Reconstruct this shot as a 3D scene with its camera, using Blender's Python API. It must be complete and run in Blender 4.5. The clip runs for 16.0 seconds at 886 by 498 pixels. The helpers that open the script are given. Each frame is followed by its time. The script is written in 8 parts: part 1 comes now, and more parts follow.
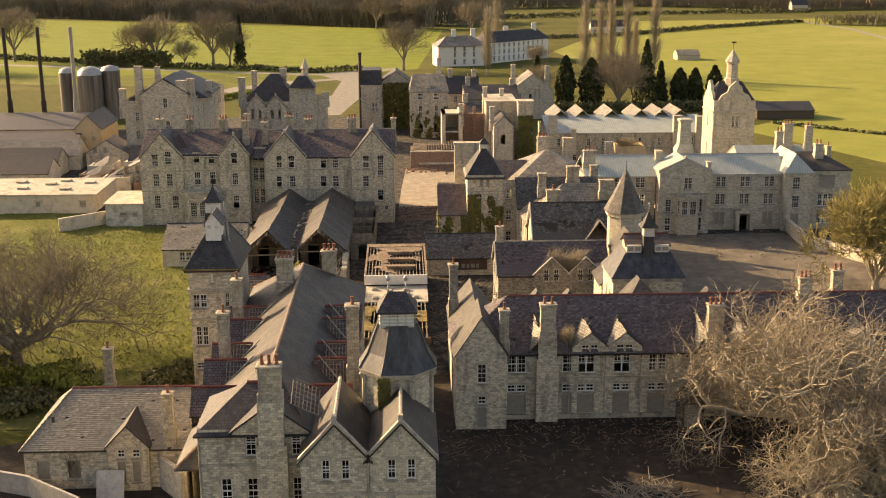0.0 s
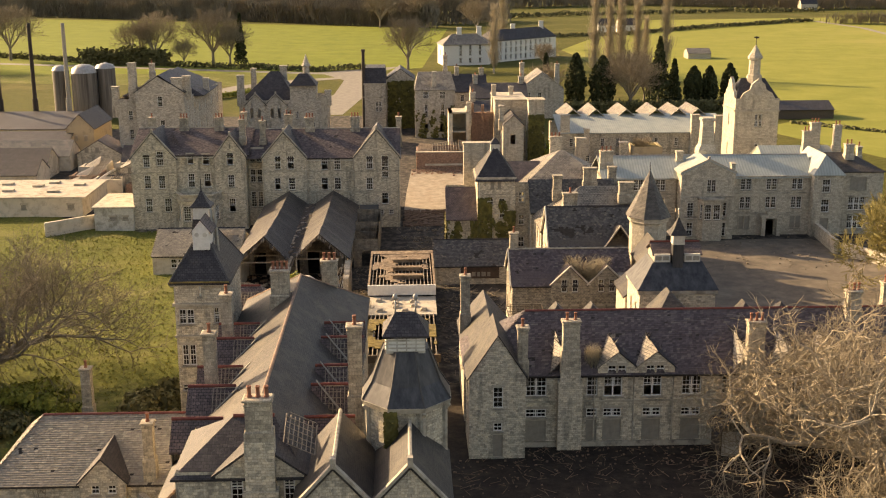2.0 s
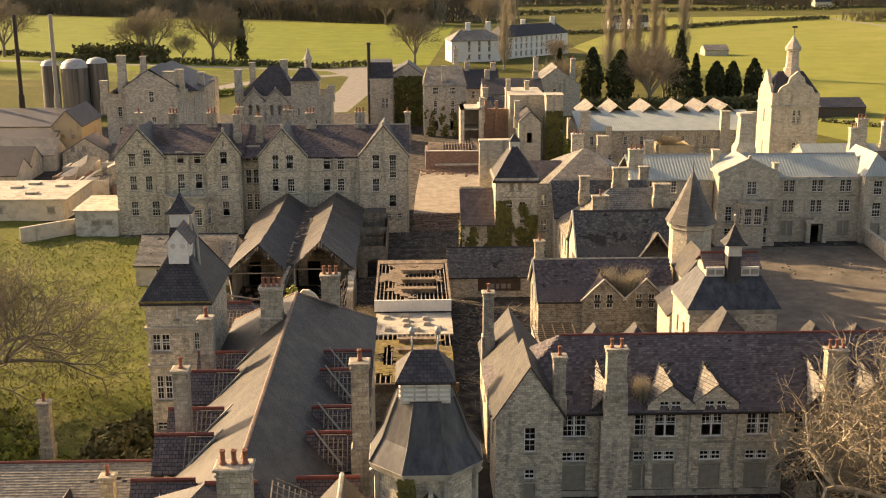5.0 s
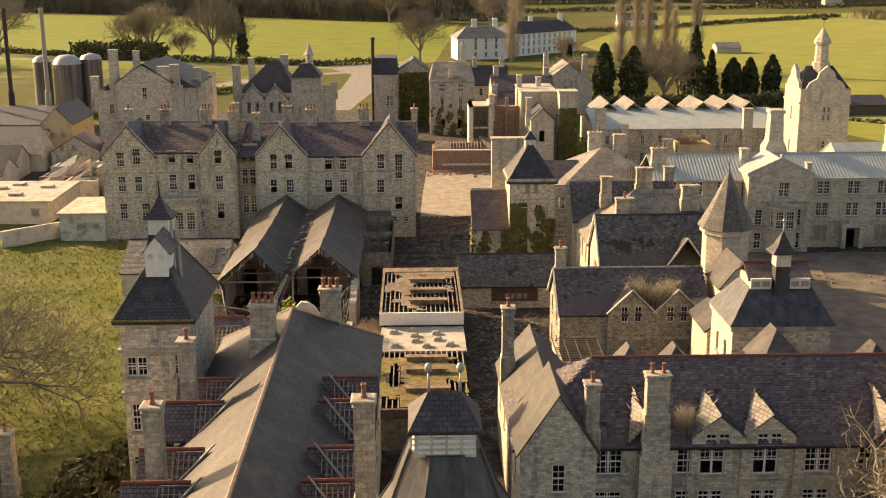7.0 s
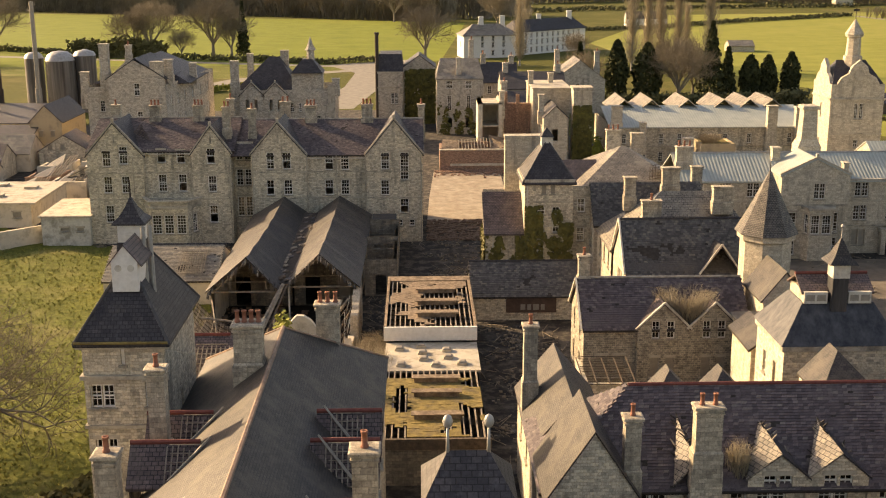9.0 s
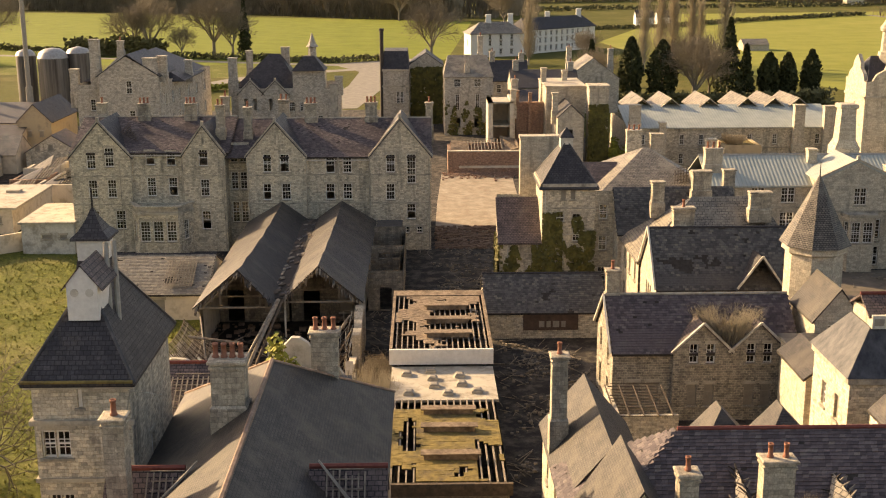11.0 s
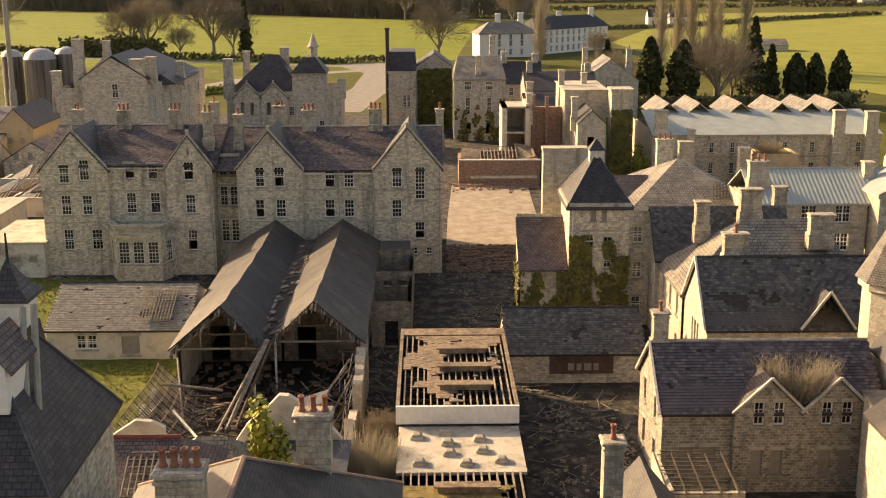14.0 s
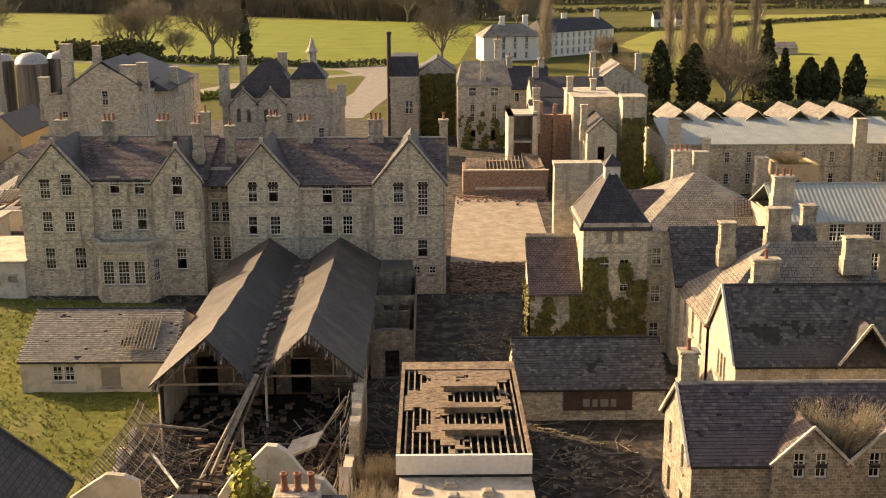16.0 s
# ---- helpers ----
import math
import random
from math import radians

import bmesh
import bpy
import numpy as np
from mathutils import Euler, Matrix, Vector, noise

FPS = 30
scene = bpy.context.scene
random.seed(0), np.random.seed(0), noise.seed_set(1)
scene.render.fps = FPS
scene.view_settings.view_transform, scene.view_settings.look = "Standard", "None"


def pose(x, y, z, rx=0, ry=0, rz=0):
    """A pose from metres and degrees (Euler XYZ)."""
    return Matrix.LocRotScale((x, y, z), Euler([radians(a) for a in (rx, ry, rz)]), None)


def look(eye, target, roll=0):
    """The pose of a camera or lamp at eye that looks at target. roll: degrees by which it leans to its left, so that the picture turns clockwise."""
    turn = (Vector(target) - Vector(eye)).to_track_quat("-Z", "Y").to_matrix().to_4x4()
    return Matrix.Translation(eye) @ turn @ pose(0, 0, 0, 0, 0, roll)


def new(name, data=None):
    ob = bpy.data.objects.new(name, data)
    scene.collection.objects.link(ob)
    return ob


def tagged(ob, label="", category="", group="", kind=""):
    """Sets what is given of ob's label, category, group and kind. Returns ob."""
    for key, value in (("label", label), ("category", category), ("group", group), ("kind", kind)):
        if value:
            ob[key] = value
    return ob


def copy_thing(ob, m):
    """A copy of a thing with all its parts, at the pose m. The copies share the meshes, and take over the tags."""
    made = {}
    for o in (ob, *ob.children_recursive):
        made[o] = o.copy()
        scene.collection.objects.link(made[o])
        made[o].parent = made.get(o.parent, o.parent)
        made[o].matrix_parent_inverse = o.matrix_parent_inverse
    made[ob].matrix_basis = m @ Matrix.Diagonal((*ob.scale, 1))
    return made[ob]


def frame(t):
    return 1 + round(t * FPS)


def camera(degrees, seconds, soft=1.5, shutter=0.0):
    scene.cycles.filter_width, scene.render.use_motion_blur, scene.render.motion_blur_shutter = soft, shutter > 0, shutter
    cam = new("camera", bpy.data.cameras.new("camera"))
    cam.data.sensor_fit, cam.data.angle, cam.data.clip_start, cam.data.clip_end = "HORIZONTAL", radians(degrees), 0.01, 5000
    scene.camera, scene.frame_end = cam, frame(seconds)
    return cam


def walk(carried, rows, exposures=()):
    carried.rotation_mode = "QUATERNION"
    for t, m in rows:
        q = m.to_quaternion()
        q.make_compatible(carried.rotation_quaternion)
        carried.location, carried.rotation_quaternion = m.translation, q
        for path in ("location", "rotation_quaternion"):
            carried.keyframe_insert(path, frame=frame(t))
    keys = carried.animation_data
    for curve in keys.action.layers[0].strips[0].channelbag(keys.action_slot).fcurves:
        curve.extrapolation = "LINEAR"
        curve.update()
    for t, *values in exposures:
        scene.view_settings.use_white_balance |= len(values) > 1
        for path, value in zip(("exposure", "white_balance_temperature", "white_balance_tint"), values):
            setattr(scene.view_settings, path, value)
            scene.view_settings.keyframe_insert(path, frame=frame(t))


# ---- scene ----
# Camera: seconds, place, yaw to the left, pitch.
PATH = (
    (0.0, 0.00, 0.00, 46.20, -1.965, -14.527),
    (1.0, -0.19, 5.41, 45.27, -1.887, -14.506),
    (2.0, -0.41, 10.83, 44.28, -1.802, -14.480),
    (3.0, -0.60, 16.18, 43.27, -1.704, -14.460),
    (4.0, -0.88, 21.48, 42.22, -1.633, -14.443),
    (6.5, -1.62, 34.92, 39.66, -1.461, -14.421),
    (8.0, -1.92, 43.00, 38.06, -1.299, -14.376),
    (9.0, -2.09, 48.23, 36.95, -1.201, -14.323),
    (11.5, -2.61, 61.26, 34.97, -0.923, -14.278),
    (12.5, -2.85, 66.23, 34.42, -0.850, -14.297),
    (13.5, -2.97, 71.01, 34.22, -0.756, -14.283),
    (14.5, -3.02, 75.31, 34.23, -0.651, -14.250),
    (15.5, -3.06, 79.11, 34.22, -0.581, -14.214),
    (16.0, -3.06, 80.79, 34.24, -0.571, -14.204),
)

def aim(x, y, z, yaw, pitch):
    a, b = radians(yaw), radians(pitch)
    ahead = Vector((-math.sin(a) * math.cos(b), math.cos(a) * math.cos(b), math.sin(b)))
    eye = Vector((x, y, z))
    return look(eye, eye + ahead * 10, -0.19)


cam = camera(41.8, 16.0, soft=1.1)
walk(cam, [(t, aim(*row)) for t, *row in PATH], [(0.0, 1.31, 8300, 20), (16.0, 1.25, 8200, 21)])

# Low afternoon sun from the far left, clear sky.
SUN_AZ, SUN_EL = 33.0, 22.0
to_sun = Vector((-math.cos(radians(SUN_AZ)) * math.cos(radians(SUN_EL)), math.sin(radians(SUN_AZ)) * math.cos(radians(SUN_EL)), math.sin(radians(SUN_EL))))
world = bpy.data.worlds.new("sky")
scene.world = world
world.use_nodes = True
sky = world.node_tree.nodes.new("ShaderNodeTexSky")
sky.sky_type, sky.sun_disc = "NISHITA", False
sky.sun_elevation, sky.sun_rotation = radians(SUN_EL), math.atan2(to_sun.x, to_sun.y)
sky.air_density, sky.dust_density, sky.ozone_density = 1.0, 2.5, 0.6
world.node_tree.nodes["Background"].inputs[1].default_value = 0.104
world.node_tree.links.new(sky.outputs[0], world.node_tree.nodes["Background"].inputs[0])
lamp = bpy.data.lights.new("sun", "SUN")
lamp.energy, lamp.angle, lamp.color = 4.25, radians(0.6), (1.0, 0.82, 0.54)
new("sun", lamp).matrix_world = look(to_sun * 300, (0, 0, 0))


# ---- materials ----
def material(name):
    m = bpy.data.materials.new(name)
    m.use_nodes = True
    return m, m.node_tree, m.node_tree.nodes["Principled BSDF"]


def node(tree, kind, **values):
    n = tree.nodes.new("ShaderNode" + kind)
    for key, value in values.items():
        if key in ("operation", "blend_type", "data_type", "offset", "squash"):
            if key == "operation":
                n.operation = value
            elif key == "blend_type":
                n.blend_type = value
            elif key == "data_type":
                n.data_type = value
            elif key == "offset":
                n.offset = value
        else:
            n.inputs[key.replace("_", " ")].default_value = value
    return n


def ramp(tree, source, stops):
    r = tree.nodes.new("ShaderNodeValToRGB")
    while len(r.color_ramp.elements) < len(stops):
        r.color_ramp.elements.new(0.5)
    for e, (p, c) in zip(r.color_ramp.elements, stops):
        e.position, e.color = p, (*c, 1) if len(c) == 3 else c
    tree.links.new(source, r.inputs[0])
    return r.outputs[0]


def mix(tree, fac, a, b, blend="MIX"):
    n = tree.nodes.new("ShaderNodeMix")
    n.data_type, n.blend_type = "RGBA", blend
    for value, slot in ((fac, 0), (a, 6), (b, 7)):
        if hasattr(value, "is_linked") or hasattr(value, "links"):
            tree.links.new(value, n.inputs[slot])
        elif slot == 0:
            n.inputs[0].default_value = value
        else:
            n.inputs[slot].default_value = (*value, 1)
    return n.outputs[2]


def coords(tree, kind="Object"):
    return tree.nodes.new("ShaderNodeTexCoord").outputs[kind]


def noisy(tree, at, scale, detail=6.0, rough=0.6, dist=0.0):
    n = node(tree, "TexNoise", Scale=scale, Detail=detail, Roughness=rough, Distortion=dist)
    tree.links.new(at, n.inputs["Vector"])
    return n.outputs["Fac"]


def bump(tree, shader, height, strength, distance):
    b = node(tree, "Bump", Strength=strength, Distance=distance)
    tree.links.new(height, b.inputs["Height"])
    tree.links.new(b.outputs[0], shader.inputs["Normal"])


def scaled(tree, at, s):
    n = tree.nodes.new("ShaderNodeMapping")
    n.inputs["Scale"].default_value = s
    tree.links.new(at, n.inputs[0])
    return n.outputs[0]


def masonry(name, a, b, joint, wide=0.5, high=0.25, gap=0.014, stain=(0.10, 0.09, 0.075), stain_from=0.56, relief=0.7, rough=0.9, uneven=0.8):
    """Coursed blocks with uneven tones, dark streaks and weathering."""
    m, t, s = material(name)
    uv = coords(t, "UV")
    ob = coords(t)
    br = node(t, "TexBrick", Scale=1.0, Mortar_Size=gap, Mortar_Smooth=0.3, Bias=0.0, Brick_Width=wide, Row_Height=high, Color1=(*a, 1), Color2=(*b, 1), Mortar=(*joint, 1))
    wob = noisy(t, ob, 1.3, 3)
    warp = node(t, "VectorMath", operation="MULTIPLY_ADD")
    warp.inputs[1].default_value = (0.34, 0.16, 0)
    t.links.new(wob, warp.inputs[0])
    t.links.new(uv, warp.inputs[2])
    t.links.new(warp.outputs[0], br.inputs["Vector"])
    grain = noisy(t, ob, 7.0, 8, 0.75)
    odd = node(t, "TexBrick", Scale=1.0, Mortar_Size=0.0, Bias=0.3, Brick_Width=wide * 0.81, Row_Height=high * 1.0, Color1=(0.40, 0.40, 0.42, 1), Color2=(1.36, 1.33, 1.26, 1))
    t.links.new(warp.outputs[0], odd.inputs["Vector"])
    c = mix(t, uneven, br.outputs["Color"], odd.outputs["Color"], "MULTIPLY")
    c = mix(t, 0.75, c, ramp(t, grain, [(0.25, (0.12, 0.12, 0.12)), (0.75, (0.88, 0.86, 0.82))]), "OVERLAY")
    patch = noisy(t, ob, 2.6, 5, 0.65)
    c = mix(t, ramp(t, patch, [(0.45, (0, 0, 0)), (0.8, (0.6, 0.6, 0.6))]), c, tuple(0.55 * x for x in a))
    streak = noisy(t, scaled(t, ob, (1.1, 1.1, 0.16)), 0.9, 7, 0.6)
    c = mix(t, ramp(t, streak, [(stain_from, (0, 0, 0)), (stain_from + 0.2, (0.8, 0.8, 0.8))]), c, stain)
    t.links.new(c, s.inputs["Base Color"])
    s.inputs["Roughness"].default_value = rough
    s.inputs["Specular IOR Level"].default_value = 0.25
    h = mix(t, 0.5, br.outputs["Fac"], grain, "SUBTRACT")
    inv = node(t, "Math", operation="MULTIPLY")
    inv.inputs[1].default_value = -1.0
    t.links.new(h, inv.inputs[0])
    bump(t, s, inv.outputs[0], relief, 0.05)
    return m


def slates(name, a, b, moss=(0.16, 0.14, 0.07), moss_from=0.60, wide=0.34, high=0.24, rough=0.55, pale=0.0):
    m, t, s = material(name)
    uv = coords(t, "UV")
    ob = coords(t)
    br = node(t, "TexBrick", Scale=1.0, Mortar_Size=0.022, Mortar_Smooth=0.2, Brick_Width=wide, Row_Height=high, Color1=(*a, 1), Color2=(*b, 1), Mortar=(0.018, 0.017, 0.017, 1))
    t.links.new(uv, br.inputs["Vector"])
    grain = noisy(t, ob, 7.0, 8, 0.7)
    odd = node(t, "TexBrick", Scale=1.0, Mortar_Size=0.0, Bias=0.0, Brick_Width=wide * 1.7, Row_Height=high * 2, Color1=(0.62, 0.62, 0.64, 1), Color2=(1.35, 1.3, 1.25, 1))
    t.links.new(uv, odd.inputs["Vector"])
    c = mix(t, 0.7, br.outputs["Color"], odd.outputs["Color"], "MULTIPLY")
    c = mix(t, 0.7, c, ramp(t, grain, [(0.25, (0.12, 0.12, 0.12)), (0.8, (0.85, 0.85, 0.85))]), "OVERLAY")
    big = noisy(t, ob, 0.45, 6, 0.65)
    c = mix(t, ramp(t, big, [(moss_from, (0, 0, 0)), (moss_from + 0.16, (0.75, 0.75, 0.75))]), c, moss)
    spots = noisy(t, ob, 2.1, 4, 0.7)
    c = mix(t, ramp(t, spots, [(0.60, (0, 0, 0)), (0.72, (0.45, 0.45, 0.45))]), c, tuple(2.0 * x + 0.02 for x in b))
    t.links.new(c, s.inputs["Base Color"])
    s.inputs["Roughness"].default_value = rough
    s.inputs["Specular IOR Level"].default_value = 0.35
    h = mix(t, 0.35, br.outputs["Fac"], grain, "SUBTRACT")
    inv = node(t, "Math", operation="MULTIPLY")
    inv.inputs[1].default_value = -1.0
    t.links.new(h, inv.inputs[0])
    bump(t, s, inv.outputs[0], 0.6, 0.04)
    return m


def plain(name, a, b, scale=3.0, rough=0.8, relief=0.25, metal=0.0, spec=0.3, stretch=(1, 1, 1), dirt=None):
    m, t, s = material(name)
    ob = coords(t)
    n = noisy(t, scaled(t, ob, stretch), scale, 7, 0.65)
    c = ramp(t, n, [(0.3, a), (0.72, b)])
    if dirt:
        c = mix(t, ramp(t, noisy(t, ob, 0.7, 6, 0.7), [(0.48, (0, 0, 0)), (0.66, (0.85, 0.85, 0.85))]), c, dirt)
    t.links.new(c, s.inputs["Base Color"])
    s.inputs["Roughness"].default_value, s.inputs["Metallic"].default_value = rough, metal
    s.inputs["Specular IOR Level"].default_value = spec
    bump(t, s, noisy(t, ob, scale * 5, 5, 0.7), relief, 0.05)
    return m


def ribbed(name, a, b, pitch=0.45):
    m, t, s = material(name)
    uv = coords(t, "UV")
    ob = coords(t)
    w = node(t, "TexWave", Scale=0.314 / pitch, Distortion=0.0)
    w.wave_profile = "SIN"
    t.links.new(uv, w.inputs["Vector"])
    n = noisy(t, scaled(t, ob, (1, 1, 1)), 0.6, 6, 0.6)
    c = ramp(t, n, [(0.35, a), (0.7, b)])
    c = mix(t, ramp(t, w.outputs["Fac"], [(0.0, (0.3, 0.3, 0.3)), (0.35, (0, 0, 0))]), c, tuple(0.55 * x for x in a))
    t.links.new(c, s.inputs["Base Color"])
    s.inputs["Roughness"].default_value = 0.55
    bump(t, s, w.outputs["Fac"], 0.5, 0.05)
    return m


def turf(name, dark, light, straw, scale=1.0, straw_from=0.5):
    m, t, s = material(name)
    ob = coords(t)
    tuft = noisy(t, ob, 1.6 * scale, 9, 0.75)
    c = ramp(t, tuft, [(0.3, dark), (0.68, light)])
    c = mix(t, ramp(t, noisy(t, ob, 0.11 * scale, 7, 0.7), [(straw_from, (0, 0, 0)), (straw_from + 0.22, (0.9, 0.9, 0.9))]), c, straw)
    t.links.new(c, s.inputs["Base Color"])
    s.inputs["Roughness"].default_value, s.inputs["Specular IOR Level"].default_value = 0.95, 0.1
    bump(t, s, tuft, 0.9, 0.26)
    return m


STONE = masonry("grey_buff_stone", (0.58, 0.53, 0.43), (0.44, 0.40, 0.325), (0.40, 0.36, 0.285), wide=0.40, high=0.19, gap=0.02, stain=(0.085, 0.08, 0.072), stain_from=0.54, uneven=0.8)
SOOTY_STONE = masonry("sooty_chimney_stone", (0.44, 0.395, 0.315), (0.33, 0.295, 0.235), (0.27, 0.24, 0.19), wide=0.5, high=0.28, gap=0.015, stain=(0.08, 0.072, 0.062), stain_from=0.5, uneven=0.6)
VILLA_STONE = masonry("dark_rubble_stone", (0.30, 0.275, 0.23), (0.20, 0.185, 0.155), (0.38, 0.345, 0.28), wide=0.36, high=0.2, gap=0.024, stain=(0.12, 0.11, 0.09), stain_from=0.56, uneven=0.9)
DARK_STONE = masonry("weathered_dark_stone", (0.25, 0.22, 0.18), (0.165, 0.15, 0.125), (0.14, 0.125, 0.10), stain_from=0.47)
PALE_STONE = masonry("pale_dressed_stone", (0.50, 0.45, 0.36), (0.41, 0.37, 0.30), (0.31, 0.28, 0.22), wide=0.6, high=0.28, gap=0.01, stain=(0.17, 0.15, 0.12), stain_from=0.55, relief=0.35, uneven=0.45)
FAR_STONE = masonry("far_grey_stone", (0.50, 0.46, 0.39), (0.39, 0.36, 0.31), (0.30, 0.28, 0.235), wide=0.5, high=0.24, uneven=0.6)
TRIM = plain("dressed_trim_stone", (0.36, 0.32, 0.25), (0.50, 0.45, 0.355), 2.5, 0.85, 0.3, dirt=(0.13, 0.12, 0.10))
RENDER = plain("pale_lime_render", (0.52, 0.46, 0.36), (0.64, 0.57, 0.44), 0.8, 0.9, 0.3, dirt=(0.36, 0.31, 0.23))
WHITE = plain("white_paint", (0.62, 0.60, 0.54), (0.78, 0.76, 0.70), 3.0, 0.6, 0.15)
OLD_WHITE = plain("flaking_white_paint", (0.46, 0.43, 0.36), (0.66, 0.63, 0.54), 4.0, 0.7, 0.3, dirt=(0.26, 0.23, 0.18))
YELLOW = plain("ochre_render", (0.37, 0.305, 0.20), (0.46, 0.385, 0.26), 0.7, 0.9, 0.25, dirt=(0.25, 0.21, 0.15))
SLATE = slates("grey_blue_slate", (0.066, 0.060, 0.062), (0.040, 0.037, 0.041), moss=(0.095, 0.08, 0.058))
PURPLE = slates("purple_slate", (0.150, 0.112, 0.104), (0.098, 0.074, 0.070), moss=(0.16, 0.13, 0.105), moss_from=0.56)
PALE_SLATE = slates("bleached_and_sunlit_slate", (0.27, 0.24, 0.19), (0.20, 0.178, 0.145), moss=(0.29, 0.26, 0.20), moss_from=0.5, high=0.3, wide=0.42)
SMOOTH_SLATE = slates("small_even_slate", (0.068, 0.059, 0.051), (0.045, 0.039, 0.035), moss=(0.09, 0.077, 0.058), moss_from=0.48, high=0.16, wide=0.24)
SPIRE_SLATE = slates("pale_small_slate", (0.155, 0.14, 0.118), (0.115, 0.104, 0.09), moss=(0.19, 0.17, 0.135), moss_from=0.5, high=0.16, wide=0.24)
LEAD = plain("dull_lead", (0.022, 0.023, 0.028), (0.10, 0.098, 0.096), 1.1, 0.5, 0.2, 0.3, 0.4, stretch=(1.6, 1.6, 0.2))
GREEN_ROOF = ribbed("grey_green_sheeting", (0.30, 0.33, 0.295), (0.40, 0.42, 0.37))
FELT = plain("pale_roofing_felt", (0.38, 0.34, 0.265), (0.55, 0.49, 0.385), 0.5, 0.85, 0.25, dirt=(0.22, 0.19, 0.14))
TERRACOTTA = plain("terracotta", (0.23, 0.09, 0.055), (0.35, 0.16, 0.10), 5.0, 0.8, 0.3, dirt=(0.17, 0.08, 0.05))
CLAY_RIDGE = plain("weathered_clay_ridge", (0.20, 0.13, 0.095), (0.34, 0.25, 0.19), 3.0, 0.85, 0.4, dirt=(0.15, 0.12, 0.09))
RED_TILE = plain("red_ridge_tile", (0.13, 0.036, 0.030), (0.21, 0.07, 0.05), 4.0, 0.75, 0.3)
BRICK = masonry("old_red_brick", (0.36, 0.23, 0.17), (0.27, 0.165, 0.125), (0.26, 0.2, 0.15), wide=0.3, high=0.12, stain=(0.16, 0.12, 0.09))
TIMBER = plain("weathered_timber", (0.15, 0.125, 0.095), (0.36, 0.31, 0.24), 3.0, 0.85, 0.4)
DARK_TIMBER = plain("rotten_timber", (0.05, 0.04, 0.03), (0.16, 0.12, 0.085), 3.0, 0.9, 0.5)
IRON = plain("black_iron", (0.03, 0.028, 0.026), (0.075, 0.06, 0.05), 4.0, 0.6, 0.2, 0.5)
PIPE = plain("grey_painted_pipe", (0.24, 0.22, 0.18), (0.36, 0.33, 0.27), 4.0, 0.6, 0.2)
BOARD = plain("grey_boarding", (0.23, 0.205, 0.165), (0.34, 0.305, 0.245), 2.0, 0.8, 0.2)
SILO = plain("streaked_steel", (0.05, 0.042, 0.036), (0.22, 0.20, 0.18), 1.0, 0.6, 0.2, 0.4, 0.4, stretch=(1.5, 1.5, 0.06))
PALE_STEEL = plain("dusty_galvanised_steel", (0.30, 0.285, 0.26), (0.50, 0.475, 0.43), 2.0, 0.45, 0.15, 0.3)
MOSS_ROOF = plain("mossy_decking", (0.11, 0.085, 0.03), (0.30, 0.225, 0.075), 2.2, 0.95, 0.8, dirt=(0.10, 0.08, 0.055))
RUST_DECK = plain("rotted_brown_decking", (0.12, 0.085, 0.055), (0.36, 0.275, 0.19), 2.6, 0.95, 0.8, dirt=(0.09, 0.065, 0.045))
RUBBLE_PALE = plain("plaster_and_slate_bits", (0.10, 0.085, 0.065), (0.36, 0.30, 0.22), 3.0, 0.95, 0.6)
RUBBLE = plain("brick_rubble", (0.10, 0.07, 0.05), (0.30, 0.20, 0.14), 4.0, 0.95, 0.9)
FIELD = turf("pasture", (0.055, 0.058, 0.012), (0.105, 0.105, 0.022), (0.16, 0.13, 0.045), 0.35, 0.5)
ROUGH_GRASS = turf("rough_grass", (0.040, 0.050, 0.010), (0.185, 0.195, 0.043), (0.24, 0.21, 0.088), 1.0, 0.5)
BRIGHT_FIELD = turf("sunlit_meadow", (0.115, 0.140, 0.018), (0.19, 0.215, 0.034), (0.25, 0.235, 0.06), 0.06, 0.56)
PALE_FIELD = turf("pale_spring_meadow", (0.17, 0.185, 0.036), (0.25, 0.25, 0.058), (0.30, 0.27, 0.085), 0.05, 0.52)
# Soil colour held near black to deepen the shade it lies in.
SOIL = plain("shade_dark_soil", (0.012, 0.009, 0.007), (0.042, 0.031, 0.022), 0.9, 0.95, 0.8, dirt=(0.06, 0.046, 0.03))
TARMAC = plain("worn_tarmac", (0.012, 0.010, 0.009), (0.062, 0.053, 0.042), 0.7, 0.95, 0.9, dirt=(0.13, 0.112, 0.088))
GRAVEL = plain("dusty_gravel", (0.075, 0.064, 0.05), (0.22, 0.185, 0.14), 0.3, 0.95, 0.5, dirt=(0.12, 0.10, 0.075))
# The same bare soil in a lighter colour, for where sun falls on it.
SUNLIT_SOIL = plain("sunlit_soil", (0.085, 0.06, 0.036), (0.23, 0.165, 0.10), 0.5, 0.95, 0.6, dirt=(0.13, 0.12, 0.05))
CONCRETE = plain("dusty_concrete", (0.22, 0.18, 0.13), (0.42, 0.36, 0.27), 0.6, 0.95, 0.6, dirt=(0.25, 0.185, 0.13))
TRACK = plain("pale_gravel_track", (0.17, 0.155, 0.13), (0.27, 0.245, 0.205), 0.6, 0.95, 0.4)
BARK = plain("grey_bark", (0.14, 0.115, 0.085), (0.30, 0.26, 0.20), 3.0, 0.9, 0.6)
PALE_BARK = plain("pale_lichened_bark", (0.26, 0.22, 0.16), (0.50, 0.43, 0.32), 3.0, 0.9, 0.5)
DARK_TWIG = plain("dark_beech_twigs", (0.065, 0.054, 0.038), (0.19, 0.16, 0.11), 0.5, 0.9, 0.2)
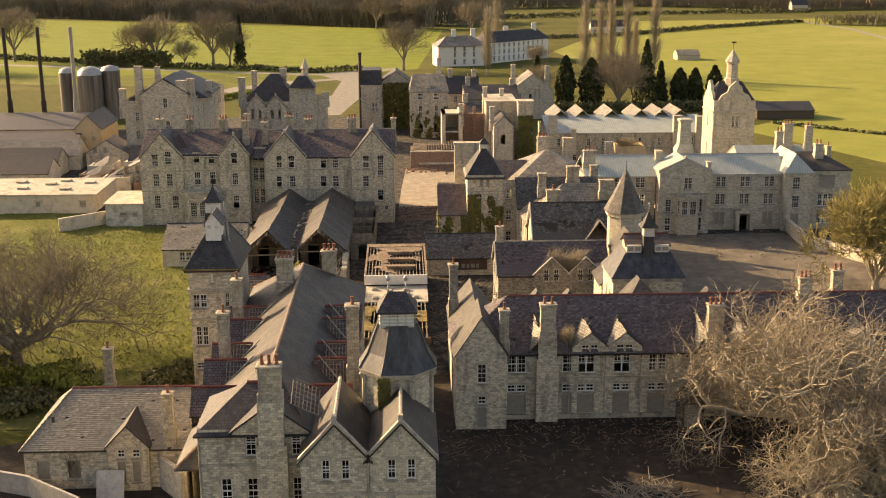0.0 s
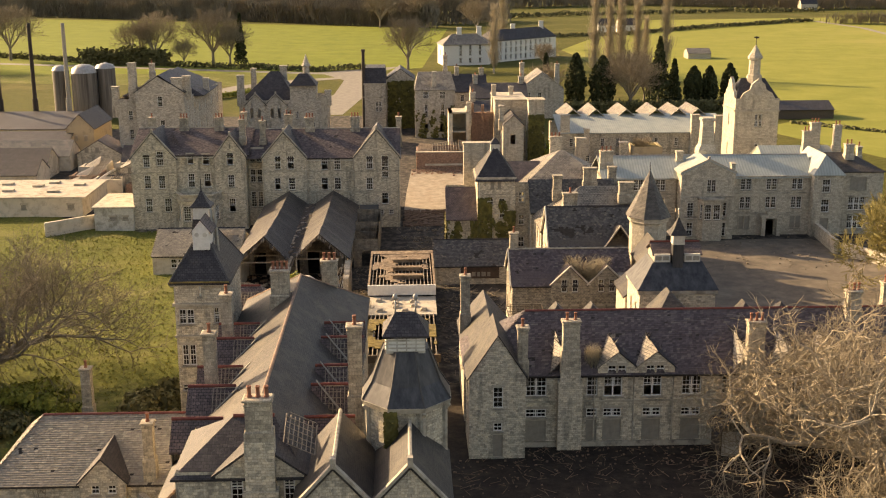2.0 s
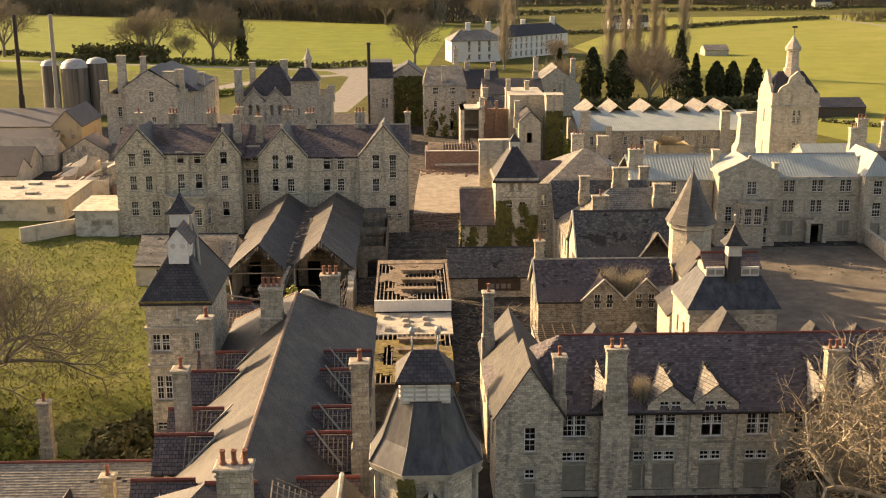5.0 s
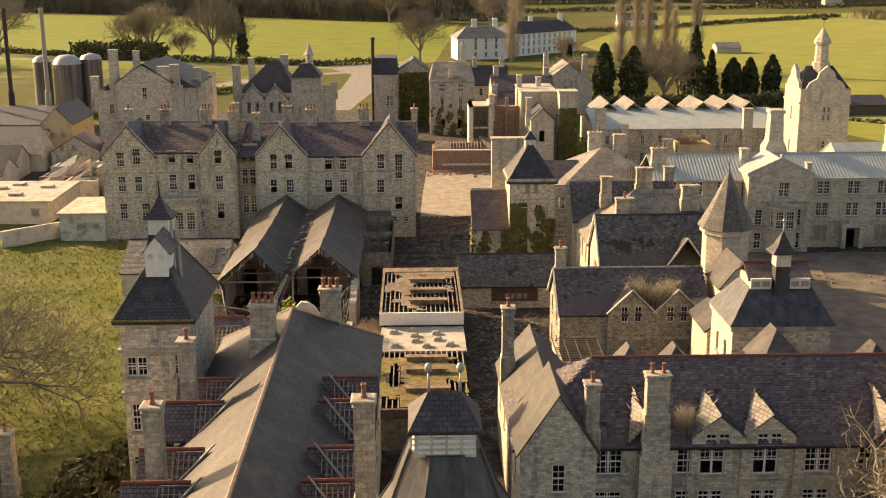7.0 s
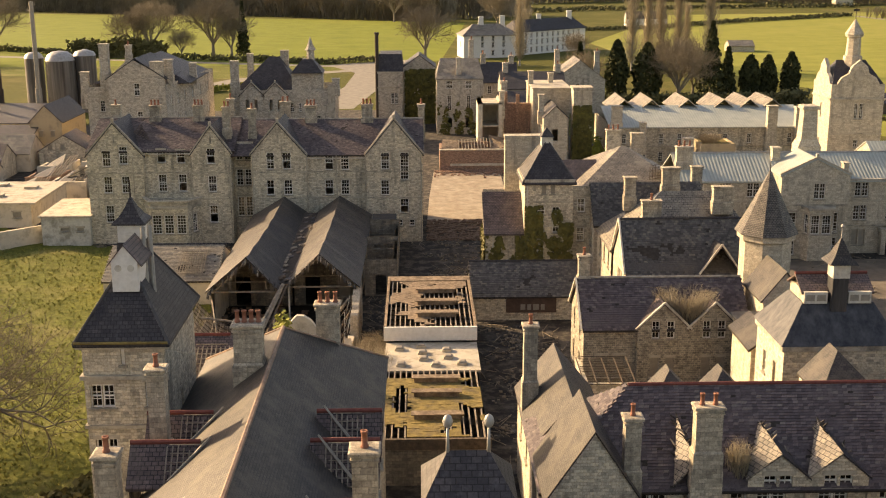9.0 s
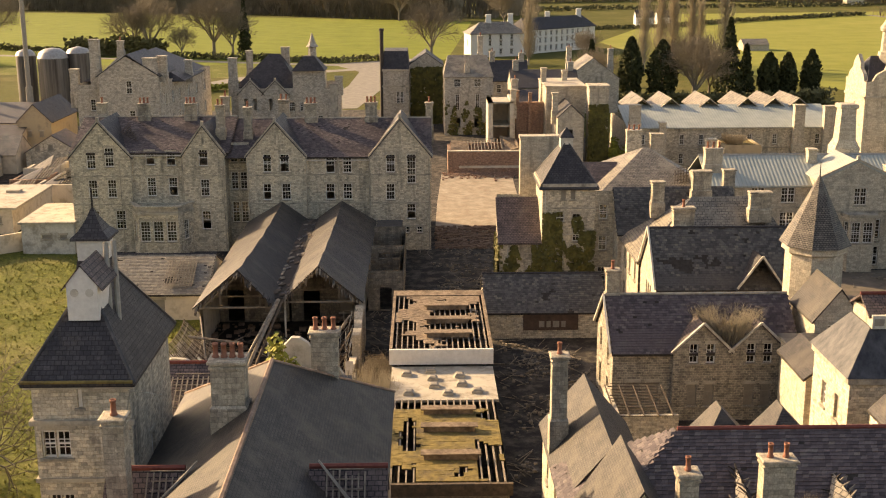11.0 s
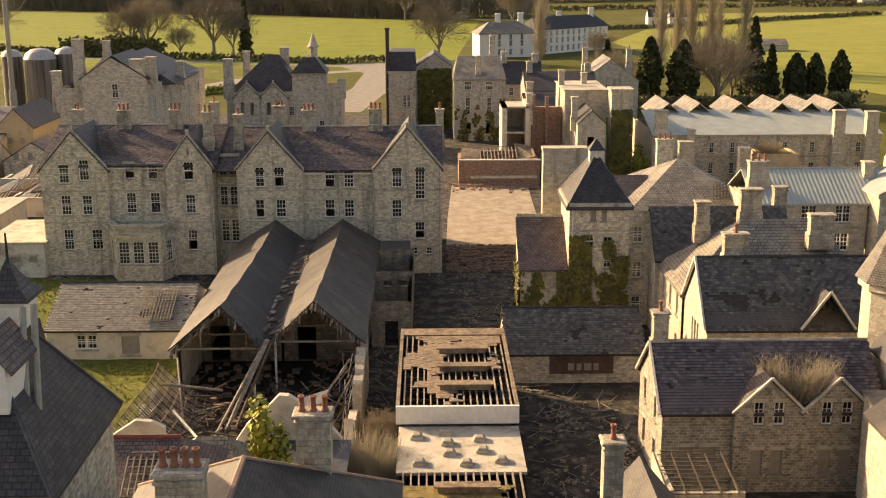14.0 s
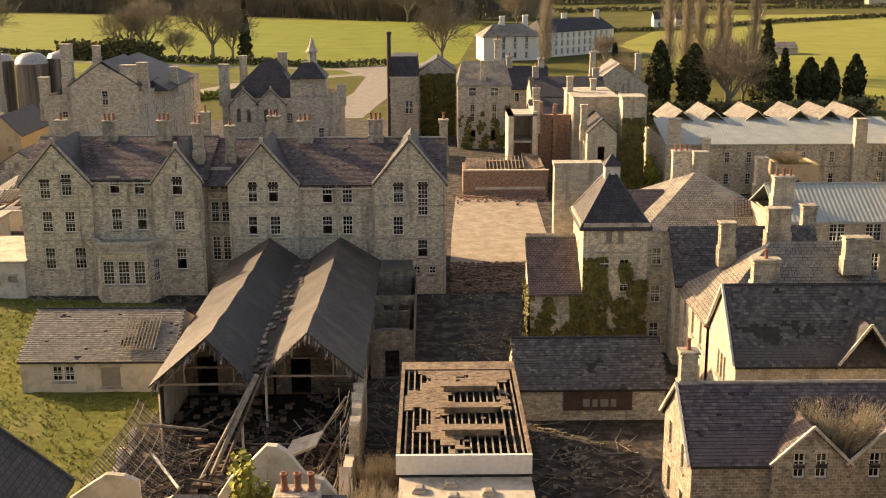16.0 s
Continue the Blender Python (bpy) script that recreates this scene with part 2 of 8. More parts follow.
WILLOW = plain("olive_willow_twigs", (0.17, 0.145, 0.05), (0.34, 0.29, 0.11), 0.8, 0.9, 0.2)
OAK_TWIG = plain("lichened_oak_twigs", (0.17, 0.14, 0.095), (0.36, 0.30, 0.205), 0.5, 0.9, 0.2)
TWIG = plain("brown_twigs", (0.13, 0.105, 0.072), (0.29, 0.24, 0.165), 0.6, 0.9, 0.2)
PALE_TWIG = plain("straw_twigs", (0.24, 0.205, 0.145), (0.42, 0.36, 0.25), 0.6, 0.9, 0.2)
CONIFER = plain("dark_needles", (0.02, 0.027, 0.012), (0.085, 0.09, 0.03), 0.9, 0.9, 0.2)
SHRUB = plain("yellow_green_leaves", (0.12, 0.13, 0.02), (0.30, 0.30, 0.05), 1.2, 0.8, 0.2)
IVY = plain("ivy_leaves", (0.045, 0.045, 0.012), (0.18, 0.155, 0.035), 1.0, 0.7, 0.2)
HEDGE = plain("hedge_twigs_and_leaves", (0.05, 0.052, 0.02), (0.19, 0.17, 0.07), 0.5, 0.9, 0.2)
# Distant haze is put into these twigs as a lighter colour.
WOOD_MASS = plain("hazed_bare_wood_twigs", (0.10, 0.083, 0.058), (0.30, 0.25, 0.175), 0.10, 0.95, 0.3)


def slate_pieces(name, dark, light, odd):
    """Single slates, each with a tone of its own."""
    m, t, s = material(name)
    geo = t.nodes.new("ShaderNodeNewGeometry")
    c = ramp(t, geo.outputs["Random Per Island"], [(0.0, dark), (0.55, tuple((a + b) / 2 for a, b in zip(dark, light))), (0.92, light), (1.0, odd)])
    ob = coords(t)
    c = mix(t, 0.6, c, ramp(t, noisy(t, ob, 5.0, 7, 0.75), [(0.25, (0.15, 0.15, 0.15)), (0.8, (0.85, 0.85, 0.83))]), "OVERLAY")
    c = mix(t, ramp(t, noisy(t, ob, 0.5, 6, 0.7), [(0.55, (0, 0, 0)), (0.75, (0.55, 0.55, 0.55))]), c, odd)
    t.links.new(c, s.inputs["Base Color"])
    s.inputs["Roughness"].default_value, s.inputs["Specular IOR Level"].default_value = 0.62, 0.35
    bump(t, s, noisy(t, ob, 14.0, 5, 0.7), 0.4, 0.02)
    return m


PURPLE_PIECE = slate_pieces("purple_slates", (0.066, 0.052, 0.054), (0.150, 0.120, 0.118), (0.185, 0.158, 0.14))
GREY_PIECE = slate_pieces("grey_slates", (0.055, 0.052, 0.050), (0.135, 0.125, 0.112), (0.19, 0.17, 0.135))
PALE_PIECE = slate_pieces("bleached_slates", (0.20, 0.178, 0.142), (0.30, 0.265, 0.21), (0.36, 0.32, 0.24))
# Coloured dark so that gaps left by missing slates read as shaded holes.
UNDER = plain("dark_roof_boarding", (0.03, 0.026, 0.022), (0.07, 0.06, 0.05), 3.0, 0.95, 0.4)


def glass():
    m, t, s = material("old_window_glass")
    t.nodes.remove(s)
    clear = t.nodes.new("ShaderNodeBsdfTransparent")
    clear.inputs[0].default_value = (0.55, 0.55, 0.52, 1)
    gloss = t.nodes.new("ShaderNodeBsdfGlossy")
    gloss.inputs["Roughness"].default_value = 0.108
    both = t.nodes.new("ShaderNodeMixShader")
    fr = t.nodes.new("ShaderNodeFresnel")
    t.links.new(fr.outputs[0], both.inputs[0])
    t.links.new(clear.outputs[0], both.inputs[1])
    t.links.new(gloss.outputs[0], both.inputs[2])
    t.links.new(both.outputs[0], t.nodes["Material Output"].inputs[0])
    return m


BROWN_PANEL = plain("dark_brown_panel", (0.07, 0.045, 0.033), (0.13, 0.085, 0.06), 2.0, 0.85, 0.3)
TUFT = plain("dry_tussock", (0.14, 0.145, 0.03), (0.34, 0.31, 0.10), 0.8, 0.95, 0.2)
GLASS = glass()


# ---- geometry ----
class Geo:
    """Collects faces of one mesh, in metres."""

    def __init__(self):
        self.v, self.f, self.cuts = [], [], []

    def poly(self, *pts):
        n = len(self.v)
        self.v += [tuple(p) for p in pts]
        self.f.append(tuple(range(n, n + len(pts))))
        return self

    def box(self, x0, x1, y0, y1, z0, z1):
        n = len(self.v)
        self.v += [(x, y, z) for z in (z0, z1) for y in (y0, y1) for x in (x0, x1)]
        self.f += [tuple(n + i for i in q) for q in ((0, 2, 3, 1), (4, 5, 7, 6), (0, 1, 5, 4), (1, 3, 7, 5), (3, 2, 6, 7), (2, 0, 4, 6))]
        return self

    def slab(self, pts, thick=0.16):
        """A plate under the polygon pts, which runs counterclockwise seen from above."""
        low = [(x, y, z - thick) for x, y, z in pts]
        self.poly(*pts)
        self.poly(*reversed(low))
        for i in range(len(pts)):
            j = (i + 1) % len(pts)
            self.poly(pts[i], low[i], low[j], pts[j])
        return self

    def block(self, pts, z0, z1):
        """An upright prism on a counterclockwise outline."""
        return self.slab([(x, y, z1) for x, y in pts], z1 - z0)

    def tube(self, p, q, r0, r1=None, n=6, caps=True):
        r1 = r0 if r1 is None else r1
        p, q = Vector(p), Vector(q)
        d = (q - p).normalized()
        s = d.orthogonal().normalized()
        c = d.cross(s)
        k = len(self.v)
        for o, r in ((p, r0), (q, r1)):
            self.v += [tuple(o + (s * math.cos(i * 2 * math.pi / n) + c * math.sin(i * 2 * math.pi / n)) * r) for i in range(n)]
        self.f += [(k + i, k + (i + 1) % n, k + n + (i + 1) % n, k + n + i) for i in range(n)]
        if caps:
            self.f += [tuple(k + n + i for i in range(n)), tuple(k + n - 1 - i for i in range(n))]
        return self

    def rod(self, pts, r, n=4):
        """One bent rod through all the points."""
        k = len(self.v)
        for i, p in enumerate(pts):
            d = (pts[min(i + 1, len(pts) - 1)] - pts[max(i - 1, 0)]).normalized()
            s = d.cross(Vector((0.31, 0.11, 0.94))).normalized()
            c = d.cross(s)
            self.v += [tuple(p + (s * math.cos(j * 2 * math.pi / n) + c * math.sin(j * 2 * math.pi / n)) * r) for j in range(n)]
        for i in range(len(pts) - 1):
            self.f += [(k + i * n + j, k + i * n + (j + 1) % n, k + (i + 1) * n + (j + 1) % n, k + (i + 1) * n + j) for j in range(n)]
        return self

    def ring(self, x, y, levels, n=8, turn=0.0, cap=True):
        """A turned or many-sided form: levels of (z, radius)."""
        k = len(self.v)
        for z, r in levels:
            self.v += [(x + r * math.cos(turn + i * 2 * math.pi / n), y + r * math.sin(turn + i * 2 * math.pi / n), z) for i in range(n)]
        for j in range(len(levels) - 1):
            self.f += [(k + j * n + i, k + j * n + (i + 1) % n, k + (j + 1) * n + (i + 1) % n, k + (j + 1) * n + i) for i in range(n)]
        if cap:
            self.f.append(tuple(k + (len(levels) - 1) * n + i for i in range(n)))
        return self

    def loft(self, x, y, levels):
        """A four-sided form: levels of (z, half width, half depth)."""
        k = len(self.v)
        for z, w, d in levels:
            self.v += [(x - w, y - d, z), (x + w, y - d, z), (x + w, y + d, z), (x - w, y + d, z)]
        for j in range(len(levels) - 1):
            self.f += [(k + j * 4 + i, k + j * 4 + (i + 1) % 4, k + j * 4 + 4 + (i + 1) % 4, k + j * 4 + 4 + i) for i in range(4)]
        self.f.append(tuple(k + 4 * (len(levels) - 1) + i for i in range(4)))
        return self

    def split(self):
        """The pieces between the cuts, as forms of their own."""
        ends = sorted({0, *self.cuts, len(self.f)})
        out = []
        for a, b in zip(ends, ends[1:]):
            g = Geo()
            for face in self.f[a:b]:
                g.poly(*(self.v[i] for i in face))
            out.append(g)
        return out

    def data(self, name, mat, smooth=False):
        me = bpy.data.meshes.new(name)
        me.from_pydata(self.v, [], self.f)
        me.materials.append(mat)
        me.update()
        uv = me.uv_layers.new(name="metres").data
        nl = len(me.loops)
        co = np.zeros(len(me.vertices) * 3)
        me.vertices.foreach_get("co", co)
        co = co.reshape(-1, 3)
        vi = np.zeros(nl, dtype=np.int64)
        me.loops.foreach_get("vertex_index", vi)
        no = np.zeros(len(me.polygons) * 3)
        me.polygons.foreach_get("normal", no)
        tot = np.zeros(len(me.polygons), dtype=np.int64)
        me.polygons.foreach_get("loop_total", tot)
        no = np.repeat(no.reshape(-1, 3), tot, axis=0)
        t = np.stack([-no[:, 1], no[:, 0], 0 * no[:, 0]], -1)
        size = np.linalg.norm(t, axis=1, keepdims=True)
        t = np.where(size > 0.05, t / np.maximum(size, 1e-9), np.array([[1.0, 0, 0]]))
        b = np.cross(no, t)
        p = co[vi]
        uv.foreach_set("uv", np.stack([(p * t).sum(1), (p * b).sum(1)], -1).ravel())
        if smooth:
            me.polygons.foreach_set("use_smooth", [True] * len(me.polygons))
        return me


def thing(name, x, y, z, label, category, group="", kind=""):
    ob = new(name)
    ob.location = (x, y, z)
    ob.empty_display_size = 1.0
    return tagged(ob, label, category, group, kind)


def under(ob, parent):
    top = parent.parent or parent
    ob.parent = parent
    ob.matrix_parent_inverse = Matrix.Translation(-Vector(top.location)) if not parent.parent else parent.matrix_basis.inverted()
    return ob


def part(name, geo, mat, parent=None, label="", smooth=False):
    ob = new(name, geo.data(name, mat, smooth) if isinstance(geo, Geo) else geo)
    if parent:
        under(ob, parent)
    return tagged(ob, label)


def single(name, geo, mat, label, category, group="", kind="", smooth=False):
    return tagged(new(name, geo.data(name, mat, smooth)), label, category, group, kind)


# ---- windows ----
WINDOWS = {}


def window_meshes(w, h, style):
    """Sash frame and pane, standing on the origin and facing -y."""
    key = (round(w, 1), round(h, 1), style)
    if key in WINDOWS:
        return WINDOWS[key]
    w, h = key[0], key[1]
    g, p = Geo(), Geo()
    e, d = 0.09, 0.05
    if style == "board":
        p.box(-w / 2, w / 2, -0.02, 0.02, 0, h)
        g.box(-0.03, 0.03, -0.05, -0.021, 0, h).box(-w / 2, w / 2, -0.05, -0.021, h * 0.62, h * 0.62 + 0.06)
        WINDOWS[key] = (g.data("window", BOARD), p.data("board", BOARD))
        return WINDOWS[key]
    g.box(-w / 2, -w / 2 + e, -d, d, 0, h).box(w / 2 - e, w / 2, -d, d, 0, h)
    g.box(-w / 2 + e, w / 2 - e, -d, d, h - e, h).box(-w / 2 + e, w / 2 - e, -d, d, 0, e)
    wide = w - 2 * e
    lights = max(1, round(w / 1.05)) if style != "tall" else 1
    for i in range(1, lights):
        x = -w / 2 + e + wide * i / lights
        g.box(x - 0.07, x + 0.07, -d, d, e, h - e)
    if style != "shop":
        g.box(-w / 2 + e, w / 2 - e, -d - 0.01, d - 0.01, h / 2 - 0.045, h / 2 + 0.045)
    cols = max(2, round(wide / 0.33))
    rows = max(2, round((h - 2 * e) / 0.42))
    gone = style == "broken"
    for i in range(1, cols):
        x = -w / 2 + e + wide * i / cols
        z0 = h / 2 if gone else e
        g.box(x - 0.02, x + 0.02, -0.025, 0.025, z0, h - e)
    for j in range(1, rows):
        z = e + (h - 2 * e) * j / rows
        if gone and z < h / 2:
            continue
        g.box(-w / 2 + e, w / 2 - e, -0.026, 0.024, z - 0.02, z + 0.02)
    p.box(-w / 2 + e, w / 2 - e, 0.03, 0.04, h / 2 if gone else e, h - e)
    WINDOWS[key] = (g.data("window", WHITE), p.data("pane", GLASS))
    return WINDOWS[key]


def place_window(parent, x, y, z, w, h, turn, style):
    frame_mesh, pane_mesh = window_meshes(w, h, style)
    f = new("window", frame_mesh)
    f.matrix_basis = pose(x, y, z, 0, 0, turn)
    under(f, parent)
    for kind, out, low, high in (("sill", 0.32, -0.14, 0.0), ("lintel", 0.235, h, h + 0.24)):
        key = (kind, round(w, 1), round(h, 1))
        if key not in WINDOWS:
            WINDOWS[key] = Geo().box(-w / 2 - 0.14, w / 2 + 0.14, -out, -0.19, low, high).data(kind, TRIM)
        e = new(kind, WINDOWS[key])
        e.parent = f
    q = new("board" if style == "board" else "pane", pane_mesh)
    q.parent = f
    if style != "board":
        q.visible_shadow = False


def facade(parent, walls, trims, a, b, z0, z1, wins=(), peak=None, thick=0.4):
    """One wall from a to b with the outside on its right. wins: (distance, sill height, width, height, style).
    peak: (distance, height) of a gable's top."""
    a, b = Vector((*a, 0)), Vector((*b, 0))
    d = (b - a).normalized()
    n = Vector((d.y, -d.x, 0))
    length = (b - a).length
    turn = math.degrees(math.atan2(n.x, -n.y))
    walls.cuts.append(len(walls.f))
    inside = [w for w in wins if w[1] + w[3] <= z1 or not peak]
    rising = [w for w in wins if w not in inside]
    vtop = max([z1] + [w[1] + w[3] for w in rising])

    def at(u, v, deep=0.0):
        p = a + d * u - n * deep
        return (p.x, p.y, v)

    def face(*pts):
        walls.poly(*(at(u, v) for u, v in pts))
        walls.poly(*(at(u, v, thick) for u, v in reversed(pts)))

    us = sorted({0.0, length, *(w[0] - w[2] / 2 for w in wins), *(w[0] + w[2] / 2 for w in wins)})
    vs = sorted({z0, z1, *(w[1] for w in wins if w[1] < z1), *(w[1] + w[3] for w in inside)})
    for i in range(len(us) - 1):
        for j in range(len(vs) - 1):
            cu, cv = (us[i] + us[i + 1]) / 2, (vs[j] + vs[j + 1]) / 2
            if any(abs(cu - w[0]) < w[2] / 2 and w[1] < cv < w[1] + w[3] for w in wins):
                continue
            face((us[i], vs[j]), (us[i + 1], vs[j]), (us[i + 1], vs[j + 1]), (us[i], vs[j + 1]))
    if peak:
        u, v = peak
        k = (vtop - z1) / (v - z1)
        l, r = u * k, length - (length - u) * k
        if rising:
            e = sorted(rising)
            first, last = e[0][0] - e[0][2] / 2, e[-1][0] + e[-1][2] / 2
            face((0, z1), (first, z1), (first, vtop), (min(l, first - 0.01), vtop))
            face((last, z1), (length, z1), (max(r, last + 0.01), vtop), (last, vtop))
            for p, q in zip(e, e[1:]):
                face((p[0] + p[2] / 2, z1), (q[0] - q[2] / 2, z1), (q[0] - q[2] / 2, vtop), (p[0] + p[2] / 2, vtop))
            for p in e:
                t = p[1] + p[3]
                if t < vtop - 0.01:
                    face((p[0] - p[2] / 2, t), (p[0] + p[2] / 2, t), (p[0] + p[2] / 2, vtop), (p[0] - p[2] / 2, vtop))
        face((l, vtop), (r, vtop), (u, v))
    for u, v, w, h, style in wins:
        l, r, t, s = u - w / 2, u + w / 2, v + h, v
        walls.poly(at(l, s), at(l, t), at(l, t, thick), at(l, s, thick))
        walls.poly(at(r, t), at(r, s), at(r, s, thick), at(r, t, thick))
        walls.poly(at(l, t), at(r, t), at(r, t, thick), at(l, t, thick))
        walls.poly(at(r, s), at(l, s), at(l, s, thick), at(r, s, thick))
        if style not in ("hole", None):
            m = a + d * u - n * 0.2
            place_window(parent, m.x, m.y, v, w, h, turn, style)


def ridge_bar(geo, p, q, r=0.13):
    geo.tube(p, q, r, r, 6)


def gable_roof(parent, x0, x1, y0, y1, ze, zr, axis, mat, ridge=None, over=0.3, hip0=0.0, hip1=0.0, name="roof", label="", thick=0.16, slated=None, gone=0.62, singles=0):
    """A pitched roof over a rectangle. hip0, hip1: how far the ridge stops short at either end."""
    g = Geo()
    if axis == "x":
        c, half = (y0 + y1) / 2, (y1 - y0) / 2
        conv = lambda s, t, z: (s, t, z)
        s0, s1 = x0, x1
    else:
        c, half = (x0 + x1) / 2, (x1 - x0) / 2
        conv = lambda s, t, z: (t, s, z)
        s0, s1 = y0, y1
    fall = (zr - ze) / half
    lo = ze - fall * over
    a0, a1 = s0 - (over if hip0 else 0.12), s1 + (over if hip1 else 0.12)
    r0, r1 = s0 + hip0 - (0 if hip0 else 0.12), s1 - hip1 + (0 if hip1 else 0.12)
    t0, t1 = c - half - over, c + half + over
    sides = [[(a0, t0, lo), (a1, t0, lo), (r1, c, zr), (r0, c, zr)], [(a1, t1, lo), (a0, t1, lo), (r0, c, zr), (r1, c, zr)]]
    if hip0:
        sides.append([(a0, t1, lo), (a0, t0, lo), (r0, c, zr)])
    if hip1:
        sides.append([(a1, t0, lo), (a1, t1, lo), (r1, c, zr)])
    for pts in sides:
        pts = [conv(*p) for p in pts]
        if axis == "y":
            pts.reverse()
        g.slab(pts, thick)
    roof = part(name, g, UNDER if slated else mat, parent, label)
    if slated:
        faces = [sides[0]] + ([sides[2]] if hip0 else []) + ([sides[1]] if axis == "y" else [])
        for k, pts in enumerate(faces):
            pts = [conv(*p) for p in pts]
            if axis == "y":
                pts = [pts[1], pts[0], *([pts[3], pts[2]] if len(pts) == 4 else [pts[2]])]
            lay_slates(roof, pts[0], pts[1], pts[-1], pts[2], slated, gone, singles if k == 0 else 0)
    if ridge:
        rg = Geo()
        if abs(r1 - r0) > 0.3:
            ridge_bar(rg, conv(r0, c, zr + 0.02), conv(r1, c, zr + 0.02))
        if hip0 and ridge is not RED_TILE:
            for t in (t0, t1):
                ridge_bar(rg, conv(r0, c, zr), conv(a0, t, lo), 0.09)
        if hip1 and ridge is not RED_TILE:
            for t in (t0, t1):
                ridge_bar(rg, conv(r1, c, zr), conv(a1, t, lo), 0.09)
        part("ridge_tiles", rg, ridge, parent)
    return roof


def lay_slates(roof, a0, a1, r0, r1, mat, gone=0.62, singles=0, wide=0.31, gauge=0.23):
    """Courses of single slates over the slope from the eave a0-a1 up to r0-r1. The first of them are objects of their own."""
    a0, a1, r0, r1 = (Vector(p) for p in (a0, a1, r0, r1))
    slope = ((r0 - a0).length + (r1 - a1).length) / 2
    up = ((r0 + r1) / 2 - (a0 + a1) / 2).normalized()
    n = (a1 - a0).cross(up).normalized()
    rows_n = max(1, int(slope / gauge))
    rng = random.Random(int(abs(a0.x) * 10) + int(a0.y))
    rest = Geo()
    one = None
    for j in range(rows_n):
        p, q = a0.lerp(r0, j / rows_n), a1.lerp(r1, j / rows_n)
        length = (q - p).length
        if length < 0.3:
            continue
        d = (q - p).normalized()
        k = int(length / wide)
        for i in range(k):
            c = p + d * (i + (0.25 if j % 2 else 0.75)) * (length / max(k, 1))
            hole = noise.noise((c.x * 0.55, c.y * 0.55, c.z * 0.7)) + 0.4 * noise.noise((c.x * 1.9, c.y * 1.9, c.z * 1.9))
            if hole > gone or rng.random() < 0.006:
                continue
            lift = n * (0.012 + 0.022 * rng.random())
            w = d * (length / max(k, 1) * 0.485)
            v = up * (gauge * (1.1 + 0.12 * rng.random()))
            skew = d * rng.uniform(-0.012, 0.012)
            f0, f1 = c - w + lift + n * 0.03 + skew, c + w + lift + n * 0.03 + skew
            b0, b1 = c - w + v + n * 0.012, c + w + v + n * 0.012
            g = rest
            single_slate = j >= 2 and singles > 0
            if single_slate:
                g = Geo()
                singles -= 1
            m = len(g.v)
            g.v += [tuple(e) for e in (f0, f1, b1, b0, f0 - n * 0.04, f1 - n * 0.04)]
            g.f += [(m, m + 1, m + 2, m + 3), (m + 4, m + 5, m + 1, m), (m + 4, m, m + 3), (m + 1, m + 5, m + 2)]
            if single_slate:
                ob = new("slate", g.data("slate", mat))
                ob.parent = roof
    if rest.f:
        ob = new("slates", rest.data("slates", mat))
        ob.parent = roof
        tagged(ob, kind="stuff")


POTS = {}


def pot_mesh(h):
    if h not in POTS:
        POTS[h] = Geo().ring(0, 0, [(0, 0.17), (h * 0.12, 0.17), (h * 0.16, 0.13), (h * 0.85, 0.115), (h * 0.87, 0.15), (h, 0.15), (h, 0.10), (h * 0.5, 0.09)], 8).data("chimney_pot", TERRACOTTA, True)
    return POTS[h]


def chimney(parent, x, y, z0, z1, w=1.0, d=0.8, pots=2, mat=None, high=0.7):
    a, b, k = w / 2, d / 2, z0 + (z1 - z0) * 0.42
    g = Geo().loft(x, y, [(z0, a + 0.1, b + 0.1), (k, a + 0.1, b + 0.1), (k + 0.12, a, b), (z1 - 0.45, a, b), (z1 - 0.42, a + 0.07, b + 0.07), (z1 - 0.32, a + 0.07, b + 0.07), (z1 - 0.29, a, b), (z1 - 0.18, a, b), (z1 - 0.15, a + 0.13, b + 0.13), (z1 - 0.04, a + 0.13, b + 0.13), (z1, a + 0.05, b + 0.05)])
    c = part("chimney", g, mat or SOOTY_STONE, parent)
    for i in range(pots):
        k = (i + 0.5) / pots - 0.5
        q = new("chimney_pot", pot_mesh(high))
        q.location = (x + (k * w if w >= d else 0), y + (k * d if d > w else 0), z1)
        q.parent = c
        q.matrix_parent_inverse = Matrix.Identity(4)
    return c


def finish(parent, walls, trims, mat=None):
    for g in walls.split():
        part("wall", g, mat or STONE, parent)
    for g in trims.split():
        part("stone_band", g, TRIM, parent)


def row(us, z, w, h, style="sash"):
    return [(u, z, w, h, style) for u in us]


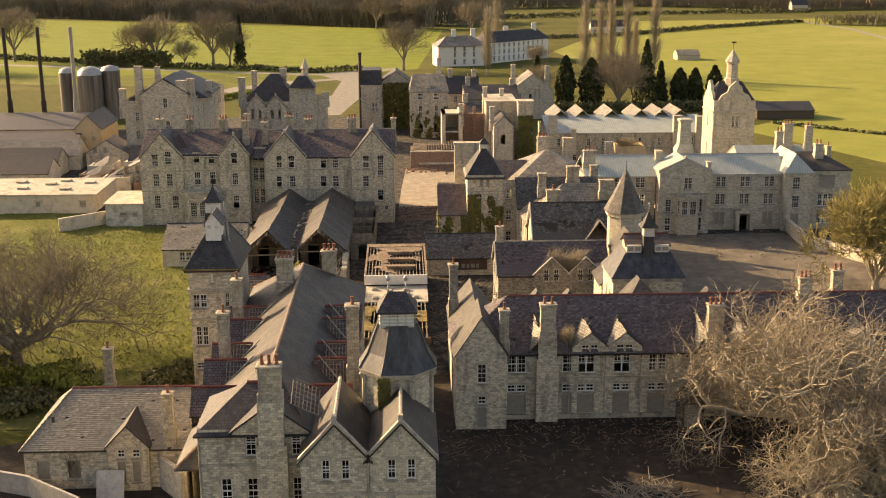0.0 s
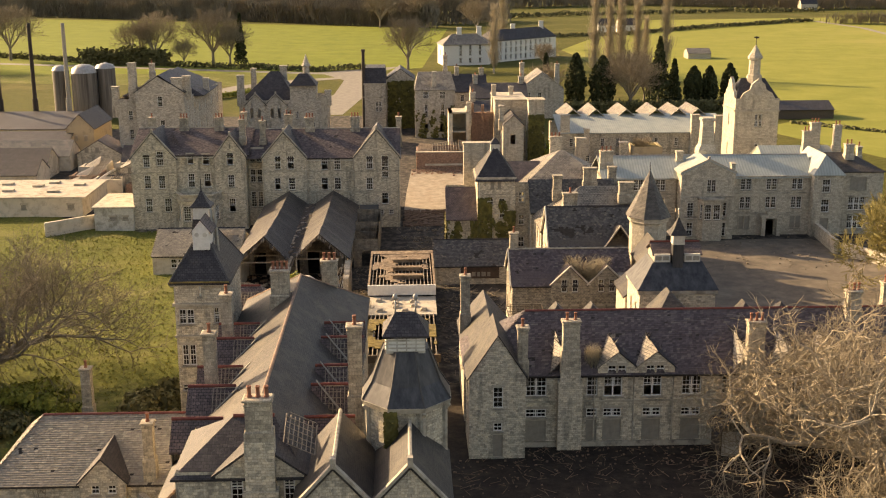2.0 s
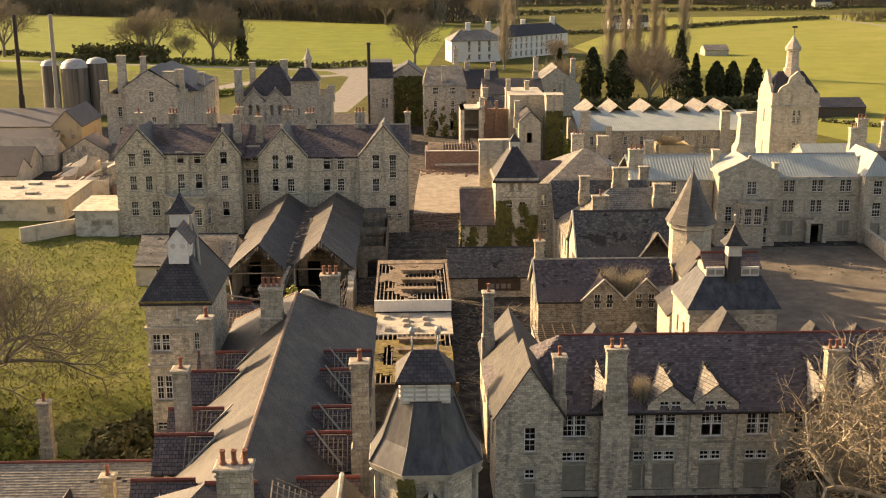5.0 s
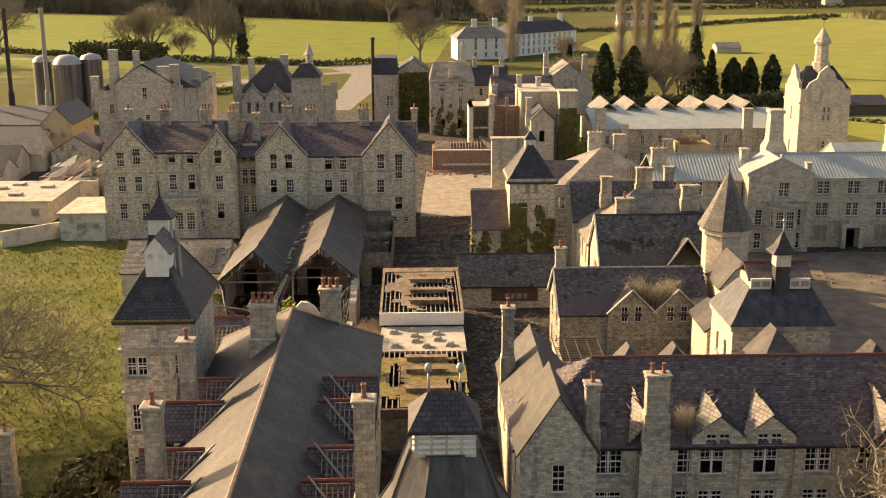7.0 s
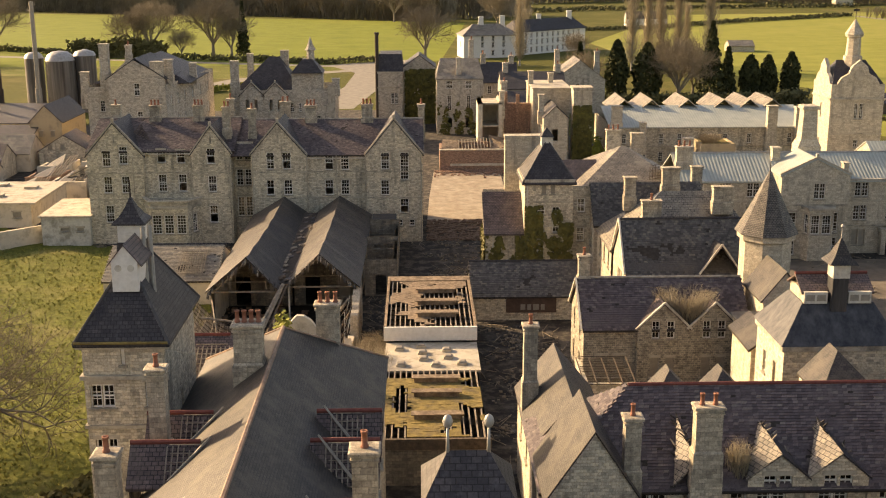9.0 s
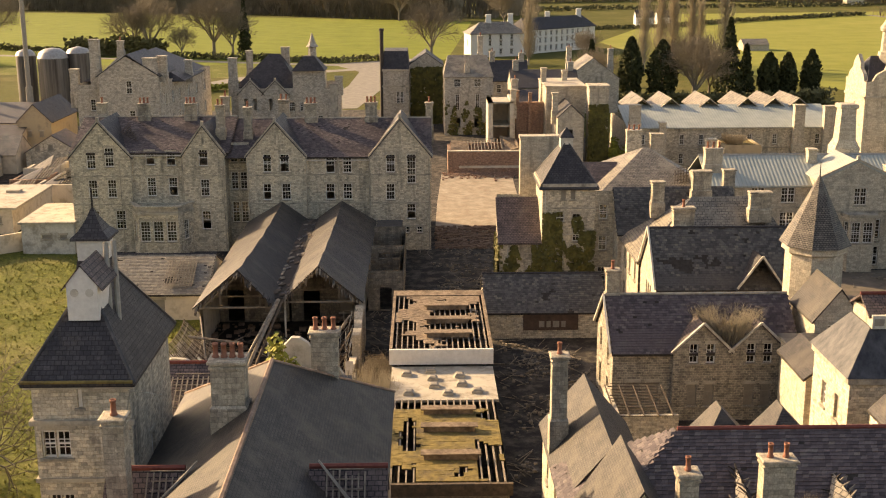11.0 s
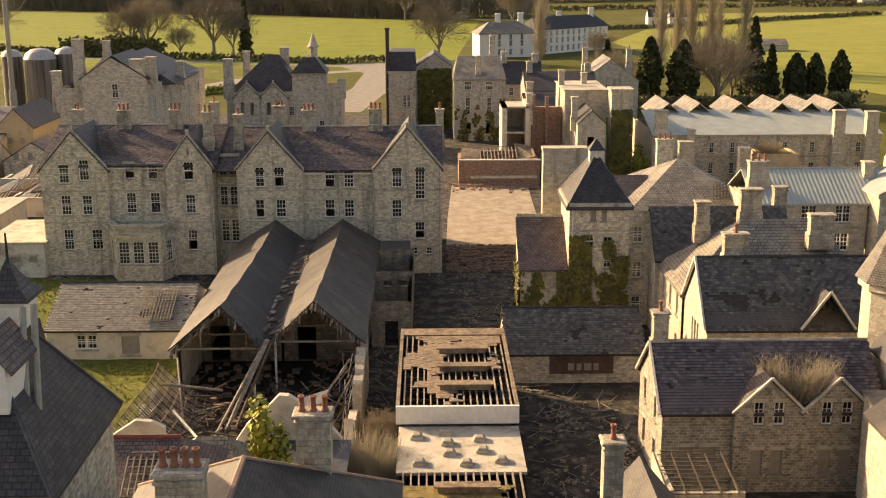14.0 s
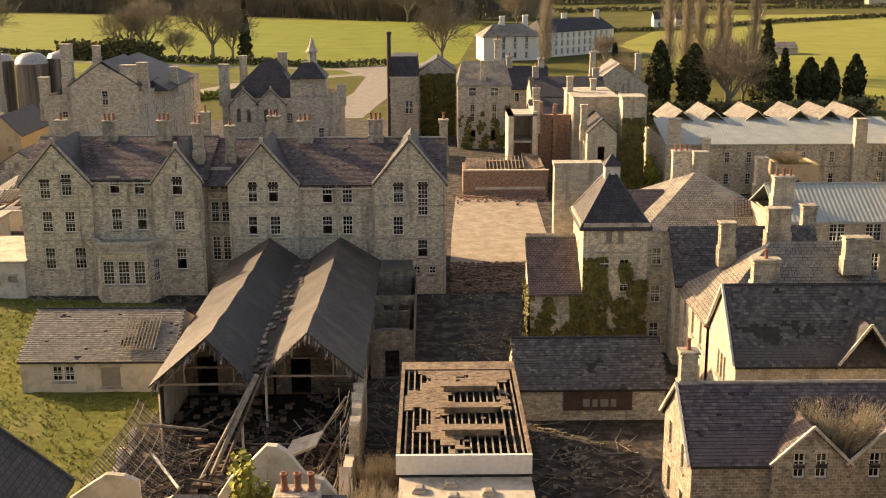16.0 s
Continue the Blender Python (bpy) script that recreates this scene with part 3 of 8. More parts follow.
def house(name, label, x0, x1, y0, y1, ze, zr, axis, roof_mat, ridge=None, hip0=0.0, hip1=0.0, front=(), left=(), right=(), mat=None, over=0.3, group="", category="building", z0=0.0, slated=None):
    """A plain house: four walls, a pitched roof, gables where the roof has no hip."""
    h = thing(name, (x0 + x1) / 2, (y0 + y1) / 2, z0, label, category, group)
    w, t = Geo(), Geo()
    px, py = (x1 - x0) / 2, (y1 - y0) / 2
    gx0 = (py, zr - 0.02) if axis == "x" and not hip0 else None
    gx1 = (py, zr - 0.02) if axis == "x" and not hip1 else None
    gy0 = (px, zr - 0.02) if axis == "y" and not hip0 else None
    gy1 = (px, zr - 0.02) if axis == "y" and not hip1 else None
    facade(h, w, t, (x0, y0), (x1, y0), z0, ze, front, gy0)
    facade(h, w, t, (x1, y0), (x1, y1), z0, ze, right, gx1)
    facade(h, w, t, (x1, y1), (x0, y1), z0, ze, (), gy1)
    facade(h, w, t, (x0, y1), (x0, y0), z0, ze, left, gx0)
    finish(h, w, t, mat)
    gable_roof(h, x0, x1, y0, y1, ze, zr, axis, roof_mat, ridge, over, hip0, hip1, slated=slated)
    return h


def wing(h, walls, trims, x0, x1, y0, y1, ze, zr, axis, roof_mat, ridge=None, front=(), left=(), z0=0.0, hip0=0.0, hip1=0.0, over=0.25, coping=False, slated=None):
    """A gabled wing of a house, joined to its walls."""
    px, py = (x1 - x0) / 2, (y1 - y0) / 2
    facade(h, walls, trims, (x0, y0), (x1, y0), z0, ze, front, (px, zr - 0.02) if axis == "y" and not hip0 else None)
    facade(h, walls, trims, (x1, y0), (x1, y1), z0, ze)
    facade(h, walls, trims, (x0, y1), (x0, y0), z0, ze, left, (py, zr - 0.02) if axis == "x" and not hip0 else None)
    gable_roof(h, x0, x1, y0, y1, ze, zr, axis, roof_mat, ridge, over, hip0, hip1, slated=slated)
    if coping and axis == "y":
        c = Geo()
        m = (x0 + x1) / 2
        for s, e in ((x0 - 0.2, 0), (x1 + 0.2, 1)):
            p, q = (s, zr - (zr - ze) * abs(s - m) / px), (m, zr)
            pts = [(p[0], y0 - 0.06, p[1] + 0.26), (q[0], y0 - 0.06, q[1] + 0.26), (q[0], y0 + 0.32, q[1] + 0.26), (p[0], y0 + 0.32, p[1] + 0.26)]
            c.slab(pts if e == 0 else pts[::-1], 0.3)
        c.box(m - 0.16, m + 0.16, y0 - 0.08, y0 + 0.34, zr + 0.1, zr + 0.55)
        part("gable_coping", c, TRIM, h)


def battens(parent, p, u, v, nu, nv, mat, r=0.035):
    """Bare rafters along v and battens along u over the corner p, each a part of its own."""
    p, u, v = Vector(p), Vector(u), Vector(v)
    rng = random.Random(nu * 31 + nv)
    for i in range(nu + 1):
        o = p + u * (i / nu)
        part("rafter", Geo().tube(o, o + v * rng.uniform(0.85, 1.0), r * 1.3, None, 4), mat, parent)
    for j in range(nv + 1):
        o = p + v * (j / nv)
        part("batten", Geo().tube(o + u * rng.uniform(0, 0.12), o + u * rng.uniform(0.85, 1.0), r * 0.8, None, 4), mat, parent)


# ---- ground ----
def patch(name, pts, z, mat, label, category="ground"):
    g = Geo()
    g.slab([(x, y, z) for x, y in pts], 0.05)
    return single(name, g, mat, label, category, kind="structure")


ground = Geo()
for i in range(24):
    for j in range(30):
        x, y = -1800 + i * 150, -300 + j * 120
        ground.poly((x, y, 0), (x + 150, y, 0), (x + 150, y + 120, 0), (x, y + 120, 0))
single("ground", ground, FIELD, "wide sheet of pasture grass reaching the horizon", "ground", kind="structure")
LAWN = [(-120, 108), (-16, 108), (-16, 122), (-24, 140), (-24, 168), (-30, 194), (-46, 196.5), (-80, 222), (-130, 222)]


def within(x, y, pts):
    hit = False
    for (x0, y0), (x1, y1) in zip(pts, pts[1:] + pts[:1]):
        if (y0 > y) != (y1 > y) and x < (x1 - x0) * (y - y0) / (y1 - y0) + x0:
            hit = not hit
    return hit


def rolling(name, pts, cell, high, z, mat, label, category):
    """Uneven tufted ground inside an outline, as a fine grid."""
    g = Geo()
    x0, y0 = min(p[0] for p in pts), min(p[1] for p in pts)
    nx = int((max(p[0] for p in pts) - x0) / cell)
    ny = int((max(p[1] for p in pts) - y0) / cell)

    def lift(i, j):
        x, y = x0 + i * cell, y0 + j * cell
        h = 0.5 + 0.5 * noise.noise((x * 0.16, y * 0.16, 3)) + 0.55 * noise.noise((x * 0.6, y * 0.6, 8)) + 0.4 * noise.noise((x * 1.5, y * 1.5, 1))
        return (x, y, z + high * max(0.0, h))

    for i in range(nx):
        for j in range(ny):
            if within(x0 + (i + 0.5) * cell, y0 + (j + 0.5) * cell, pts):
                g.poly(lift(i, j), lift(i + 1, j), lift(i + 1, j + 1), lift(i, j + 1))
    ob = single(name, g, mat, label, category, kind="structure", smooth=True)
    b = bmesh.new()
    b.from_mesh(ob.data)
    bmesh.ops.remove_doubles(b, verts=b.verts, dist=0.01)
    b.to_mesh(ob.data)
    b.free()
    return ob


patch("lawn", LAWN, 0.012, ROUGH_GRASS, "flat grass edge under the rough lawn", "lawn")
rolling("lawn_rough", [(-72, 108.3), (-16.5, 108.3), (-16.5, 122), (-24.4, 140), (-24.4, 168), (-30.4, 193), (-46, 195.5), (-72, 214)], 0.45, 0.12, 0.03, ROUGH_GRASS, "rough yellow-green grass with dead straw patches", "lawn")
# The buildings' ground shadow is partly put into this soil's colour.
patch("ground_near", [(-120, 40), (120, 40), (120, 126), (2, 126), (-16, 122), (-26, 112), (-40, 104), (-120, 104)], 0.008, SOIL, "bare soil in front of the buildings, darkened for their shadow")
patch("yard", [(-24, 140), (-16, 122), (30, 122), (36, 124), (80, 130), (84, 190), (66, 196), (12, 330), (-60, 330), (-100, 270), (-80, 222), (-46, 196.5), (-30, 194), (-24, 168)], 0.016, TARMAC, "worn dark tarmac yard among the buildings", "yard")
patch("concrete_pad", [(-1.0, 207), (9, 206), (11.5, 224), (12, 246), (0.5, 247), (-0.5, 225)], 0.07, CONCRETE, "pale dusty concrete floor left by demolition", "slab")
patch("forecourt", [(33, 134), (82, 134), (82, 150), (66, 178), (63, 186), (33, 186)], 0.026, GRAVEL, "dusty gravelled forecourt before the entrance", "yard")
# Sunlit stretch of soil, painted as a lighter patch.
patch("sunlit_soil_patch", [(30, 41), (119, 41), (119, 96), (70, 100), (48, 95), (33, 90), (27, 84), (24, 72)], 0.02, SUNLIT_SOIL, "bare soil with thin grass under the oaks, coloured as sunlit")
patch("meadow", [(-700, 448), (-18, 446), (6, 462), (24, 690), (-270, 820), (-900, 980)], 0.03, BRIGHT_FIELD, "bright green sunlit meadow", "field")
patch("meadow_east", [(88, 300), (120, 330), (75, 470), (70, 540), (150, 760), (400, 800), (700, 420), (300, 180), (110, 240)], 0.03, PALE_FIELD, "bright green sunlit field beyond the clock tower", "field")
patch("lane", [(-30, 332), (-18, 332), (-13, 377), (-14, 438), (-2, 468), (-16, 459), (-33, 447), (-62, 456), (-110, 474), (-300, 540), (-300, 534), (-110, 468), (-62, 450), (-30, 440), (-22, 420), (-23, 380)], 0.05, TRACK, "pale gravel lane running to the fields", "road")
patch("path", [(-70, 376), (-62, 373), (-54, 396), (-36, 416), (-24, 424), (-24, 430), (-40, 422), (-58, 404)], 0.055, TRACK, "pale track across the grass", "path")

# ---- long two-storey block ----
LONG = thing("long_block", 30, 114, 0, "long two-storey stone block with purple slate roof and red ridge", "building")
W, T = Geo(), Geo()
long_up = [(1.2, 4.9, 1.9, 1.9, "sash"), (6.3, 4.9, 1.0, 1.9, "sash"), (8.2, 4.8, 1.7, 2.1, "broken"), (11.8, 4.8, 1.7, 2.1, "broken"), (15.4, 4.9, 1.8, 1.8, "sash"), (18.6, 4.9, 0.9, 1.8, "sash"), (25, 4.9, 1.6, 1.9, "sash"), (29, 4.9, 1.6, 1.9, "sash"), (33, 4.9, 1.6, 1.9, "sash"), (37, 4.9, 1.6, 1.9, "sash"), (42, 4.9, 1.6, 1.9, "sash"), (47, 4.9, 1.6, 1.9, "sash"), (52, 4.9, 1.6, 1.9, "sash")]
long_low = [(u, 2.85, w, 0.85, "sash") for u, v, w, h, s in long_up] + [(u, 0.5, w, 2.1, "board") for u, v, w, h, s in long_up]
facade(LONG, W, T, (9.9, 109.2), (72, 109.2), 0, 7.2, long_up + long_low)
facade(LONG, W, T, (72, 109.2), (72, 119.2), 0, 7.2, (), (5, 11.5))
facade(LONG, W, T, (72, 119.2), (9.9, 119.2), 0, 7.2, [(u, 4.6, 1.2, 1.9, "sash") for u in range(4, 60, 5)])
gable_roof(LONG, 4.9, 72, 109.2, 119.2, 7.2, 11.5, "x", PURPLE, RED_TILE, 0.3, hip0=5.6, slated=PURPLE_PIECE, gone=0.66, singles=300)
wing(LONG, W, T, 4.9, 9.9, 106.8, 113, 7.9, 11.7, "y", SMOOTH_SLATE, None, [(2.55, 4.8, 0.9, 2.0, "sash"), (2.55, 2.6, 0.8, 0.8, "sash"), (2.55, 0.1, 0.9, 2.2, "board")], [(3, 4.6, 0.9, 1.8, "sash")])
wing(LONG, W, T, 4.9, 9.9, 115.5, 126.4, 7.0, 10.0, "y", SMOOTH_SLATE, None, (), [(3, 4.2, 0.9, 1.7, "sash"), (7, 4.2, 0.9, 1.7, "sash")])
facade(LONG, W, T, (9.9, 126.4), (4.9, 126.4), 0, 7.0, (), (2.5, 9.98))


def gablet(x, y, low, mid, high, half, wins=()):
    """A small front gable whose torn slate slopes run back up the main roof."""
    if wins:
        facade(LONG, W, T, (x - half, y), (x + half, y), 6.9, low, wins, (half, mid))
    f, k = (x + 0.1, y - 0.1, mid + 0.12), (x - 0.4, y + 3.1, high)
    l, r = (x - half - 0.15, y - 0.1, low - 0.05), (x + half + 0.15, y - 0.1, low - 0.05)
    # West slope in pale slate, east in dark: sun and shade by colour.
    part("gablet_roof", Geo().slab([l, f, k], 0.12), PALE_SLATE, LONG, "torn slates on a small gable, paled for the sunlit side")
    part("gablet_roof", Geo().slab([f, r, k], 0.12), SLATE, LONG)
    edge = random.Random(int(x * 10))
    for e in (l, f, r):
        for _ in range(7):
            p = Vector(e).lerp(Vector(k), edge.uniform(0.35, 1.0))
            d = Vector((edge.uniform(-0.45, 0.45), edge.uniform(0.0, 0.4), edge.uniform(0.05, 0.3)))
            part("torn_slate", Geo().tube(p, p + d, 0.07, 0.03, 4), edge.choice((TIMBER, UNDER, UNDER)), LONG)


for gx in (18.4, 21.9, 34.2, 37.8, 46.0):
    gablet(gx, 109.05, 7.7, 9.1, 9.95, 1.75, [(1.3, 7.05, 0.75, 0.75, "sash"), (2.2, 7.05, 0.75, 0.75, "sash")] if gx < 30 else [(1.75, 7.05, 0.8, 0.6, "sash")])
for gx in (13.5, 30.1):
    gablet(gx, 109.1, 7.4, 8.6, 10.2, 1.0)
for gx in (14.3, 17.8, 33.0, 36.6, 43.6):
    wing(LONG, W, T, gx - 1.6, gx + 1.6, 117.6, 121.0, 8.6, 10.3, "y", SMOOTH_SLATE, None, (), over=0.12, hip0=2.3)
wing(LONG, W, T, 23.6, 27.4, 117.5, 121.8, 9.4, 11.4, "y", SMOOTH_SLATE, None, (), over=0.12, hip0=2.8)
for px in (16.4, 13.6, 20.0, 23.6):
    T.tube((px, 109.1, 0), (px, 109.1, 7.0), 0.06)
T.box(10, 72, 109.08, 109.19, 4.35, 4.5).box(10, 72, 109.05, 109.19, 0.0, 0.5)
finish(LONG, W, T)
part("gutter", Geo().tube((10, 108.85, 6.95), (72, 108.85, 6.95), 0.08), IRON, LONG)
chimney(LONG, 9.7, 108.2, 6.5, 12.0, 0.9, 0.9, 1)
breast = Geo().box(13.0, 15.2, 108.3, 109.25, 0, 6.6).box(13.2, 15.0, 108.4, 109.3, 6.6, 8.4)
part("chimney_breast", breast, STONE, LONG)
chimney(LONG, 14.1, 108.9, 7.5, 12.3, 1.5, 0.9, 2)
chimney(LONG, 30.8, 109.0, 7.2, 12.0, 1.5, 0.9, 3)
chimney(LONG, 41.2, 113.4, 10.5, 13.4, 1.3, 0.8, 3)
chimney(LONG, 45.5, 116.0, 9.5, 13.4, 1.1, 0.8, 2)
chimney(LONG, 5.3, 122.0, 6.0, 12.9, 0.9, 0.9, 1)
porch = thing("porch", 28.4, 107.4, 0, "small dark timber porch against the stone wall", "porch")
part("wall", Geo().box(27.3, 27.5, 106.2, 109.0, 0, 2.6).box(29.3, 29.5, 106.2, 109.0, 0, 2.6), DARK_TIMBER, porch)
gable_roof(porch, 27.2, 29.6, 106.0, 109.1, 2.6, 3.9, "y", SLATE)
part("door", Geo().box(27.6, 29.2, 106.5, 106.56, 0, 2.3), OLD_WHITE, porch)

# ---- twin-gabled front block and its octagonal ventilation tower ----
FRONT = thing("front_block", -2.6, 77, 0, "tall stone block with twin steep front gables", "building")
W, T = Geo(), Geo()
for c in (-4.9, -0.4):
    ws = [(1.7, 11.0, 0.6, 1.5, "sash"), (3.05, 11.0, 0.6, 1.5, "sash"), (1.7, 7.2, 0.7, 1.9, "sash"), (3.05, 7.2, 0.7, 1.9, "sash"), (1.7, 3.2, 0.7, 1.9, "sash"), (3.05, 3.2, 0.7, 1.9, "sash")]
    wing(FRONT, W, T, c - 2.35, c + 2.35, 73.0, 81.5, 12.6, 15.2, "y", SMOOTH_SLATE, TRIM, ws, coping=True)
    T.tube((c + 0.02, 72.98, 13.7), (c + 0.02, 73.2, 13.7), 0.17, 0.17, 10)
T.tube((-2.65, 72.9, 0), (-2.65, 72.9, 12.3), 0.07)
T.box(-7.2, 1.9, 72.88, 72.99, 9.9, 10.1)
facade(FRONT, W, T, (2.0, 81.5), (-7.2, 81.5), 0, 12.6)
finish(FRONT, W, T)

OCT = thing("ventilation_tower", -0.6, 82.2, 0, "octagonal stone ventilation tower with bell-shaped slate roof", "tower")
R8 = 2.92
turn8 = math.pi / 8
part("wall", Geo().ring(-0.6, 82.2, [(0, R8 - 0.25), (15.9, R8 - 0.25)], 8, turn8), STONE, OCT)
part("cornice", Geo().ring(-0.6, 82.2, [(15.75, R8 - 0.2), (15.8, R8 + 0.1), (16.15, R8 + 0.22), (16.2, R8 + 0.0)], 8, turn8), TRIM, OCT)
part("roof", Geo().ring(-0.6, 82.2, [(16.16, R8 + 0.18), (17.3, R8 - 0.55), (18.4, 1.95), (19.4, 1.55)], 8, turn8), LEAD, OCT, "bell-shaped lead roof")
for k in range(8):
    a8 = turn8 + k * math.pi / 4
    at8 = lambda r, z: (-0.6 + r * math.cos(a8), 82.2 + r * math.sin(a8), z)
    hip = Geo().rod([Vector(at8(r, z)) for r, z in ((R8 + 0.18, 16.18), (R8 - 0.55, 17.32), (1.95, 18.42), (1.55, 19.4))], 0.07, 5)
    part("hip_roll", hip, LEAD, OCT)
    part("corner_pilaster", Geo().tube(at8(R8 - 0.25, 0), at8(R8 - 0.25, 15.8), 0.2, None, 6), TRIM, OCT)
    part("bracket", Geo().tube(at8(R8 - 0.3, 15.3), at8(R8 + 0.1, 15.8), 0.14, None, 4), TRIM, OCT)
lan = Geo().box(-1.85, 0.65, 80.95, 83.45, 19.3, 20.5)
lantern = part("lantern", lan, OLD_WHITE, OCT, "flaking white louvred lantern")
lou = Geo()
for k in range(4):
    for z in (19.55, 19.8, 20.05, 20.3):
        lou.box(-1.7 + k * 0.6, -1.2 + k * 0.6, 80.86, 80.96, z - 0.06, z + 0.05)
        lou.box(-1.94, -1.84, 81.1 + k * 0.6, 81.6 + k * 0.6, z - 0.06, z + 0.05)
part("louvres", lou, WHITE, OCT)
part("lantern_roof", Geo().slab([(-2.1, 80.7, 20.5), (0.9, 80.7, 20.5), (0.9, 83.7, 20.5), (-2.1, 83.7, 20.5)], 0.12)
     .poly((-2.1, 80.7, 20.5), (0.9, 80.7, 20.5), (0.05, 82.2, 21.7), (-1.25, 82.2, 21.7)).poly((0.9, 83.7, 20.5), (-2.1, 83.7, 20.5), (-1.25, 82.2, 21.7), (0.05, 82.2, 21.7))
     .poly((-2.1, 83.7, 20.5), (-2.1, 80.7, 20.5), (-1.25, 82.2, 21.7)).poly((0.9, 80.7, 20.5), (0.9, 83.7, 20.5), (0.05, 82.2, 21.7)), SLATE, OCT)
for x in (-1.25, 0.05):
    f = Geo().tube((x, 82.2, 21.6), (x, 82.2, 22.5), 0.07, 0.04).ring(x, 82.2, [(22.45, 0.02), (22.55, 0.14), (22.7, 0.17), (22.85, 0.12), (22.92, 0.02)], 10)
    part("finial", f, PALE_STEEL, OCT, smooth=True)

# ---- great hall with cross-gabled dormers ----
HALL = thing("great_hall", -10.5, 98, 0, "long hipped slate-roofed hall with dormers along both sides", "building")
W, T = Geo(), Geo()
facade(HALL, W, T, (-4.6, 80), (-4.6, 123.2), 0, 10.3, [(u, 5, 1.0, 2.4, "sash") for u in range(4, 35, 4)])
facade(HALL, W, T, (-16.4, 123.2), (-16.4, 80), 0, 10.3, [(u, 5, 1.0, 2.4, "sash") for u in range(4, 35, 4)])
facade(HALL, W, T, (-4.6, 123.2), (-16.4, 123.2), 0, 10.3)
gable_roof(HALL, -16.4, -4.6, 77.5, 123.2, 10.3, 14.65, "y", SMOOTH_SLATE, CLAY_RIDGE, 0.3, hip0=7.0, hip1=6.8)
for y in (107.0, 103.1, 96.3, 92.2, 86.0):
    for side in (-1, 1):
        cx0, cx1 = (-16.7, -13.4) if side < 0 else (-7.6, -4.3)
        hw = 1.45
        ze, zr = 11.3, 12.95
        facade(HALL, W, T, *(((cx0, y + hw), (cx0, y - hw)) if side < 0 else ((cx1, y - hw), (cx1, y + hw))), 9.6, ze, [(hw, 9.8, 1.2, 1.5, "sash")], (hw, zr))
        gable_roof(HALL, cx0, cx1, y - hw, y + hw, ze, zr, "x", PURPLE, RED_TILE, 0.12, name="dormer_roof")
finish(HALL, W, T)
for y in (107.0, 103.1, 96.3, 92.2):
    for x in (-14.9, -6.9):
        battens(HALL, (x, y - 1.75, 11.2), (1.7, 0, 0), (0, 1.5, 1.72), 6, 5, TIMBER)
        part("lead_flashing", Geo().tube((x + (0.2 if x < -10 else 1.4), y - 1.5, 11.5), (x + (2.2 if x < -10 else -0.4), y - 0.1, 13.3), 0.1, 0.06, 4), PIPE, HALL)
for x, y, z0, z1, w, d, p in ((-4.3, 90.4, 9, 18.2, 1.0, 1.0, 1), (-15.3, 93.6, 9, 16.7, 0.9, 0.9, 1), (-15.75, 105.1, 9, 16.3, 0.9, 0.9, 1), (-11.85, 111.2, 12.6, 16.7, 1.6, 1.2, 4), (-8.05, 120.2, 9, 15.1, 1.5, 1.0, 3)):
    chimney(HALL, x, y, z0, z1, w, d, p)

# ---- west block with the great chimney stack ----
WEST = thing("west_block", -11, 80, 0, "stone front block with hipped slate roof and tall chimney", "building")
W, T = Geo(), Geo()
ws = [(3.75, 11.3, 0.8, 2.1, "sash"), (6.95, 11.3, 0.7, 2.1, "sash"), (1.9, 7.6, 0.8, 2.0, "sash"), (3.75, 7.6, 0.8, 2.0, "sash"), (6.95, 7.6, 0.7, 2.0, "sash"), (1.9, 3.4, 0.8, 2.0, "sash"), (3.75, 3.4, 0.8, 2.0, "sash"), (6.95, 3.4, 0.7, 2.0, "sash")]
facade(WEST, W, T, (-14.8, 76.5), (-7.0, 76.5), 0, 13.2, ws)
facade(WEST, W, T, (-14.8, 84), (-14.8, 76.5), 0, 13.2, [(2, 7.6, 0.8, 2.0, "sash"), (5, 7.6, 0.8, 2.0, "sash")])
facade(WEST, W, T, (-7.0, 76.5), (-7.0, 84), 0, 13.2)
gable_roof(WEST, -14.8, -7.0, 76.5, 83.5, 13.2, 15.6, "x", SLATE, RED_TILE, 0.25, hip0=3.2, hip1=2.0)
wing(WEST, W, T, -12.3, -6.9, 76.3, 79.5, 13.4, 15.4, "y", SLATE, None, (), z0=13.0, coping=False)
part("chimney_breast", Geo().box(-10.6, -8.4, 75.6, 76.6, 0, 12.4).box(-10.4, -8.6, 75.75, 76.7, 12.4, 15.6), STONE, WEST)
chimney(WEST, -9.5, 76.4, 14.6, 18.3, 1.55, 1.0, 3)
T.tube((-14.7, 76.42, 0), (-14.7, 76.42, 13), 0.07).tube((-7.2, 76.42, 0), (-7.2, 76.42, 13), 0.07)
T.box(-14.8, -7, 76.38, 76.5, 10.6, 10.8)
finish(WEST, W, T)
battens(WEST, (-8.2, 77.4, 14.9), (1.9, 0, -0.9), (0, 2.6, 1.0), 7, 6, TIMBER)

# ---- left water tower ----
LT = thing("square_tower", -19, 115.5, 0, "square stone water tower with steep hipped slate roof", "tower")
W, T = Geo(), Geo()
lw = [(0.62, 11.55, 0.68, 1.45, "sash"), (1.34, 11.55, 0.68, 1.45, "sash"), (3.7, 11.6, 0.45, 1.5, "sash"), (2.3, 14.15, 0.24, 1.1, "sash"), (0.7, 7.6, 0.62, 2.0, "sash"), (1.36, 7.6, 0.62, 2.0, "sash"), (0.7, 5.1, 0.95, 0.65, "sash")]
facade(LT, W, T, (-21.4, 111.3), (-16.7, 111.3), 0, 15.7, lw)
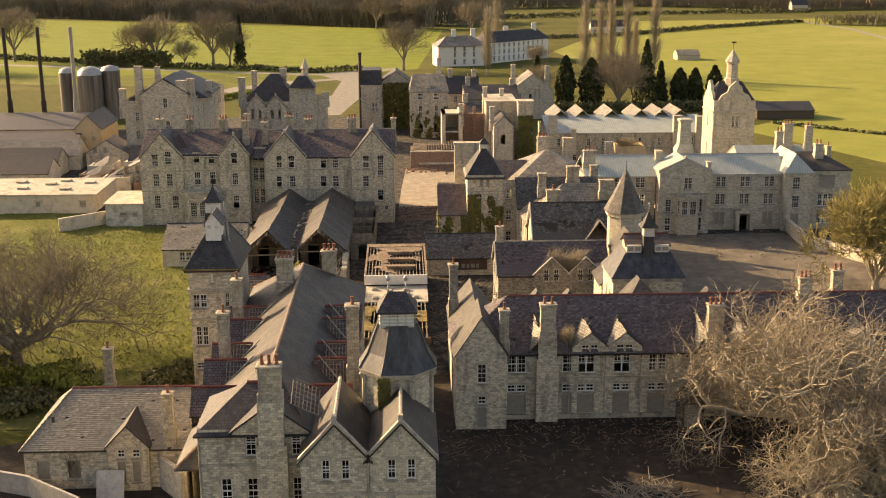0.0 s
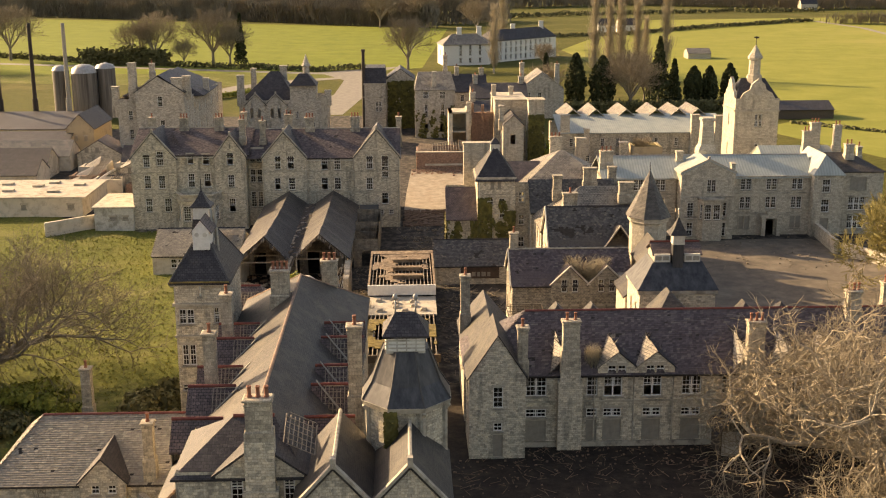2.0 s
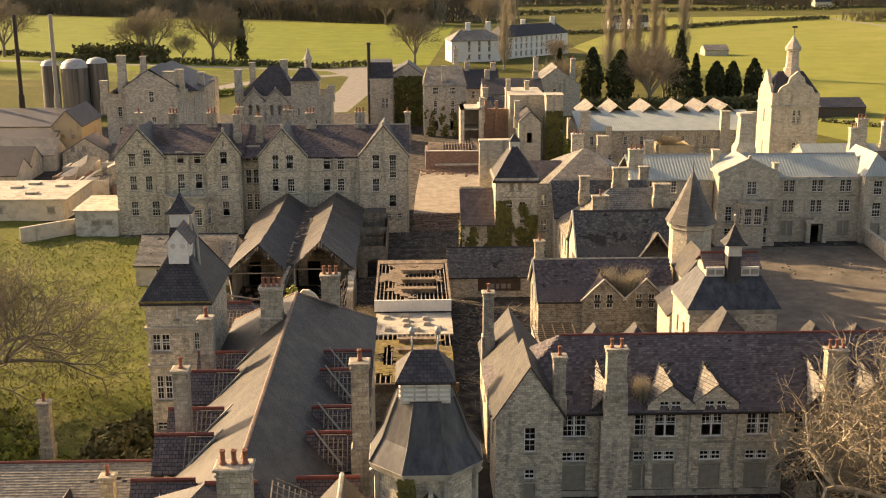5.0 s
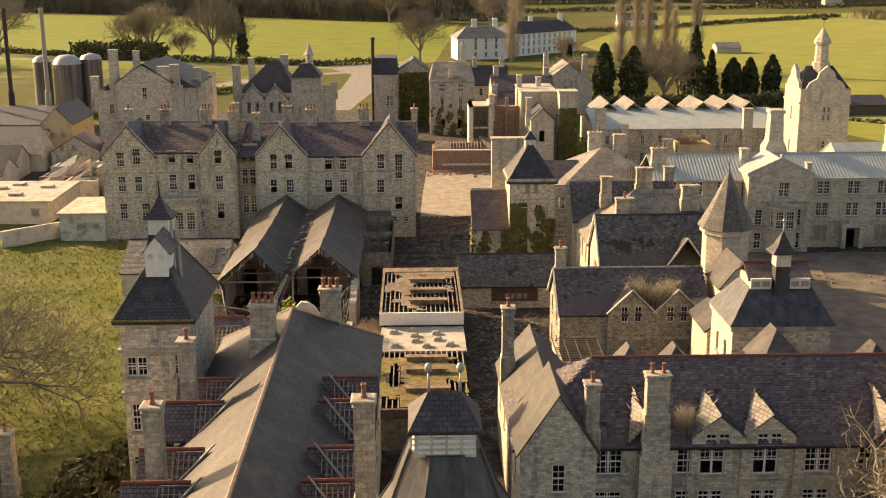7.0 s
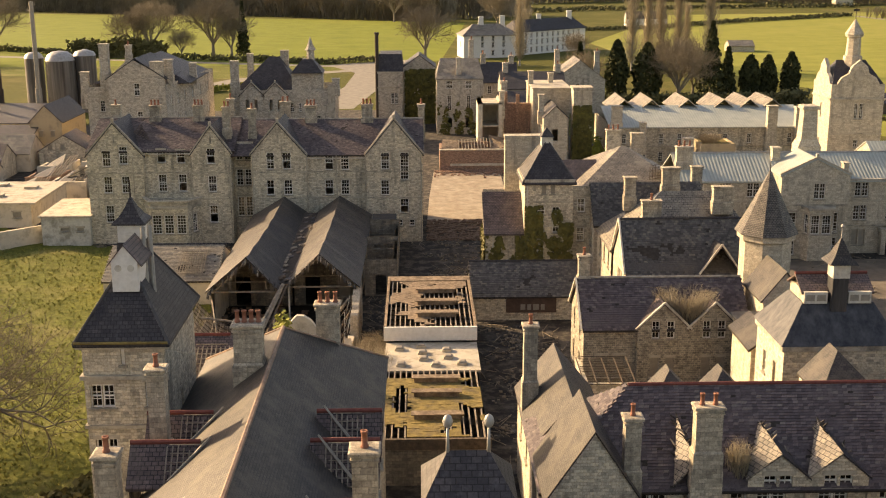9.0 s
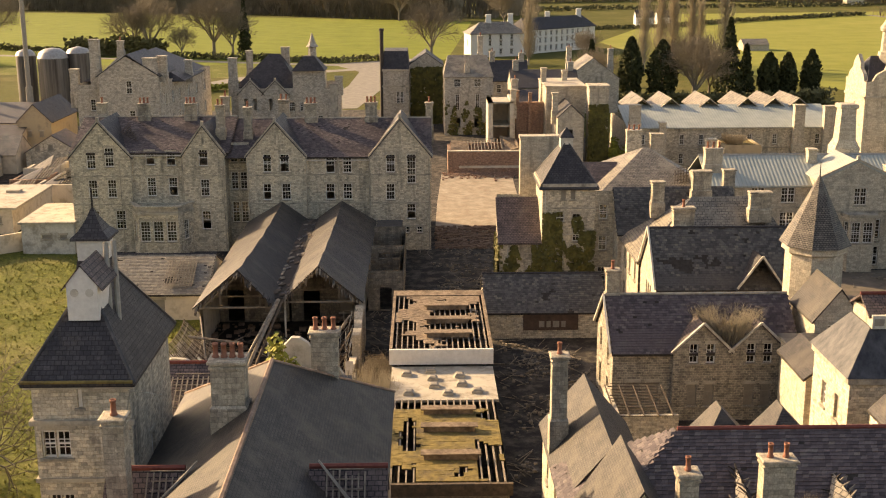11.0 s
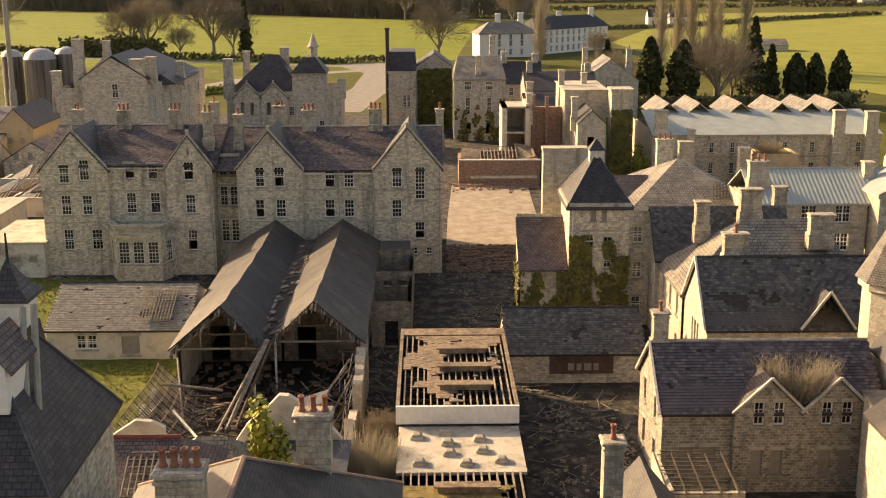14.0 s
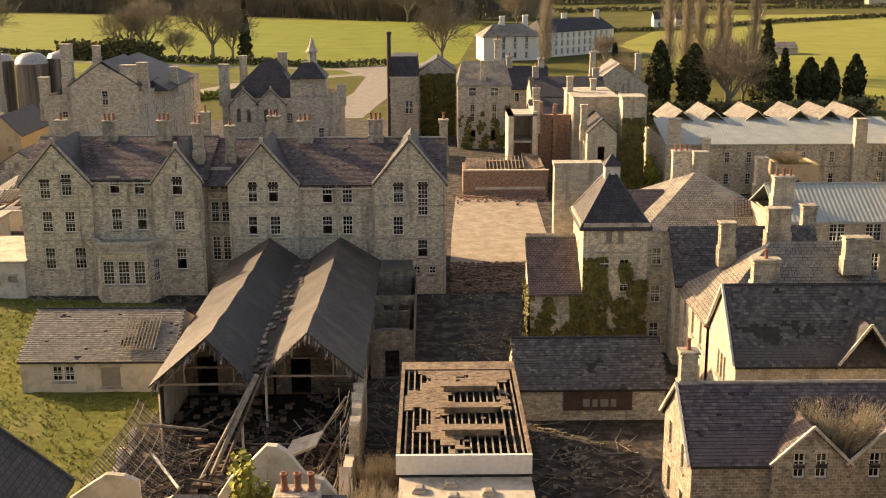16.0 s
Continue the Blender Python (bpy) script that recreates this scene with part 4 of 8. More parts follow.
facade(LT, W, T, (-16.7, 111.3), (-16.7, 120), 0, 15.7, [(4, 9.6, 0.8, 1.6, "sash")])
facade(LT, W, T, (-16.7, 120), (-21.4, 120), 0, 15.7)
facade(LT, W, T, (-21.4, 120), (-21.4, 111.3), 0, 15.7)
for z0, z1, o in ((13.3, 13.55, 0.18), (10.3, 10.5, 0.12), (15.2, 15.5, 0.28)):
    part("stone_band", Geo().box(-21.4 - o, -16.7 + o, 111.28 - o, 111.28, z0, z1), TRIM, LT)
    part("stone_band", Geo().box(-21.4 - o, -21.42, 111.28, 120.1, z0, z1), TRIM, LT)
finish(LT, W, T)
gable_roof(LT, -21.4, -16.7, 111.3, 120, 16.1, 19.9, "y", SLATE, LEAD, 0.38, hip0=2.6, hip1=2.6)
part("eaves_moss", Geo().tube((-21.7, 110.85, 15.62), (-16.4, 110.85, 15.62), 0.09), MOSS_ROOF, LT, "mossy gutter along the eaves")
# white louvred lantern with a flared cap, and the gabled vent below it
lx, ly = -19.6, 117.6
part("lantern_base", Geo().loft(lx, ly, [(18.6, 0.95, 0.95), (20.0, 0.78, 0.78)]), SLATE, LT)
part("lantern", Geo().box(lx - 0.74, lx + 0.74, ly - 0.74, ly + 0.74, 20.0, 21.15), WHITE, LT, "white louvred lantern")
for k in range(4):
    z = 20.25 + 0.2 * k
    part("louvre", Geo().box(lx - 0.55, lx + 0.55, ly - 0.81, ly - 0.72, z - 0.05, z + 0.05), WHITE, LT)
part("lantern_roof", Geo().ring(lx, ly, [(21.1, 1.42), (21.22, 1.40), (21.55, 0.9), (22.1, 0.42), (22.65, 0.08)], 4, math.pi / 4), SLATE, LT)
part("finial", Geo().tube((lx, ly, 22.5), (lx, ly, 23.7), 0.07, 0.04), IRON, LT)
vx, vy = -18.95, 112.55
vent = Geo().slab([(vx - 0.75, vy, 19.95), (vx + 0.75, vy, 19.95), (vx + 0.75, vy + 2.2, 19.95), (vx - 0.75, vy + 2.2, 19.95)], 1.8)
vent.poly((vx - 0.75, vy, 19.95), (vx + 0.75, vy, 19.95), (vx, vy, 20.85)).poly((vx + 0.75, vy + 2.2, 19.95), (vx - 0.75, vy + 2.2, 19.95), (vx, vy + 2.2, 20.85))
part("vent", vent, WHITE, LT, "white gabled roof vent")
for x in (-0.36, 0.36):
    part("vent_arch", Geo().tube((vx + x, vy - 0.05, 19.55), (vx + x, vy - 0.005, 19.55), 0.2, None, 12), OLD_WHITE, LT)
gable_roof(LT, vx - 0.8, vx + 0.8, vy + 0.06, vy + 2.8, 19.95, 20.95, "y", PURPLE, None, 0.2, name="vent_roof", thick=0.08)
for x, y in ((-18.05, 113.9), (-17.75, 114.3)):
    part("vent_pipe", Geo().tube((x, y, 17.6), (x - 0.5, y + 1.9, 21.2), 0.14, None, 8), PIPE, LT)
part("aerial", Geo().tube((-16.9, 111.0, 13.6), (-16.5, 110.8, 15.3), 0.03).tube((-16.6, 110.8, 15.2), (-15.0, 110.7, 15.0), 0.025), PIPE, LT)

# ---- low west lodge ----
LODGE = thing("lodge", -26, 98, 0, "single-storey stone lodge with pale slate roof and red ridge", "building")
W, T = Geo(), Geo()
facade(LODGE, W, T, (-33.6, 95.2), (-18.4, 95.2), 0, 3.9, [(1.6, 0.9, 1.1, 1.8, "board"), (4.3, 0.9, 1.1, 1.8, "board")])
facade(LODGE, W, T, (-33.6, 107), (-33.6, 95.2), 0, 3.9, [(9.5, 1.0, 0.9, 1.9, "board"), (6, 1.0, 0.9, 1.9, "board")])
facade(LODGE, W, T, (-18.4, 107), (-33.6, 107), 0, 3.9)
facade(LODGE, W, T, (-18.4, 95.2), (-18.4, 107), 0, 3.9, (), (5.9, 7.2))
wing(LODGE, W, T, -26.2, -22.6, 94.6, 99.5, 4.3, 6.2, "y", SLATE, None, [(1.2, 3.1, 0.7, 0.75, "sash"), (2.5, 3.1, 0.7, 0.75, "sash"), (1.2, 0.8, 0.7, 2.0, "board"), (2.5, 0.8, 0.7, 2.0, "board")], over=0.2)
finish(LODGE, W, T)
gable_roof(LODGE, -33.6, -18.4, 95.2, 107, 3.9, 7.2, "x", PALE_SLATE, RED_TILE, 0.3, hip0=3.0, slated=PALE_PIECE, gone=0.7, singles=200)
chimney(LODGE, -20.8, 95.6, 3.5, 8.8, 0.8, 0.8, 1)


# ---- three-storey ward ----
WARD = thing("ward", -23, 204, 0, "three-storey grey stone ward with four front gables", "building")
W, T = Geo(), Geo()
YW = 197.0


def at_x(x0, wins, wider=1.22):
    return [(x - x0, z - 0.05 * h, w * wider, h * 1.1, s) for x, z, w, h, s in wins]


g1 = [(-42.4, 10.4, 0.9, 1.9, "sash"), (-40.2, 10.7, 0.9, 2.1, "sash"), (-42.4, 6.9, 0.9, 2.0, "sash"), (-40.1, 6.9, 0.9, 2.0, "sash"), (-42.4, 3.0, 0.9, 2.1, "sash"), (-39.3, 3.0, 1.0, 2.1, "sash")]
wing(WARD, W, T, -44.9, -37.7, YW, 206, 11.9, 16.0, "y", SLATE, None, at_x(-44.9, g1), [(3, 7, 0.9, 2, "sash"), (6, 7, 0.9, 2, "sash")], coping=True)
m1 = [(-35.4, 10.8, 0.9, 1.5, "broken"), (-32.9, 10.7, 0.9, 1.5, "broken"), (-35.4, 7.0, 0.9, 2.1, "sash"), (-32.8, 7.0, 0.9, 2.1, "broken")]
facade(WARD, W, T, (-37.7, YW + 0.35), (-31.4, YW + 0.35), 0, 12.4, at_x(-37.7, m1))
g2 = [(-28.95, 10.7, 0.9, 1.8, "broken"), (-28.9, 7.0, 0.9, 1.9, "sash"), (-28.9, 2.9, 0.9, 2.1, "broken")]
wing(WARD, W, T, -31.4, -26.4, YW, 206, 12.1, 15.5, "y", SLATE, None, at_x(-31.4, g2), coping=True)
r1 = [(-25.7, 10.7, 0.8, 1.9, "sash"), (-24.6, 10.7, 0.8, 1.9, "sash"), (-25.7, 7.3, 0.8, 2.0, "sash"), (-24.6, 7.3, 0.8, 2.0, "sash"), (-25.7, 3.2, 0.8, 2.4, "sash"), (-24.6, 3.2, 0.8, 2.4, "sash")]
facade(WARD, W, T, (-26.4, YW + 2.6), (-23.8, YW + 2.6), 0, 13.0, at_x(-26.4, r1, 1.1))
g3 = [(-21.3, 9.9, 0.8, 2.0, "sash"), (-19.2, 9.9, 0.9, 2.0, "broken"), (-21.4, 6.5, 0.8, 1.8, "broken"), (-19.1, 6.5, 0.9, 1.8, "sash"), (-21.4, 3.0, 0.8, 1.9, "sash"), (-19.1, 3.0, 0.9, 1.9, "sash")]
wing(WARD, W, T, -23.8, -16.7, YW, 206, 11.8, 15.9, "y", SLATE, None, at_x(-23.8, g3), coping=True)
m2 = [(-13.75, 9.7, 0.9, 1.7, "broken"), (-11.7, 9.7, 0.9, 1.7, "sash"), (-13.8, 6.4, 0.9, 1.8, "broken"), (-11.7, 6.4, 0.9, 1.8, "sash"), (-13.8, 3.0, 0.9, 1.9, "sash"), (-11.7, 3.0, 0.9, 1.9, "sash")]
facade(WARD, W, T, (-16.7, YW + 0.35), (-8.9, YW + 0.35), 0, 11.6, at_x(-16.7, m2))
g4 = [(-6.45, 9.8, 0.9, 2.0, "sash"), (-3.95, 8.5, 0.9, 3.3, "sash"), (-6.5, 6.4, 0.9, 1.8, "sash"), (-4.0, 4.0, 0.9, 1.7, "broken"), (-4.6, 2.2, 0.6, 0.7, "sash"), (-3.0, 2.2, 0.6, 0.7, "sash")]
wing(WARD, W, T, -8.9, -1.6, YW, 206, 11.8, 16.2, "y", SLATE, None, at_x(-8.9, g4), coping=True)
facade(WARD, W, T, (-1.6, 206), (-1.6, 213), 0, 11.8)
facade(WARD, W, T, (-1.6, 213), (-44.9, 213), 0, 12.0, [(u, z, 0.9, 1.9, "sash") for u in range(3, 43, 4) for z in (3, 6.6, 10)])
facade(WARD, W, T, (-44.9, 213), (-44.9, 206), 0, 12.0)
gable_roof(WARD, -44.9, -26.0, YW + 0.3, 213, 12.3, 15.5, "x", PURPLE, TRIM, 0.25, slated=PURPLE_PIECE, gone=0.7)
gable_roof(WARD, -26.4, -1.6, YW + 0.3, 213, 11.7, 15.2, "x", PURPLE, TRIM, 0.25, slated=PURPLE_PIECE, gone=0.7)
for px in (-37.6, -39.0, -31.5, -26.6, -23.6, -16.6, -12.75, -9.0, -1.8):
    T.cuts.append(len(T.f))
    T.tube((px, YW - 0.1, 0), (px, YW - 0.1, 11.6), 0.07)
for z in (6.0, 9.45):
    for a, b, o in ((-44.9, -37.7, 0), (-37.7, -31.4, 0.35), (-31.4, -26.4, 0), (-23.8, -16.7, 0), (-16.7, -8.9, 0.35), (-8.9, -1.6, 0)):
        T.cuts.append(len(T.f))
        T.box(a, b, YW + o - 0.06, YW + o - 0.01, z - 0.1, z + 0.06)
for c in (-41.3, -28.9, -20.25, -5.25):
    T.cuts.append(len(T.f))
    T.box(c - 0.13, c + 0.13, YW - 0.04, YW - 0.004, 13.2, 14.5)
finish(WARD, W, T)
for a, b in ((-37.7, -31.4), (-16.7, -8.9)):
    part("gutter", Geo().tube((a, YW + 0.0, 11.9 if a < -30 else 11.2), (b, YW + 0.0, 11.9 if a < -30 else 11.2), 0.08), OLD_WHITE, WARD)
for x, y, z0, z1, w, p in ((-43.0, 206, 14.6, 17.2, 1.2, 1), (-37.4, 204.6, 14.6, 17.3, 1.4, 3), (-31.6, 204.6, 14.6, 17.3, 1.4, 3), (-27.2, 200.3, 12.6, 17.6, 1.0, 2), (-24.0, 201.2, 12.0, 17.2, 0.95, 1), (-28.0, 209, 13, 17.6, 1.0, 1), (-20.4, 208.5, 14, 17.2, 1.3, 2), (-16.55, 204.6, 14.2, 17.2, 1.45, 3), (-9.0, 204.6, 14.2, 17.3, 1.45, 3), (-1.7, 206.5, 11.8, 17.0, 0.9, 1)):
    chimney(WARD, x, y, z0, z1, w, 0.85, p)
battens(WARD, (-39.2, 199.5, 14.35), (1.9, 0, -1.05), (0, 5.0, 0.7), 6, 9, DARK_TIMBER, 0.04)
bpts = [(-38.0, 197.3), (-36.6, 194.4), (-31.8, 194.4), (-30.4, 197.3)]
bw, bt = Geo(), Geo()
for (a, b), ws in zip(zip(bpts, bpts[1:]), (row([1.6], 1.9, 1.1, 2.4), row([0.8, 2.35, 3.95], 1.9, 1.2, 2.5), row([1.6], 1.9, 1.1, 2.4))):
    facade(WARD, bw, bt, a, b, 0, 5.2, ws)
part("bay_wall", bw, STONE, WARD)
part("bay_trim", bt.block([(-38.2, 197.3), (-36.7, 194.15), (-31.7, 194.15), (-30.2, 197.3)], 5.2, 5.5), TRIM, WARD)
part("bay_coping", Geo().block([(-38.25, 197.2), (-36.75, 194.1), (-36.3, 194.8), (-37.6, 197.2)], 6.1, 6.28).block([(-36.75, 194.1), (-31.65, 194.1), (-32.05, 194.8), (-36.3, 194.8)], 6.1, 6.28).block([(-31.65, 194.1), (-30.15, 197.2), (-30.8, 197.2), (-32.05, 194.8)], 6.1, 6.28), PALE_STONE, WARD)
part("bay_parapet", Geo().block([(-38.0, 197.2), (-36.6, 194.4), (-36.4, 194.7), (-37.7, 197.2)], 5.5, 6.1).block([(-36.6, 194.4), (-31.8, 194.4), (-32.0, 194.7), (-36.4, 194.7)], 5.5, 6.1).block([(-31.8, 194.4), (-30.4, 197.2), (-30.7, 197.2), (-32.0, 194.7)], 5.5, 6.1), TRIM, WARD)

# ---- ruined twin hall ----
TWIN = thing("twin_hall", -15.8, 178, 0, "ruined hall under two parallel sagging slate roofs", "ruin")
for c, lo, hi, y0, y1 in ((-19.3, -23.4, -15.9, 159.6, 194), (-12.2, -15.7, -8.1, 161.2, 194)):
    g = Geo()
    n = 12
    for i in range(n):
        a, b = y0 + (y1 - y0) * i / n, y0 + (y1 - y0) * (i + 1) / n
        sag = lambda y: 0.35 * math.sin(math.pi * (y - y0) / (y1 - y0)) + 0.12 * math.sin(y * 0.9)
        for e, s in ((lo, 1), (hi, -1)):
            lip = (0.7 * math.sin(i * 2.3) if i == 0 else 0)
            top = lambda y: 7.75 - 0.03 * (y - y0) - sag(y)
            p = [(e, a - (0.6 if i == 0 else 0), 4.4), (c, a, top(a)), (c, b, top(b)), (e, b, 4.4)]
            g.slab(p[::-1] if s > 0 else p, 0.14)
    part("roof", g, SMOOTH_SLATE, TWIN, "sagging slate roof with a torn edge")
W, T = Geo(), Geo()
facade(TWIN, W, T, (-23.1, 194), (-23.1, 160.5), 0, 4.4)
facade(TWIN, W, T, (-8.5, 160.5), (-8.5, 194), 0, 4.4, [(u, 1.5, 1.2, 1.8, "hole") for u in (6, 12, 18, 24)])
facade(TWIN, W, T, (-8.5, 194), (-23.1, 194), 0, 4.4)
finish(TWIN, W, T, RENDER)
inner = Geo()
iw = Geo()
for c in (-19.45, -12.0):
    facade(TWIN, inner, iw, (c - 3.6, 168.5), (c + 3.6, 168.5), 0, 4.3, [(2.0, 0.1, 1.6, 3.2, "hole"), (5.4, 1.0, 1.2, 2.2, "board")], (3.6, 6.7))
# Dark stone here puts the gloom of the open hall into the wall colour.
part("inner_wall", inner, DARK_STONE, TWIN)
rng = random.Random(5)
for c, lo, hi, y0 in ((-19.3, -23.4, -15.9, 159.5), (-12.2, -15.7, -8.1, 161.1)):
    for k in range(60):
        f = rng.uniform(-1, 1)
        x = c + f * (3.9 if f < 0 else 3.75)
        z = 7.7 - abs(f) * 3.35
        y = y0 - abs(f) * 0.5
        a, l, w = rng.uniform(-0.5, 0.5), rng.uniform(0.3, 1.0), rng.uniform(0.04, 0.14)
        part("torn_edge", Geo().slab([(x, y - l * 0.6, z - l * 0.55), (x + w, y - l * 0.5, z - l * 0.7 + a * 0.2), (x + w, y + 0.3, z + 0.02), (x, y + 0.3, z)], 0.04), rng.choice((TIMBER, DARK_TIMBER, SMOOTH_SLATE)), TWIN)
for c, y in ((-19.3, 160.4), (-12.2, 162.0), (-19.3, 164), (-12.2, 166)):
    for s in (-1, 1):
        part("truss_rafter", Geo().tube((c + s * 3.6, y, 3.9), (c, y, 7.2), 0.10, 0.10, 4), TIMBER, TWIN)
        part("truss_post", Geo().tube((c + s * 1.8, y, 4.1), (c + s * 1.8, y, 5.5), 0.07, 0.07, 4), TIMBER, TWIN)
    part("tie_beam", Geo().tube((c - 3.7, y, 4.05), (c + 3.7, y, 4.05), 0.11, 0.11, 4), TIMBER, TWIN)
part("valley_debris", Geo().slab([(-16.6, 161, 4.75), (-15.0, 161, 4.7), (-14.9, 193, 4.9), (-16.7, 193, 4.9)], 0.3), UNDER, TWIN)
for k in range(70):
    y = rng.uniform(161, 193)
    x = -15.8 + rng.uniform(-1.0, 1.0)
    part("valley_slate", Geo().slab([(x, y, 4.85), (x + rng.uniform(0.2, 0.6), y + 0.1, 4.95), (x + 0.4, y + rng.uniform(0.3, 0.8), 5.0), (x - 0.1, y + 0.5, 4.9)], 0.06), rng.choice((SLATE, DARK_TIMBER, TIMBER)), TWIN)

# ruined side rooms east of the halls
SIDE = thing("roofless_range", -6, 178, 0, "roofless rendered range of small rooms beside the hall", "ruin")
W, T = Geo(), Geo()
facade(SIDE, W, T, (-8.2, 172), (-4.6, 172), 0, 4.2, [(1.8, 0.1, 1.2, 2.4, "hole")])
facade(SIDE, W, T, (-4.6, 172), (-4.6, 194), 0, 4.6, [(u, 1.2, 1.1, 1.6, "hole") for u in (4, 8, 12, 17)])
facade(SIDE, W, T, (-8.2, 180), (-4.6, 180), 0, 4.8, [(1.2, 3.4, 0.8, 0.6, "hole"), (2.6, 3.4, 0.8, 0.6, "hole")])
facade(SIDE, W, T, (-8.2, 188), (-4.6, 188), 0, 5.0)
finish(SIDE, W, T, DARK_STONE)
part("lead_flat", Geo().box(-8.0, -5.0, 188.2, 193.5, 4.4, 4.6).box(-8.0, -5, 172.4, 176, 3.0, 3.15), LEAD, SIDE)

# ---- low annexe by the ward ----
ANNEX = house("annexe", "low rendered annexe with patched grey slate roof", -36.2, -24.0, 169.2, 180.6, 2.9, 5.4, "x", PALE_SLATE, SLATE, front=[(3.4, 1.0, 1.8, 1.3, "sash"), (7.2, 0.5, 1.6, 1.7, "board")], mat=RENDER, slated=PALE_PIECE)
battens(ANNEX, (-28.4, 169.8, 3.45), (2.8, 0, 0), (0, 4.2, 1.85), 10, 12, TIMBER, 0.04)

# ---- collapsed hall floor ----
DEB = thing("collapsed_hall", -16, 150, 0, "collapsed hall heaped with broken rafters and rubble", "ruin")
def ragged_wall(x, y0, y1, thick, low, high, seed, mat, label=""):
    """A broken wall along y with a jagged top."""
    g, n = Geo(), int((y1 - y0) / 0.55)
    h = [low + (high - low) * min(1.0, max(0.0, 0.5 + 0.9 * noise.noise((i * 0.31, seed, 2)) + 0.35 * noise.noise((i * 1.3, seed, 5)))) for i in range(n + 1)]
    for i in range(n):
        a, b = y0 + (y1 - y0) * i / n, y0 + (y1 - y0) * (i + 1) / n
        k = 0.14 * noise.noise((i * 0.7, seed, 9))
        g.poly((x + k, a, 0), (x + k, a, h[i]), (x + k, b, h[i + 1]), (x + k, b, 0))
        g.poly((x + thick + k, b, 0), (x + thick + k, b, h[i + 1]), (x + thick + k, a, h[i]), (x + thick + k, a, 0))
        g.poly((x + k, a, h[i]), (x + thick + k, a, h[i]), (x + thick + k, b, h[i + 1]), (x + k, b, h[i + 1]))
        g.poly((x + k, a, 0), (x + thick + k, a, 0), (x + thick + k, a, h[i]), (x + k, a, h[i]))
    part("broken_wall", g, mat, DEB, label)


ragged_wall(-24.6, 141, 159.5, 0.4, 0.5, 1.7, 3, RENDER)
ragged_wall(-8.9, 143, 153, 0.6, 0.8, 3.4, 7, RENDER, "jagged rendered wall stump")
# Pale stone stands in for the sun on this wall's west face.
ragged_wall(-8.7, 153, 163, 0.7, 2.2, 5.4, 12, PALE_STONE, "tall jagged stone wall, paled for sunlight")
random.seed(4)
for k in range(46):
    y = random.uniform(144, 162)
    x = -8.9 + random.uniform(-1.2, 0.8)
    z = random.uniform(1.0, 4.6)
    part("splintered_lath", Geo().tube((x, y, z), (x + random.uniform(-1.2, 0.4), y + random.uniform(-1.0, 0.6), max(0.1, z - random.uniform(0.8, 2.6))), random.uniform(0.03, 0.07), None, 4), random.choice((TIMBER, OLD_WHITE, DARK_TIMBER)), DEB)
for k in range(210):
    x, y = random.uniform(-24, -9.4), random.uniform(143, 161)
    a, l = random.uniform(0, math.pi), random.uniform(0.8, 3.4)
    z0, z1 = random.uniform(0.1, 0.9), random.uniform(0.1, 1.5)
    g = Geo().tube((x, y, z0), (x + l * math.cos(a), y + l * math.sin(a), z1), random.uniform(0.035, 0.085), None, 4)
    part("fallen_rafter", g, random.choice((TIMBER, DARK_TIMBER, DARK_TIMBER, DARK_TIMBER, DARK_TIMBER, UNDER)), DEB)
for a, b, r, m in (((-15.7, 159.6, 5.0), (-17.9, 152.5, 0.5), 0.2, TIMBER), ((-15.4, 159.8, 4.9), (-17.3, 153.0, 0.4), 0.15, DARK_TIMBER), ((-15.9, 159.4, 4.8), (-18.6, 151.6, 0.4), 0.13, TIMBER), ((-15.35, 161.3, 4.6), (-15.35, 161.3, 0.1), 0.11, OLD_WHITE), ((-16.4, 156.6, 2.6), (-16.4, 156.6, 0.1), 0.11, OLD_WHITE), ((-23.4, 156.5, 2.6), (-19.0, 157.6, 1.6), 0.13, TIMBER), ((-22.0, 153.6, 1.6), (-19.2, 148.6, 1.5), 0.12, OLD_WHITE), ((-23.0, 160.5, 3.2), (-21.4, 154.0, 0.6), 0.1, TIMBER), ((-9.2, 158.4, 3.8), (-11.8, 155.0, 0.8), 0.1, TIMBER), ((-9.0, 156.0, 3.0), (-11.2, 150.2, 0.5), 0.1, DARK_TIMBER)):
    part("leaning_beam", Geo().tube(a, b, r, r * 0.85, 5), m, DEB)
part("fallen_slab", Geo().slab([(-13.2, 153.2, 1.4), (-11.0, 153.6, 2.2), (-10.6, 155.4, 2.5), (-12.8, 155.6, 1.7)], 0.18), FELT, DEB, "tilted slab of fallen ceiling")


def sheet_at(u, v):
    """The slumped lath lattice: u along the wall, v from its top down into the room."""
    return Vector((-24.5 + 4.8 * v + 0.5 * math.sin(3 * u), 146 + 14.2 * u - 1.2 * v, 3.0 * (1 - v) ** 1.7 + 0.25 + 0.25 * math.sin(5 * u + 2 * v)))


for i in range(37):
    part("slumped_lath", Geo().rod([sheet_at(i / 36, j / 8) for j in range(9)], 0.045), TIMBER if i % 3 else DARK_TIMBER, DEB)
for j in range(15):
    part("slumped_batten", Geo().rod([sheet_at(i / 12, j / 14) for i in range(13)], 0.04), TIMBER if j % 2 else DARK_TIMBER, DEB)
heap = Geo()
for k in range(420):
    x, y, s = random.uniform(-24.2, -9.4), random.uniform(143.5, 168), random.uniform(0.15, 0.6)
    z = 0.2 + 0.5 * noise.noise((x * 0.3, y * 0.3, 0))
    heap.box(x, x + s, y, y + s * random.uniform(0.4, 1), max(0, z), max(0, z) + s * random.uniform(0.3, 0.8))
tagged(part("rubble", heap, RUBBLE, DEB), kind="stuff")
